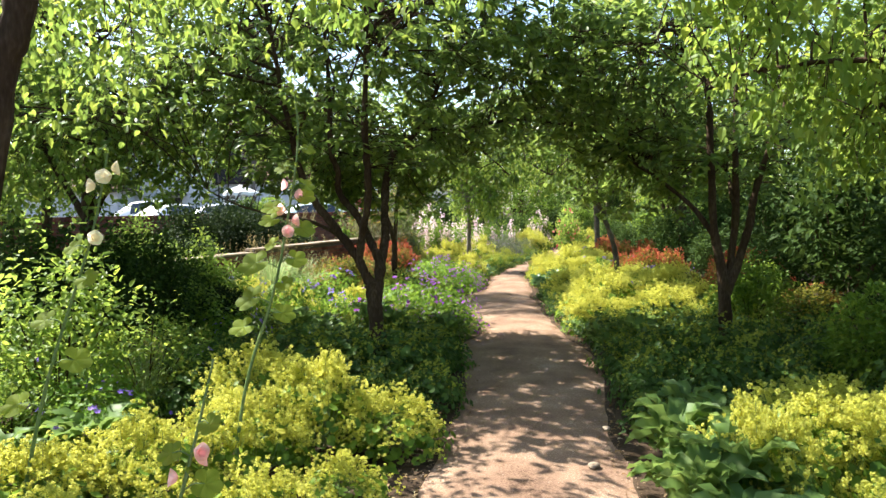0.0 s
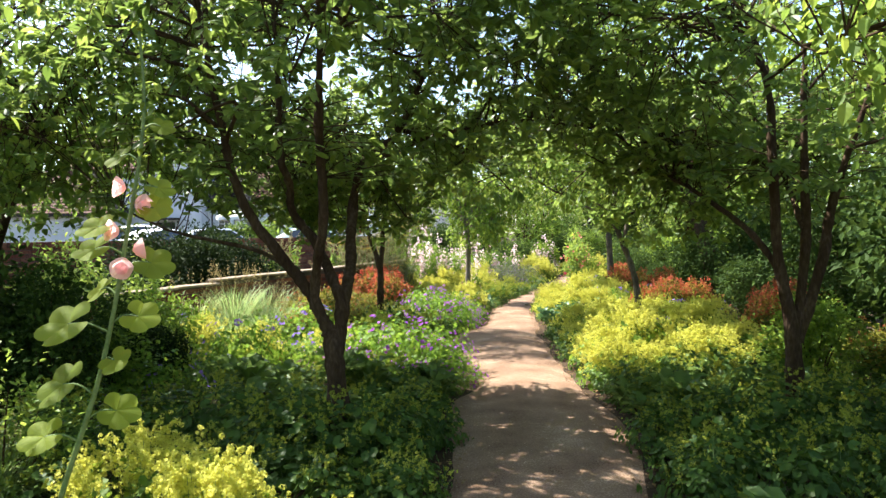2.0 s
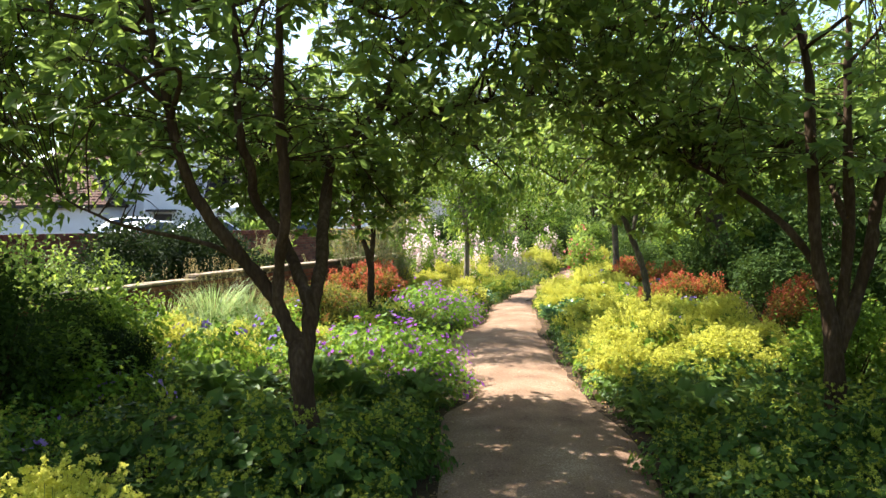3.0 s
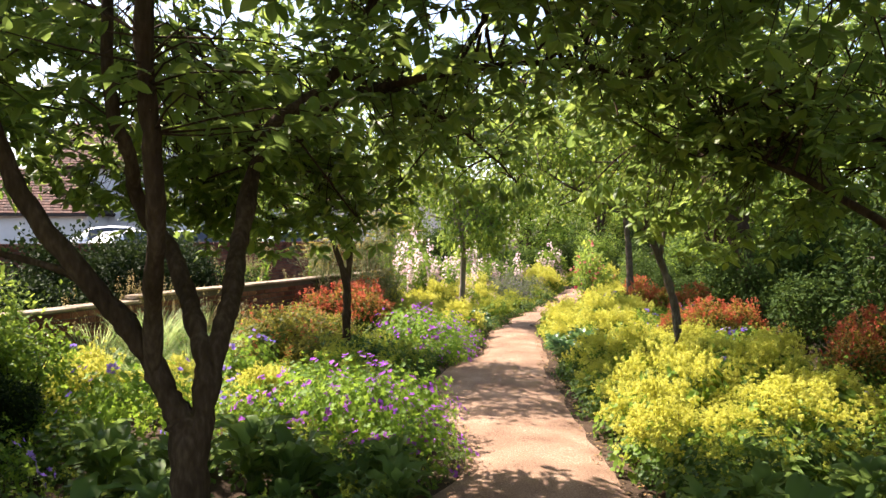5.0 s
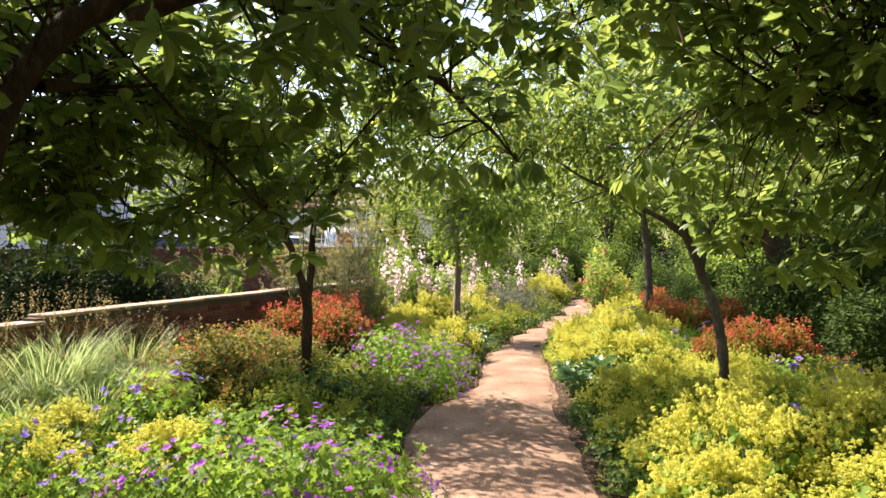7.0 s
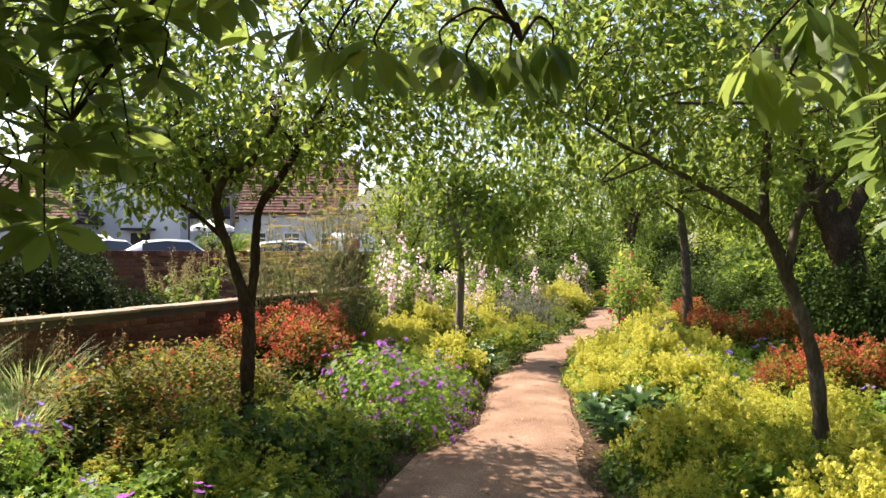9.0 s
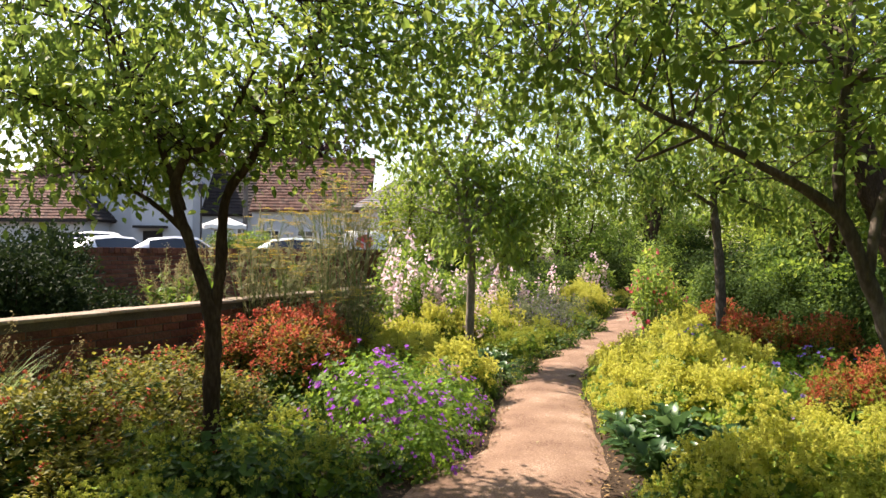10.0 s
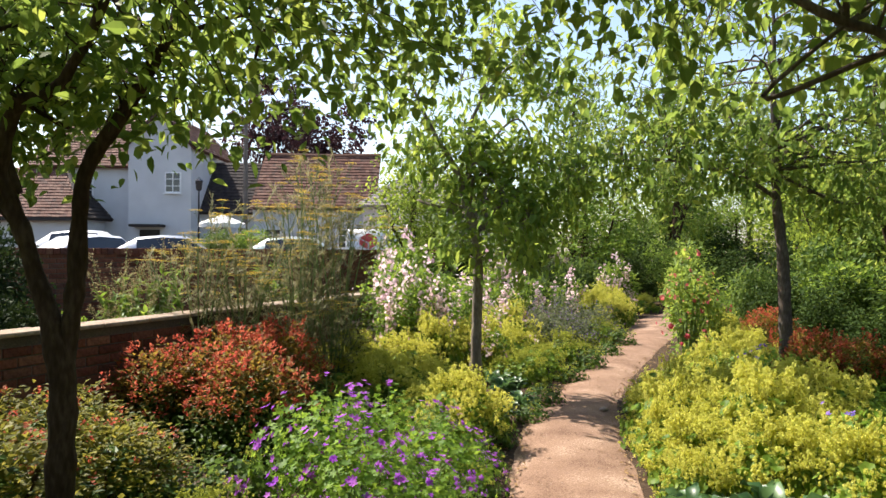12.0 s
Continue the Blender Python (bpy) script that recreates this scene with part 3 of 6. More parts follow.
def box(geo, x0, x1, y0, y1, z0, z1, mat=0):
    v = [(x0, y0, z0), (x1, y0, z0), (x1, y1, z0), (x0, y1, z0), (x0, y0, z1), (x1, y0, z1), (x1, y1, z1), (x0, y1, z1)]
    geo.add(v, [(0, 3, 2, 1), (4, 5, 6, 7), (0, 1, 5, 4), (1, 2, 6, 5), (2, 3, 7, 6), (3, 0, 4, 7)], mat)


def rounded(name, sx, sy, sz, mat, parent, m, bevel=0.02, seg=2, label=""):
    """A box with rounded edges, centred at m."""
    bm = bmesh.new()
    bmesh.ops.create_cube(bm, size=1)
    bmesh.ops.scale(bm, vec=(sx, sy, sz), verts=bm.verts)
    bmesh.ops.bevel(bm, geom=bm.edges[:], offset=bevel, segments=seg, affect="EDGES", profile=0.5)
    me = bpy.data.meshes.new(name)
    bm.to_mesh(me)
    bm.free()
    me.materials.append(mat)
    ob = new(name, me)
    ob.parent = parent
    ob.matrix_basis = m
    return tagged(ob, label)


# ---- houses, vehicles and things across the street; local x along the street, y away ----
FAR = pose(-5.28, 49.2, 0, 0, 0, 8.5)


def far_thing(name, label, category, x, y, z=STREET, rz=0, group=""):
    ob = new(name)
    ob.matrix_basis = FAR @ pose(x, y, z, 0, 0, rz)
    return tagged(ob, label, category, group)


def roof_face(name, parent, a, b, c, d, mat, tile=(0.2, 0.26), label=""):
    """Courses of separate tiles on the face a-b (eave), c-d (ridge, above b and a), over a solid board."""
    a, b, c, d = [np.array(p, float) for p in (a, b, c, d)]
    nor = np.cross(b - a, d - a)
    if np.linalg.norm(nor) < 1e-6:
        nor = np.cross(b - a, c - a)
    nor = nor / np.linalg.norm(nor)
    g = Geo()
    g.add([a - nor * 0.06, b - nor * 0.06, c - nor * 0.06, d - nor * 0.06, a - nor * 0.16, b - nor * 0.16, c - nor * 0.16, d - nor * 0.16],
          [(0, 1, 2, 3), (7, 6, 5, 4), (0, 4, 5, 1), (1, 5, 6, 2), (2, 6, 7, 3), (3, 7, 4, 0)])
    up_len = np.linalg.norm((d + c) / 2 - (a + b) / 2)
    rows = max(3, int(up_len / tile[1]))
    for r in range(rows):
        s0, s1 = r / rows, (r + 1.35) / rows
        p0, p1 = a + (d - a) * s0, b + (c - b) * s0
        q0, q1 = a + (d - a) * min(s1, 1), b + (c - b) * min(s1, 1)
        ln = np.linalg.norm(p1 - p0)
        n = max(1, int(ln / tile[0]))
        sag = 0.05 * math.sin(s0 * math.pi)
        for k in range(n):
            sh = 0.5 * (r % 2)
            t0, t1 = max(0, (k - sh) / n), min(1, (k + 0.94 - sh) / n)
            lift = rng.uniform(0.03, 0.055)
            v0, v1 = p0 + (p1 - p0) * t0, p0 + (p1 - p0) * t1
            w1, w0 = q0 + (q1 - q0) * t1, q0 + (q1 - q0) * t0
            g.add([v0 + nor * lift, v1 + nor * lift, w1, w0, v0 - nor * 0.02, v1 - nor * 0.02], [(0, 1, 2, 3), (4, 5, 1, 0)])
    return part(name, g, mat, parent, label)


def window(parent, x, y, z, w, h, nx=2, nz=3, frame_mat=None):
    fm = frame_mat or M_WHITE
    g = Geo()
    t = 0.07
    box(g, x - w / 2, x + w / 2, y - 0.05, y + 0.02, z, z + t)
    box(g, x - w / 2, x + w / 2, y - 0.05, y + 0.02, z + h - t, z + h)
    box(g, x - w / 2, x - w / 2 + t, y - 0.05, y + 0.02, z + t, z + h - t)
    box(g, x + w / 2 - t, x + w / 2, y - 0.05, y + 0.02, z + t, z + h - t)
    win = part("window", g, fm, parent, "white-painted small-paned window")
    for k in range(1, nx):
        q = x - w / 2 + w * k / nx
        g = Geo()
        box(g, q - 0.025, q + 0.025, y - 0.045, y + 0.01, z + t, z + h - t)
        part("glazing_bar", g, fm, win)
    for k in range(1, nz):
        q = z + h * k / nz
        g = Geo()
        box(g, x - w / 2 + t, x + w / 2 - t, y - 0.04, y + 0.008, q - 0.02, q + 0.02)
        part("glazing_bar", g, fm, win)
    g = Geo()
    box(g, x - w / 2 + t, x + w / 2 - t, y - 0.012, y - 0.004, z + t, z + h - t)
    part("pane", g, M_PANE, win)
    g = Geo()
    box(g, x - w / 2 - 0.06, x + w / 2 + 0.06, y - 0.14, y - 0.052, z - 0.07, z - 0.003)
    part("sill", g, fm, win)


def wall_box(parent, x0, x1, y0, y1, z0, z1, mat, gable=None, name="wall", label=""):
    """House walls; gable: height of a gable over the front and back."""
    g = Geo()
    box(g, x0, x1, y0, y1, z0, z1)
    if gable:
        xm = (x0 + x1) / 2
        g.add([(x0, y0, z1), (x1, y0, z1), (xm, y0, gable), (x0, y1, z1), (x1, y1, z1), (xm, y1, gable)], [(0, 1, 2), (5, 4, 3)])
    return part(name, g, mat, parent, label)


# white cottage with a projecting gabled wing
h = far_thing("house", "white rendered cottage with a red tiled roof", "house", -18, 0)
wall_box(h, -5, 0.6, 0, 7, 0, 5.75, M_RENDER)
wall_box(h, 0.5, 4.0, -0.7, 7.2, 0, 6.9, M_RENDER, 8.6, "gable_wall")
roof_face("roof", h, (-5.3, -0.45, 5.6), (0.5, -0.45, 5.6), (0.5, 3.5, 8.9), (-5.3, 3.5, 8.9), M_TILE_RED)
roof_face("roof", h, (0.2, 7.4, 6.6), (0.2, -0.95, 6.6), (2.25, -0.95, 8.75), (2.25, 7.4, 8.75), M_TILE_RED)
roof_face("roof", h, (4.3, -0.95, 6.6), (4.3, 7.4, 6.6), (2.25, 7.4, 8.75), (2.25, -0.95, 8.75), M_TILE_RED)
window(h, 3.0, -0.71, 4.1, 0.9, 1.15)
window(h, -2.2, -0.01, 3.9, 0.9, 1.1)
g = Geo()
box(g, 1.2, 2.3, -0.78, -0.72, 0.05, 2.05)
part("door", g, M_TIMBER, h, "dark timber door")
g = Geo()
box(g, 0.9, 2.6, -1.5, -0.71, 2.2, 2.34)
part("porch_canopy", g, M_TIMBER, h)

# low hipped house in front of it
h = far_thing("house", "low house with a brown tiled hipped roof", "house", -23.5, -3.0)
wall_box(h, -6, 4.4, 0, 6, 0, 2.75, M_RENDER)
roof_face("roof", h, (-6.4, -0.4, 2.6), (4.9, -0.4, 2.6), (2.3, 2.8, 5.5), (-6.4, 2.8, 5.5), M_TILE_RED)
roof_face("roof", h, (4.9, -0.4, 2.6), (4.9, 6.2, 2.6), (2.3, 2.9, 5.5), (2.3, 2.8, 5.5), M_TILE_DARK)
g = Geo()
tube(g, [(4.95, -0.45, 2.64), (3.6, 1.2, 4.15), (2.3, 2.85, 5.6)], [0.11, 0.1, 0.1], 6)
part("ridge", g, M_TILE_DARK, h)
g = Geo()
box(g, -6.4, 4.8, -0.48, -0.36, 2.42, 2.58)
part("gutter", g, M_TIMBER, h)

# long cottage: a dark roof and a red-brown one
h = far_thing("house", "white cottage with a dark tiled roof", "house", -12.5, 1.0)
wall_box(h, -1.7, 1.6, 0, 5, 0, 3.3, M_RENDER)
roof_face("roof", h, (-1.7, -0.4, 3.1), (1.75, -0.4, 3.1), (1.75, 2.5, 6.3), (-1.7, 2.5, 6.3), M_TILE_DARK)
window(h, -0.4, -0.01, 1.2, 0.9, 1.1)
window(h, 0.9, -0.01, 1.3, 0.7, 1.0)
h = far_thing("house", "long white cottage with a red-brown tiled roof", "house", -7.3, 0.3)
wall_box(h, -3.55, 3.2, 0, 6, 0, 3.55, M_RENDER)
roof_face("roof", h, (-3.6, -0.4, 3.35), (3.45, -0.4, 3.35), (3.45, 3, 6.75), (-3.6, 3, 6.75), M_TILE_RED)
g = Geo()
tube(g, [(-3.6, 3, 6.8), (0, 3, 6.74), (3.45, 3, 6.8)], [0.12] * 3, 6)
part("ridge", g, M_TILE_RED, h)
g = Geo()
g.add([(3.2, 0, 3.55), (3.2, 6, 3.55), (3.2, 3, 6.6)], [(0, 1, 2)])
part("gable_wall", g, M_RENDER, h)
window(h, -2.4, -0.01, 1.1, 1.0, 1.1)
window(h, -0.4, -0.01, 1.1, 1.0, 1.1)
window(h, 1.8, -0.01, 1.1, 1.0, 1.1)
# pink-walled cottage with a grey hipped roof
h = far_thing("house", "pinkish rendered cottage with a grey slate hipped roof", "house", -1.6, -0.4)
wall_box(h, -2.9, 4.5, 0, 5, 0, 3.6, M_PINKWALL)
roof_face("roof", h, (-3.3, -0.4, 3.5), (4.9, -0.4, 3.5), (3.0, 2.5, 5.4), (-0.9, 2.5, 5.4), M_TILE_GREY)
roof_face("roof", h, (-3.3, 5.4, 3.5), (-3.3, -0.4, 3.5), (-0.9, 2.5, 5.4), (-0.9, 2.55, 5.4), M_TILE_GREY)
window(h, -1.25, -0.01, 2.45, 0.85, 0.95, 3, 3)
window(h, 1.4, -0.01, 2.45, 0.85, 0.95, 3, 3)


def vehicle(name, label, sections, width, x, y, rz, paint, glass_from, wheel_x, lower_z=0.28, group=""):
    """sections: (x, z_sill, z_belt, z_roof, roof_half_width); the cabin above the belt is glazed between pillars."""
    root = far_thing(name, label, name, x, y, STREET, rz, group)
    g = Geo()
    hw = width / 2
    rings = []
    for sx, zs, zb, zr, rw in sections:
        rings.append([(sx, -hw * 0.93, zs), (sx, -hw, (zs + zb) / 2), (sx, -hw * 0.97, zb), (sx, -rw, zr - 0.06), (sx, -rw * 0.85, zr), (sx, 0, zr + 0.03),
                      (sx, rw * 0.85, zr), (sx, rw, zr - 0.06), (sx, hw * 0.97, zb), (sx, hw, (zs + zb) / 2), (sx, hw * 0.93, zs)])
    r = np.array(rings)
    n, k = r.shape[:2]
    f, fg = [], []
    for i in range(n - 1):
        for j in range(k - 1):
            q = (i * k + j, (i + 1) * k + j, (i + 1) * k + j + 1, i * k + j + 1)
            (fg if (j in (2, 7) and glass_from[0] <= sections[i][0] < glass_from[1]) else f).append(q)
        f.append((i * k + k - 1, (i + 1) * k + k - 1, (i + 1) * k, i * k))
    for i in (0, n - 1):
        f += [(i * k + j, i * k + j + 1, i * k + k - 2 - j, i * k + k - 1 - j) for j in range(4)]
    g.add(r.reshape(-1, 3), f)
    part("body", g, paint, root, smooth=True)
    # windscreens: the sloping faces before and behind the roof
    for i in range(n - 1):
        rise = abs(r[i + 1, 5, 2] - r[i, 5, 2]) / max(0.01, r[i + 1, 5, 0] - r[i, 5, 0])
        if rise > 0.45:
            q = [r[i, 3], r[i + 1, 3], r[i + 1, 7], r[i, 7]]
            g2 = Geo()
            up = np.array([0, 0, 0.05])
            mid = sum(q) / 4
            g2.add([mid + (p - mid) * 0.9 + up for p in q], [(0, 1, 2, 3)])
            part("windscreen", g2, M_PANE, root, "glass windscreen reflecting the sky")
    for q in fg:
        gl = Geo()
        gl.add(r.reshape(-1, 3)[list(q)], [(0, 1, 2, 3)])
        part("side_window", gl, M_PANE, root)
    for wx in wheel_x:
        for sgn in (-1, 1):
            gt, gr = Geo(), Geo()
            yy = sgn * hw
            prof = [(yy - sgn * 0.2, 0.2), (yy - sgn * 0.2, 0.32), (yy - sgn * 0.02, 0.33), (yy, 0.3), (yy, 0.2)]
            tube(gt, [(wx, p[0], 0.33) for p in prof], [p[1] for p in prof], 18)
            wheel = part("wheel", gt, M_RUBBER, root, smooth=True)
            tube(gr, [(wx, yy - sgn * 0.03, 0.33), (wx, yy - sgn * 0.015, 0.33), (wx, yy - sgn * 0.01, 0.33)], [0.21, 0.2, 0.001], 12)
            part("rim", gr, M_RIM, wheel)
    return root


CAR = [(-2.1, 0.35, 0.75, 0.8, 0.62), (-1.95, 0.26, 0.9, 0.98, 0.66), (-1.2, 0.25, 0.93, 1.42, 0.58), (-0.4, 0.25, 0.93, 1.5, 0.58), (0.4, 0.25, 0.92, 1.46, 0.58), (1.1, 0.25, 0.9, 1.0, 0.66), (1.9, 0.26, 0.78, 0.84, 0.66), (2.1, 0.35, 0.65, 0.68, 0.6)]
SUV = [(a, b, c * 1.12, d * 1.14, e) for a, b, c, d, e in CAR]
VAN = [(a * 0.82, *q) for a, *q in [(-2.75, 0.4, 1.0, 1.9, 0.84), (-2.7, 0.35, 1.05, 2.0, 0.86), (-0.5, 0.32, 1.05, 2.02, 0.86), (1.0, 0.32, 1.05, 1.98, 0.84), (1.35, 0.32, 1.05, 1.9, 0.8), (1.95, 0.32, 1.05, 1.15, 0.8), (2.5, 0.34, 0.92, 1.0, 0.78), (2.7, 0.42, 0.75, 0.8, 0.7)]]
vehicle("car", "white estate car parked beyond the brick wall", SUV, 1.8, -13.2, -13.4, 6, M_WHITE, (-1.9, 1.0), (-1.3, 1.3), group="parked cars")
vehicle("car", "white hatchback parked beyond the brick wall", CAR, 1.75, -11.6, -16.0, 60, M_WHITE, (-1.9, 1.0), (-1.3, 1.3), group="parked cars")
vehicle("car", "silver car parked beyond the brick wall", CAR, 1.75, -9.2, -15.6, 20, M_SILVER, (-1.9, 1.0), (-1.3, 1.3), group="parked cars")
vehicle("car", "pale green car parked beyond the brick wall", CAR, 1.78, -4.9, -15.2, 6, M_PALEGREEN, (-1.9, 1.0), (-1.3, 1.3), group="parked cars")
van = vehicle("van", "white delivery van with a red and black emblem on its side", VAN, 1.9, -2.3, -6.0, 0, M_WHITE, (0.8, 1.55), (-1.45, 1.4))
g = Geo()
ly = -0.945
cx, cz = -1.19, 1.62
g.add([(cx - 0.42, ly, cz), (cx, ly, cz - 0.22), (cx + 0.42, ly, cz), (cx, ly, cz + 0.22)], [(0, 1, 2, 3)])
g.add([(cx - 0.42, ly, cz - 0.04), (cx - 0.42, ly, cz - 0.32), (cx - 0.03, ly, cz - 0.54), (cx - 0.03, ly, cz - 0.26)], [(0, 1, 2, 3)])
g.add([(cx + 0.42, ly, cz - 0.04), (cx + 0.03, ly, cz - 0.26), (cx + 0.03, ly, cz - 0.54), (cx + 0.42, ly, cz - 0.32)], [(0, 1, 2, 3)])
part("emblem", g, M_LOGO_RED, van, "red emblem on the van's side")
for k in range(3):
    g = Geo()
    bx = -0.2 + k * 0.42
    for q in range(10):
        a0, a1 = 2 * math.pi * q / 10, 2 * math.pi * (q + 1) / 10
        pts = [(bx + rr * math.cos(a), ly, 1.38 + rr * 1.1 * math.sin(a)) for a in (a0, a1) for rr in (0.1, 0.17)]
        g.add([pts[0], pts[1], pts[3], pts[2]], [(0, 1, 2, 3)])
    part("letter", g, M_LOGO_DARK, van, "black letter shape")

# parasol, pole, lantern
u = far_thing("parasol", "white canvas parasol open beside the cottage", "parasol", -10.9, -5.0)
g = Geo()
ring = [(1.1 * math.cos(a), 1.1 * math.sin(a), 2.25 + 0.06 * (k % 2)) for k, a in enumerate(np.linspace(0, 2 * math.pi, 16, endpoint=False))]
drop = [(p[0] * 1.0, p[1] * 1.0, p[2] - 0.2) for p in ring]
g.add([(0, 0, 2.75)] + ring + drop, [(0, 1 + k, 1 + (k + 1) % 16) for k in range(16)])
g.add(ring + drop, [(k, 16 + k, 16 + (k + 1) % 16, (k + 1) % 16) for k in range(16)])
part("canopy", g, M_CANVAS, u)
g = Geo()
tube(g, [(0, 0, 0), (0, 0, 1.5), (0, 0, 2.82)], [0.03] * 3, 8)
part("pole", g, M_POST, u)
u = far_thing("telegraph_pole", "tall weathered wooden telegraph pole", "pole", -10.85, -1.2)
g = Geo()
tube(g, [(0, 0, 0), (0, 0, 4), (0, 0, 8.2)], [0.15, 0.13, 0.11], 10)
part("pole", g, M_POST, u)
u = far_thing("street_lamp", "small dark lantern street lamp on a post", "street lamp", -12.6, -3.5)
g = Geo()
tube(g, [(0, 0, 0), (0, 0, 2), (0, 0, 4.0)], [0.07, 0.05, 0.04], 8)
part("post", g, M_TIMBER, u)
g = Geo()
tube(g, [(0, 0, 4.0), (0, 0, 4.05), (0, 0, 4.5), (0, 0, 4.52), (0, 0, 4.7)], [0.05, 0.14, 0.2, 0.24, 0.02], 6)
part("lantern", g, M_PANE, u)


# ---- trees ----
tree("multi-stemmed tree with dark bark and long drooping leaves", (-0.58, 6.34, 0),
     [[(-0.58, 6.34, -0.1, 0.1), (-0.6, 6.35, 0.35, 0.085), (-0.65, 6.37, 0.8, 0.07), (-0.71, 6.36, 0.95, 0.05), (-0.77, 6.35, 1.08, 0.046), (-0.86, 6.33, 1.23, 0.044), (-1.0, 6.28, 1.43, 0.041), (-1.22, 6.2, 1.74, 0.037), (-1.33, 6.18, 2.0, 0.033), (-1.45, 6.18, 2.5, 0.028), (-1.65, 6.2, 3.5, 0.016)],
      [(-0.78, 6.36, 1.05, 0.036), (-0.74, 6.28, 1.3, 0.036), (-0.64, 6.12, 1.6, 0.036), (-0.58, 6.04, 1.92, 0.036), (-0.57, 6.0, 2.4, 0.031), (-0.5, 5.95, 3.6, 0.014)],
      [(-0.62, 6.37, 0.7, 0.06), (-0.585, 6.42, 1.0, 0.052), (-0.62, 6.46, 1.16, 0.045), (-0.72, 6.56, 1.34, 0.041), (-0.88, 6.7, 1.58, 0.038), (-1.05, 6.76, 1.8, 0.035), (-1.04, 6.64, 2.03, 0.032), (-1.07, 6.56, 2.35, 0.028), (-1.1, 6.5, 3.4, 0.014)],
      [(-0.585, 6.42, 0.98, 0.05), (-0.555, 6.5, 1.2, 0.046), (-0.555, 6.64, 1.4, 0.044), (-0.59, 6.86, 1.65, 0.042), (-0.56, 7.15, 2.1, 0.038), (-0.4, 7.3, 2.3, 0.034), (-0.2, 7.45, 2.55, 0.028), (0.1, 7.7, 3.3, 0.015)],
      [(-0.4, 7.28, 2.28, 0.026), (0.1, 7.42, 2.48, 0.022), (0.8, 7.6, 2.62, 0.016), (1.5, 7.8, 2.55, 0.01)],
      [(-0.22, 7.43, 2.52, 0.02), (0.1, 8.0, 2.5, 0.016), (0.5, 8.5, 2.3, 0.01), (0.78, 8.85, 2.1, 0.005)],
      [(-0.56, 7.12, 2.05, 0.02), (-0.8, 7.75, 2.2, 0.016), (-1.2, 8.25, 2.2, 0.01), (-1.75, 8.5, 2.1, 0.006)],
      [(-0.86, 6.34, 1.3, 0.022), (-1.3, 6.5, 1.5, 0.018), (-1.9, 6.6, 1.62, 0.012), (-2.5, 6.7, 1.85, 0.007)]],
     [((-0.8, 6.5, 3.15), (2.2, 1.9, 1.35), 580, 2.0), ((0.75, 7.5, 2.95), (1.3, 1.2, 0.72), 390, 2.12), ((-2.5, 6.4, 2.5), (1.3, 1.3, 0.95), 170, 1.55), ((-0.2, 5.6, 3.2), (1.4, 0.7, 0.7), 80, 2.4),
      # lobes at z 4.7 and 3.9: added high, largely unseen, to shade path and beds
      ((-1.5, 8.1, 2.4), (1.5, 1.0, 0.7), 240, 1.66), ((-0.9, 8.2, 1.98), (0.75, 0.5, 0.42), 70, 1.58), ((-0.9, 7.2, 4.7), (1.9, 1.3, 0.5), 230), ((-1.6, 8.0, 3.3), (1.6, 1.3, 0.7), 320), ((-0.3, 8.4, 2.4), (0.8, 0.8, 0.6), 90, 1.78), ((-0.95, 8.55, 1.9), (0.95, 0.5, 0.55), 140, 1.45), ((-0.6, 8.8, 2.5), (1.0, 0.7, 0.5), 60), ((0.55, 8.6, 2.6), (0.9, 0.8, 0.45), 110, 2.12), ((0.7, 6.3, 3.4), (1.4, 1.3, 0.6), 260, 2.5), ((-2.6, 7.4, 3.3), (1.3, 1.3, 0.7), 130), ((-1.6, 7.0, 3.9), (1.9, 1.7, 0.7), 240), ((-1.7, 8.3, 2.2), (1.0, 0.6, 0.6), 150, 1.55)],
     LEAF_BROAD, M_LF_A, 0.11, 10, whorl=True, sag=0.12, floor=1.5, sprigs=[(0.62, 8.78, 1.97), (0.72, 8.82, 2.0), (0.55, 8.85, 2.04), (0.42, 8.7, 1.99), (0.3, 8.75, 2.0), (0.82, 8.9, 2.05), (0.2, 8.85, 2.1)])
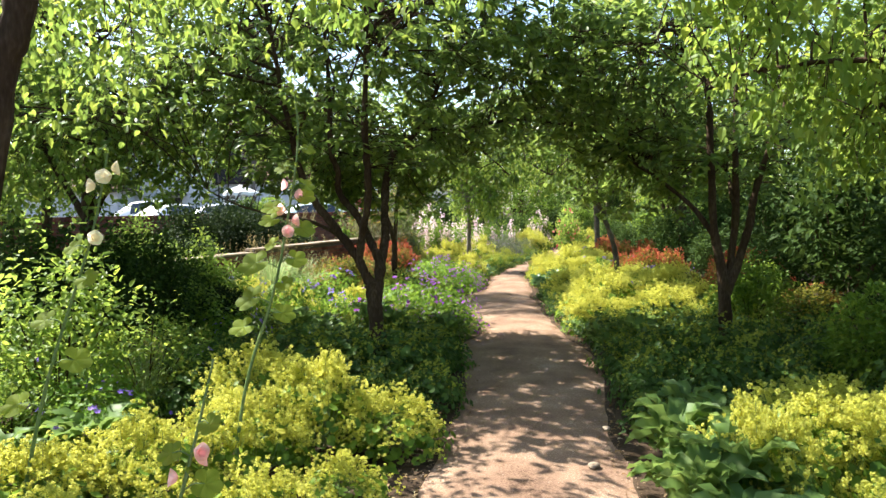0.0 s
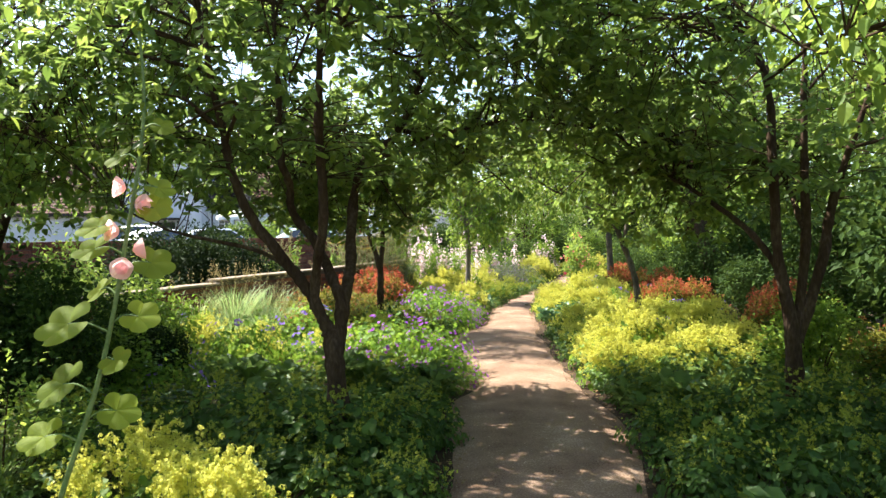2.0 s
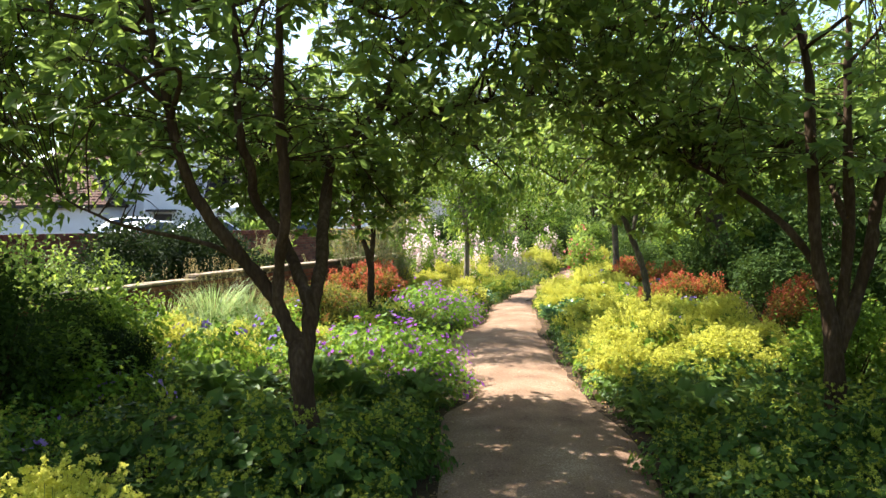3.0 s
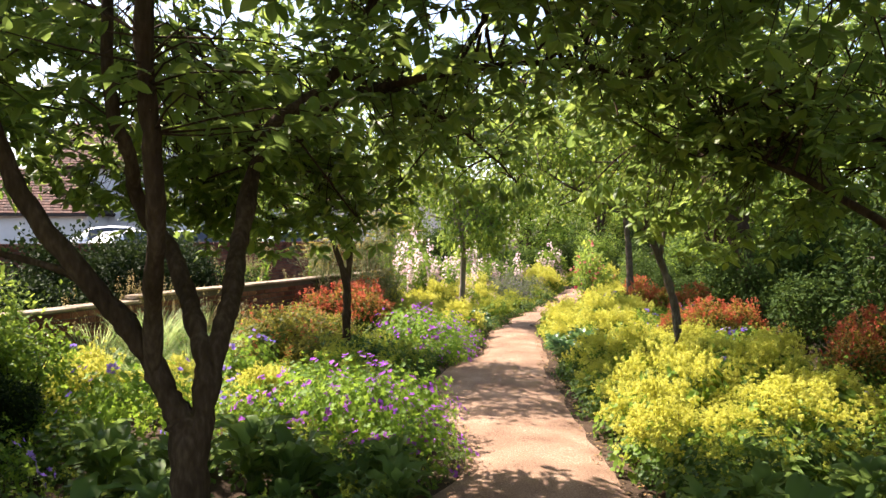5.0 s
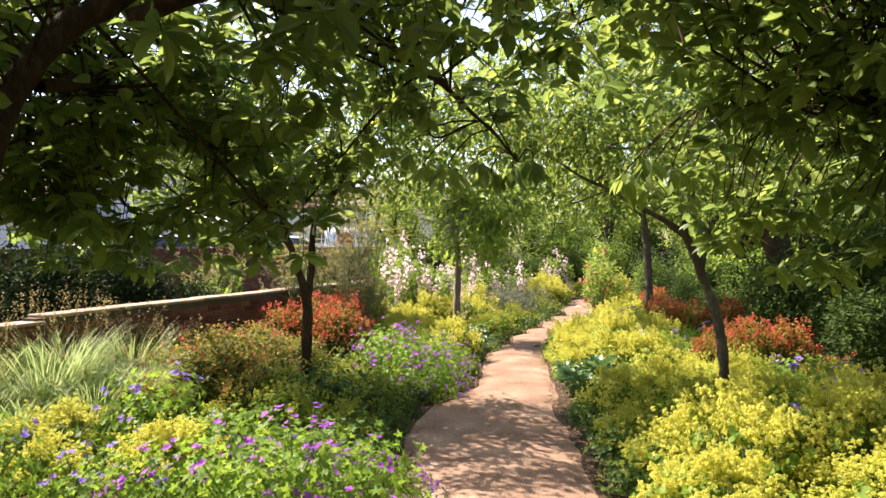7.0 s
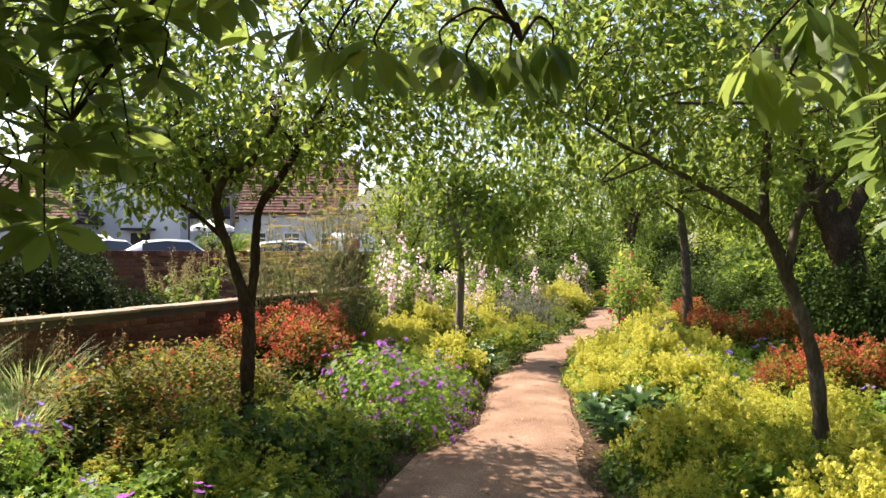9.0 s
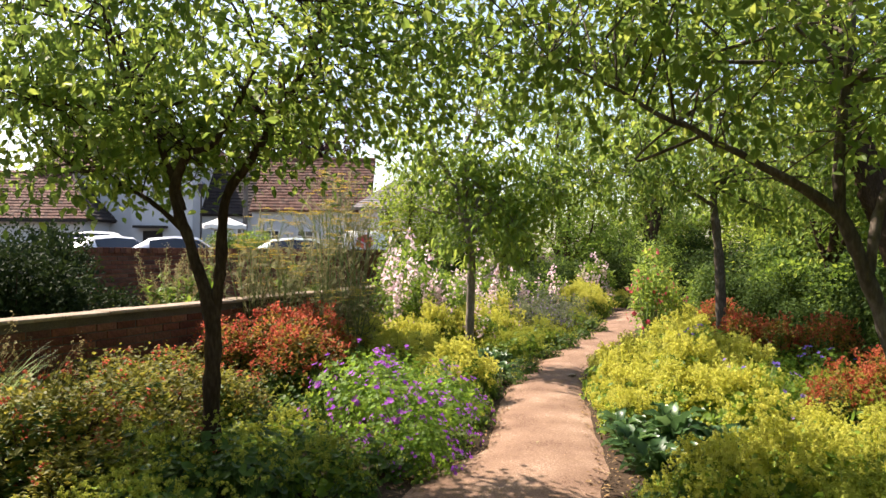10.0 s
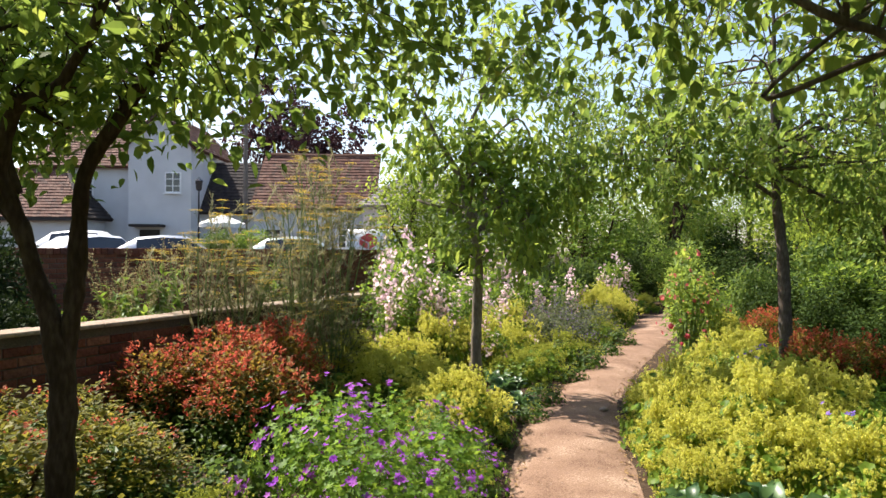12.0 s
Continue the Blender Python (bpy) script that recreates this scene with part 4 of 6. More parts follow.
tree("multi-stemmed tree with dark slender stems and a dense crown", (2.98, 7.05, 0),
     [[(2.98, 7.05, -0.1, 0.08), (2.98, 7.05, 0.4, 0.068), (2.95, 7.06, 0.86, 0.058), (2.85, 7.1, 1.42, 0.044), (2.8, 7.12, 2.3, 0.036), (2.76, 7.16, 2.8, 0.028), (2.5, 7.2, 3.8, 0.014)],
      [(3.0, 7.06, 0.75, 0.04), (3.08, 7.12, 1.45, 0.038), (3.08, 7.14, 2.0, 0.033), (3.1, 7.2, 3.4, 0.015)],
      [(3.0, 7.05, 0.7, 0.045), (3.2, 7.1, 1.3, 0.042), (3.35, 7.16, 1.85, 0.036), (3.75, 7.2, 2.9, 0.018)],
      [(2.92, 7.07, 1.2, 0.028), (2.68, 7.3, 1.62, 0.025), (2.34, 7.9, 2.02, 0.019), (2.0, 8.5, 2.3, 0.012), (1.7, 8.9, 2.4, 0.006)],
      [(3.08, 7.12, 1.6, 0.028), (3.2, 7.8, 2.0, 0.02), (3.2, 8.5, 2.3, 0.01)]],
     [((2.9, 7.1, 3.05), (1.95, 1.9, 1.35), 470, 1.75), ((1.7, 6.8, 3.1), (1.0, 1.1, 0.7), 210, 2.2), ((3.9, 7.6, 2.4), (1.3, 1.3, 0.9), 120, 1.5), ((2.2, 8.4, 2.6), (1.1, 0.9, 0.6), 150, 2.05), ((3.2, 8.6, 2.2), (1.1, 0.9, 0.65), 140, 1.6), ((2.3, 8.75, 1.95), (0.9, 0.65, 0.6), 130, 1.42), ((3.0, 8.3, 2.6), (1.2, 0.8, 0.7), 110), ((2.3, 8.7, 2.6), (0.9, 0.7, 0.5), 120), ((1.95, 8.2, 2.4), (0.7, 0.6, 0.45), 110, 1.95)],
     LEAF_BROAD, M_LF_A, 0.11, 10, whorl=True, sag=0.12, floor=1.45, sprigs=[(1.26, 8.75, 1.95), (1.36, 8.8, 1.93), (1.32, 8.6, 2.02), (1.5, 8.85, 2.0)])
tree("leaning young tree with grey-brown bark and small leaves", (2.68, 11.93, 0),
     [[(2.68, 11.93, -0.1, 0.065), (2.66, 11.93, 0.6, 0.048), (2.6, 11.93, 1.0, 0.044), (2.41, 11.9, 1.5, 0.038), (2.27, 11.88, 1.77, 0.034), (1.86, 11.84, 2.04, 0.021), (1.4, 11.82, 2.28, 0.013), (0.8, 11.9, 2.62, 0.006)],
      [(2.45, 11.9, 1.42, 0.028), (2.54, 11.93, 1.8, 0.026), (2.8, 11.96, 2.06, 0.022), (3.3, 12, 2.7, 0.012)],
      [(2.3, 11.88, 1.72, 0.03), (2.3, 11.88, 2.05, 0.028), (2.36, 11.9, 2.9, 0.018), (2.3, 11.9, 3.7, 0.01)]],
     [((2.2, 11.9, 3.0), (1.8, 1.7, 1.05), 300), ((0.9, 11.9, 2.9), (1.1, 1.0, 0.55), 100, 2.15), ((3.4, 12.1, 2.6), (1.0, 1.0, 0.7), 90), ((2.2, 11.2, 2.5), (1.3, 0.8, 0.45), 70, 2.0), ((1.6, 12.7, 2.5), (1.2, 0.9, 0.45), 60, 2.08), ((0.5, 12.9, 2.8), (0.9, 0.8, 0.4), 25, 2.3)],
     LEAF_OVAL, M_LF_B, 0.075, 24, bark=M_BARK_MID, twig_len=0.38, floor=1.75)
tree("small forked tree with dark bark and small ovate leaves", (-1.29, 12.25, 0),
     [[(-1.29, 12.25, -0.1, 0.066), (-1.29, 12.25, 0.6, 0.055), (-1.29, 12.25, 1.06, 0.05), (-1.42, 12.25, 1.5, 0.036), (-1.5, 12.23, 1.85, 0.032), (-1.38, 12.2, 2.1, 0.027), (-1.2, 12.22, 2.2, 0.022), (-0.9, 12.2, 2.7, 0.012)],
      [(-1.29, 12.25, 0.95, 0.036), (-1.25, 12.28, 1.4, 0.036), (-1.23, 12.3, 1.81, 0.032), (-1.05, 12.32, 2.13, 0.027), (-0.7, 12.36, 2.76, 0.018), (-0.5, 12.4, 3.5, 0.01)],
      [(-1.49, 12.24, 1.75, 0.026), (-1.6, 12.2, 2.1, 0.022), (-1.9, 12.2, 2.7, 0.014), (-2.1, 12.2, 3.3, 0.008)],
      [(-1.46, 12.25, 1.6, 0.02), (-1.8, 12.3, 1.85, 0.015), (-2.3, 12.3, 2.05, 0.008)]],
     [((-1.5, 12.3, 2.95), (1.7, 1.5, 0.95), 290), ((-0.3, 12.6, 2.85), (1.0, 0.9, 0.5), 80, 2.2), ((-2.2, 12.3, 2.3), (0.9, 0.9, 0.55), 110), ((-0.8, 12.6, 2.4), (1.2, 0.9, 0.4), 60, 1.98), ((-1.9, 12.9, 2.5), (1.1, 0.9, 0.5), 45), ((-2.7, 12.7, 3.0), (1.2, 1.1, 0.8), 110)],
     LEAF_OVAL, M_LF_B, 0.075, 24, twig_len=0.36, floor=1.7)
tree("slender young tree with thin pale branches and light foliage", (-0.13, 17.25, 0),
     [[(-0.13, 17.25, -0.1, 0.075), (-0.13, 17.25, 0.6, 0.06), (-0.12, 17.24, 1.49, 0.05), (-0.25, 17.22, 2.09, 0.042), (-0.4, 17.2, 2.46, 0.032), (-0.64, 17.16, 2.85, 0.022), (-0.95, 17.1, 3.6, 0.01)],
      [(-0.22, 17.23, 1.95, 0.03), (-0.22, 17.22, 2.34, 0.028), (-0.2, 17.22, 2.88, 0.022), (-0.08, 17.24, 3.2, 0.016), (0.05, 17.3, 4.0, 0.008)]],
     [((-0.25, 17.25, 3.3), (1.2, 1.0, 0.85), 130), ((0.12, 17.2, 1.8), (0.7, 0.7, 0.6), 120), ((-0.35, 17.3, 2.5), (0.65, 0.6, 0.45), 70), ((0.5, 17.4, 2.3), (0.8, 0.6, 0.5), 100)],
     LEAF_LONG, M_LF_G, 0.13, 13, bark=M_BARK_PALE, twig_len=0.36, floor=1.15)
tree("straight young tree with pale mottled bark", (3.1, 17.6, 0),
     [[(3.14, 17.6, -0.1, 0.085), (3.12, 17.62, 0.74, 0.072), (3.08, 17.62, 1.52, 0.062), (3.02, 17.61, 2.23, 0.05), (3.03, 17.61, 2.75, 0.04), (3.0, 17.6, 4.2, 0.014)],
      [(3.03, 17.6, 2.1, 0.026), (2.6, 17.54, 2.34, 0.02), (1.9, 17.5, 2.5, 0.01)]],
     [((3.0, 17.6, 3.5), (2.0, 1.8, 1.25), 200), ((1.9, 17.6, 2.55), (1.1, 1.0, 0.55), 150), ((3.8, 17.8, 2.5), (1.2, 1.1, 0.7), 150)],
     LEAF_LONG, M_LF_B, 0.12, 14, bark=M_BARK_MID, twig_len=0.4, floor=1.7)
tree("large old tree with a thick leaning dark trunk", (5.4, 17.25, 0),
     [[(5.45, 17.25, -0.15, 0.32), (5.27, 17.2, 0.74, 0.25), (5.05, 17.15, 1.6, 0.22), (4.78, 17.12, 2.3, 0.2), (4.5, 17.1, 3.1, 0.17), (4.2, 17.0, 4.6, 0.12), (4.0, 17, 6.5, 0.05)],
      [(5.0, 17.15, 1.8, 0.1), (5.5, 17.3, 2.7, 0.09), (6.2, 17.5, 3.8, 0.05), (6.8, 17.6, 5.2, 0.02)]],
     [((4.2, 17.0, 5.4), (2.8, 2.6, 1.6), 330), ((6.5, 17.6, 4.2), (2.0, 2.0, 1.5), 240)],
     LEAF_OVAL, M_LF_MID, 0.12, 20, twig_len=0.5, floor=2.4)
tree("tree with a leaning dark trunk and lime-green leaves", (-1.95, 2.4, 0),
     [[(-2.0, 2.4, -0.1, 0.1), (-1.85, 2.44, 1.0, 0.085), (-1.66, 2.5, 2.2, 0.075), (-1.56, 2.54, 2.6, 0.07), (-1.4, 2.6, 3.4, 0.05), (-1.1, 2.8, 4.4, 0.02)],
      [(-1.5, 2.56, 2.9, 0.035), (-0.9, 2.9, 3.2, 0.026), (-0.2, 3.3, 3.3, 0.014)]],
     [((-1.2, 3.3, 3.45), (1.8, 1.5, 0.8), 200), ((-2.6, 3.9, 3.0), (1.2, 1.4, 0.85), 85), ((0.3, 3.7, 3.3), (1.1, 0.9, 0.5), 70)],
     LEAF_OVAL, M_LF_G, 0.085, 14, twig_len=0.4, sag=0.7, floor=2.12)
tree("tree with spreading branches and sunlit lime-green leaves", (4.1, 3.6, 0),
     [[(4.15, 3.6, -0.1, 0.09), (4.1, 3.62, 1.0, 0.08), (4.0, 3.7, 2.0, 0.065), (3.7, 3.9, 2.9, 0.045), (3.3, 4.2, 3.8, 0.015)],
      [(3.95, 3.75, 2.2, 0.035), (3.4, 4.1, 2.5, 0.026), (2.7, 4.5, 2.6, 0.016), (2.1, 4.8, 2.55, 0.008)]],
     [((3.1, 4.5, 2.95), (1.3, 1.2, 0.9), 280), ((3.9, 5.0, 2.4), (1.0, 1.0, 0.8), 210), ((2.3, 4.3, 3.5), (1.0, 1.0, 0.5), 80)],
     LEAF_OVAL, M_LF_G, 0.095, 16, twig_len=0.38, sag=0.6, floor=1.62)

tree("broad garden tree with a dense rounded crown", (-4.5, 7.9, 0),
     [[(-4.5, 7.9, -0.1, 0.11), (-4.5, 7.9, 1.0, 0.09), (-4.4, 7.8, 2.0, 0.07), (-4.2, 7.6, 3.2, 0.04), (-4.1, 7.5, 4.4, 0.012)],
      [(-4.45, 7.85, 1.4, 0.05), (-3.8, 7.4, 2.2, 0.035), (-3.1, 7.0, 2.9, 0.015)],
      [(-4.48, 7.88, 1.5, 0.05), (-5.2, 8.2, 2.4, 0.03), (-5.8, 8.4, 3.2, 0.012)]],
     # the z 4.6 lobe is an added shade caster for the left bed
     [((-4.3, 7.7, 3.3), (1.9, 1.7, 1.2), 200), ((-3.2, 7.2, 2.7), (1.1, 1.0, 0.8), 120), ((-5.6, 8.3, 2.7), (1.3, 1.2, 1.0), 140), ((-4.2, 6.4, 2.4), (1.2, 0.9, 0.8), 110), ((-4.2, 8.9, 2.5), (1.3, 0.8, 0.7), 110), ((-4.0, 7.6, 4.6), (2.2, 1.7, 0.8), 150)],
     LEAF_OVAL, M_LF_B, 0.1, 18, twig_len=0.42, floor=1.3)


def copy_at(proto, x, y, scale=1.0, turn=0.0, z=0.0, sz=None, label=""):
    ob = copy_thing(proto, pose(x, y, z, 0, 0, turn) @ Matrix.Diagonal((scale, scale, sz or scale, 1)))
    if label:
        ob["label"] = label
    return ob


class Kind:
    """A kind of plant: a few built plants; the first places take them, later places take copies."""

    def __init__(self, *protos):
        self.protos, self.used = protos, 0

    tall = (1.0, 0.84, 1.12, 0.92, 1.2, 0.78, 1.05)

    def put(self, x, y, scale=1.0, sz=None, z=0.0):
        p = self.protos[self.used % len(self.protos)]
        sz = sz or scale * self.tall[self.used % 7]
        turn = 137.5 * self.used
        self.used += 1
        if self.used <= len(self.protos):
            p.matrix_basis = pose(x, y, z, 0, 0, turn) @ Matrix.Diagonal((scale, scale, sz or scale, 1))
            return p
        return copy_at(p, x, y, scale, turn, z, sz)


def far_tree(label, height, spread, mat, n, leaf_size, name="tree"):
    """A full tree for the distance: trunk, limbs and a ragged crown of lobes."""
    lobes = []
    for k in range(9):
        a = k * 2.4
        q = 0.55 * spread * (0.4 + 0.6 * (k % 3) / 2)
        lobes.append(((q * math.cos(a), q * math.sin(a), height * (0.42 + 0.06 * k)), (spread * 0.48, spread * 0.48, height * 0.17), n // 9))
    stems = [[(0, 0, -0.2, 0.16), (0.05, 0, height * 0.3, 0.12), (-0.1, 0.1, height * 0.6, 0.07), (0, 0, height * 0.9, 0.02)],
             [(0.03, 0, height * 0.25, 0.07), (spread * 0.3, 0.2, height * 0.5, 0.04), (spread * 0.5, 0.3, height * 0.7, 0.015)],
             [(0.03, 0, height * 0.3, 0.07), (-spread * 0.3, -0.2, height * 0.5, 0.04), (-spread * 0.5, 0.1, height * 0.7, 0.015)]]
    return tree(label, (0, 0, 0), stems, lobes, LEAF_KITE, mat, leaf_size, 15, twig_len=0.6, floor=0.8, name=name)


woods = Kind(far_tree("leafy green garden tree with a rounded crown", 5.6, 2.2, M_LF_FAR, 340, 0.15),
             far_tree("leafy mid-green tree with low branches", 5.2, 2.4, M_LF_MID, 340, 0.145),
             far_tree("bright green tree with a loose airy crown", 5.8, 2.0, M_LF_B, 300, 0.14))
for x, y, sc in [(-2.6, 26.5, 0.7), (1.6, 29.5, 0.85), (4.6, 33, 1.05), (7.0, 29, 1.05), (8.2, 24, 1.1), (8.0, 20, 1.05), (8.6, 14.5, 1.15), (8.8, 10, 1.2), (8.5, 5.5, 1.15),
                 (6.2, 24.5, 0.8), (10.5, 33, 1.3), (1.5, 36, 1.0), (6.5, 39, 1.2), (12, 26, 1.4), (-6.2, 8.0, 0.85), (-7.5, 4.0, 1.0), (-8.5, 11, 0.8), (5.6, 20.5, 0.7)]:
    woods.put(x, y, sc)
for x, y, sc in [(6.6, 26.0, 0.75), (4.0, 29.8, 0.6), (9.5, 17.0, 1.0), (7.4, 12.0, 0.8), (3.0, 34.5, 0.9), (-6.8, 10.6, 0.6), (-3.4, 33.5, 0.7), (-0.6, 34, 0.8), (9.0, 36, 0.95), (11.0, 37, 1.0), (7.2, 36.5, 0.9), (5.2, 37.5, 0.9), (12.8, 35, 1.0), (7.0, 43.0, 1.1), (9.6, 43.5, 1.15), (12.4, 42.0, 1.15), (4.6, 44.5, 1.0)]:
    woods.put(x, y, sc)
# unseen trees added behind the camera's start to hold back open-sky light
for x, y, sc in [(-4.2, -3.0, 1.1), (4.6, -2.6, 1.1), (-7.0, 0.5, 1.3), (8.2, 1.5, 1.25), (0.6, -10.0, 1.4), (-3.4, -8.0, 1.3), (4.8, -7.6, 1.35), (-8.0, -5.0, 1.4), (9.0, -4.5, 1.4), (-2.8, -5.4, 0.9), (3.6, -5.0, 0.9)]:
    woods.put(x, y, sc)
back = Kind(far_tree("dark copper-leaved tree rising behind the roofs", 10, 3.6, M_LF_COP, 420, 0.3), far_tree("tall green tree beyond the houses", 9, 3.5, M_LF_FAR, 420, 0.3))
for x, y, sc in [(-15.6, 58, 1.1), (-2.0, 62, 0.75), (-19.5, 60, 1.05)]:
    back.put(x, y, sc, z=STREET)


def bush(label, rx, ry, h, n, leaf, mat, size, name="shrub", bark=M_BARK, low=0.0, lumps=17):
    """A shrub: many stems from the ground and a lumpy mass of leaves."""
    root = thing(name, 0, 0, 0, label, "shrub")
    g, lv = Geo(), Geo()
    c = rand_dirs(lumps) * [rx * 0.66, ry * 0.66, h * 0.36] * rng.uniform(0.6, 1.0, (lumps, 1)) + [0, 0, h * 0.5]
    r = rng.uniform(0.28, 0.52, (lumps, 1)) * [rx, ry, h * 0.62]
    for k in range(lumps):
        tube(g, spline([(c[k, 0] * 0.2, c[k, 1] * 0.2, -0.05), (c[k, 0] * 0.55, c[k, 1] * 0.5, c[k, 2] * 0.5), tuple(c[k])], 4), np.linspace(0.022, 0.006, 9), 5)
    which = rng.integers(0, lumps, n)
    d = rand_dirs(n)
    p = c[which] + d * r[which] * rng.uniform(0.55, 1.05, (n, 1))
    ok = p[:, 2] > max(0.03, low)
    p, d = p[ok], d[ok]
    dirs = d + rng.normal(size=d.shape) * 0.7
    dirs[:, 2] -= 0.15
    lv.scatter(leaf, frames(dirs, roll=rng.normal(size=len(p)) * 0.6), p, size * rng.uniform(0.5, 1.35, len(p)))
    part("stem", g, bark, root, kind="stuff")
    part("foliage", lv, mat, root, kind="stuff")
    return root


# leaf colour set very low so these shrubs look shaded even in sun
dark = Kind(bush("dense shrub with leaf colour darkened for shade", 1.2, 1.2, 2.6, 3800, LEAF_KITE, M_LF_DARK, 0.12), bush("tall dark shrub with glossy leaves", 1.1, 1.2, 2.4, 3800, LEAF_KITE, M_LF_DARK, 0.1))
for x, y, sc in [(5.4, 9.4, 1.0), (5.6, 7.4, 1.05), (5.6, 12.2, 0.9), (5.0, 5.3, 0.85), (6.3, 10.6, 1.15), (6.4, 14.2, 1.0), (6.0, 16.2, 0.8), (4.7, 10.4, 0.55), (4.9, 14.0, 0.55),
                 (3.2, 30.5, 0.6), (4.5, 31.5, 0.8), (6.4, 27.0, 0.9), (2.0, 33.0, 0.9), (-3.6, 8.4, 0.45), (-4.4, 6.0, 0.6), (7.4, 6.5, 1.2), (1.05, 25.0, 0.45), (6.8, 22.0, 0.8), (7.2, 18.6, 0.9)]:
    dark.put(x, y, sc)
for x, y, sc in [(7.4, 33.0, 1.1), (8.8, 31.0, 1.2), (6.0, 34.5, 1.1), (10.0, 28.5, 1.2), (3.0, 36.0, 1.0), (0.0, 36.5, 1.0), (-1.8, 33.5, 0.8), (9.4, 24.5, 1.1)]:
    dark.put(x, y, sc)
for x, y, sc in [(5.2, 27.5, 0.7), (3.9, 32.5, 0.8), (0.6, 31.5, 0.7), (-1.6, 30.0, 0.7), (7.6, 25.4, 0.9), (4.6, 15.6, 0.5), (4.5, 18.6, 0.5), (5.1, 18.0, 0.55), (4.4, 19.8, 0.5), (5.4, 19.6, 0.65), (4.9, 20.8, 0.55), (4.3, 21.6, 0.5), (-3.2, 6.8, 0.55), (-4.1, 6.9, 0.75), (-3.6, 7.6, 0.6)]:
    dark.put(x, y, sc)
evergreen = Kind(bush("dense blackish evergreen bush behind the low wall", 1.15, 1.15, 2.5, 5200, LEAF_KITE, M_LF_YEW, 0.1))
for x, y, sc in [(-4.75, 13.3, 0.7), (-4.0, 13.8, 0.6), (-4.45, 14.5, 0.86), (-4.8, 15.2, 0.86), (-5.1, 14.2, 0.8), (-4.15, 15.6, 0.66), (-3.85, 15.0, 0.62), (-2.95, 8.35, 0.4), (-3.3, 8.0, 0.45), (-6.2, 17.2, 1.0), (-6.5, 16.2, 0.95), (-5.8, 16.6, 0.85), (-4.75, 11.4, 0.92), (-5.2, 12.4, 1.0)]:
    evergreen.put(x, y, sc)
airy = Kind(bush("airy shrub with sunlit lime-green leaves", 1.3, 1.3, 2.5, 2600, LEAF_OVAL, M_LF_G, 0.1, lumps=16), bush("loose leggy shrub with pale green leaves", 1.2, 1.2, 2.3, 2300, LEAF_OVAL, M_LF_G, 0.09, lumps=18))
for x, y, sc in [(-2.9, 4.7, 0.62), (-2.3, 5.0, 0.45), (-3.2, 3.6, 0.62), (-4.9, 8.3, 1.0), (-5.4, 5.8, 1.15), (-6.8, 9.6, 1.2), (-6.2, 12.0, 0.9), (-4.3, 4.6, 0.85), (-3.5, 5.4, 0.6), (-3.5, 4.4, 0.65), (-2.7, 3.9, 0.5), (-5.6, 10.4, 1.1), (-5.0, 9.2, 1.0), (-6.3, 9.4, 1.2), (-5.8, 7.2, 1.1), (-3.0, 5.0, 0.5), (-3.9, 9.2, 0.85), (-4.4, 8.3, 0.95), (-4.7, 9.6, 0.95)]:
    airy.put(x, y, sc)
green = Kind(bush("rounded leafy mid-green garden shrub", 1.1, 1.1, 1.7, 4000, LEAF_KITE, M_LF_MID, 0.1), bush("bright green leafy garden shrub in sun", 1.1, 1.0, 1.6, 3600, LEAF_KITE, M_LF_MID, 0.095),
             bush("loose leafy shrub with fresh green leaves", 1.0, 1.0, 1.8, 2900, LEAF_OVAL, M_LF_DEEP, 0.11))
for x, y, sc in [(5.9, 19.4, 1.0), (6.6, 20.8, 1.15), (5.6, 23.6, 0.9), (-3.5, 4.2, 0.45), (-3.3, 8.9, 0.5), (-4.2, 9.8, 0.6), (-4.9, 11.4, 0.6),
                 (-3.3, 7.8, 0.5), (5.2, 18.6, 0.7), (5.2, 21.5, 0.8), (6.0, 23.2, 0.9), (4.2, 22.6, 0.6), (4.9, 25.4, 0.8), (-0.4, 21.8, 0.55), (0.4, 23.4, 0.6), (-1.4, 23.0, 0.8), (-2.4, 25.0, 0.9),
                 (1.4, 27.6, 0.8), (-5.6, 18.3, 0.32), (-4.9, 20.4, 0.36), (-4.0, 22.4, 0.4), (-5.0, 18.0, 0.25), (-6.4, 17.2, 0.3), (4.2, 28.6, 0.5), (4.0, 15.0, 0.35), (3.8, 8.6, 0.5), (4.2, 9.6, 0.45), (3.9, 5.6, 0.6), (-3.2, 20.6, 0.5)]:
    green.put(x, y, sc)
for x, y, sc in [(-13.9, 39.7, 1.25), (-12.7, 40.0, 1.1), (-15.2, 39.2, 1.0)]:
    green.put(x, y, sc, z=STREET)

# ---- bedding plants ----
SPECK = (np.array([(-0.5, -0.35, 0.0), (0.5, -0.3, 0.05), (0.02, 0.6, 0.0)]), np.array([(0, 1, 2)]))
FLECK = (np.array([(0, -0.5, 0), (0.42, 0, 0.18), (0, 0.5, 0), (-0.42, 0, 0.18)]), np.array([(0, 1, 2), (0, 2, 3)]))


def dome(n, r, h, low=0.12, fill=(0.82, 1.02)):
    """Points over a flattened dome, with their outward normals."""
    d = rand_dirs(n)
    d[:, 2] = np.abs(d[:, 2]) * (1 - low) + low * rng.random(n)
    d = unit(d)
    k = rng.uniform(*fill, (n, 1))
    lump = 1 + 0.12 * np.sin(d[:, :1] * 9 + 1.3) * np.sin(d[:, 1:2] * 8)
    return d * [r, r, h] * k * lump, unit(d * [1 / r, 1 / r, 1 / h])


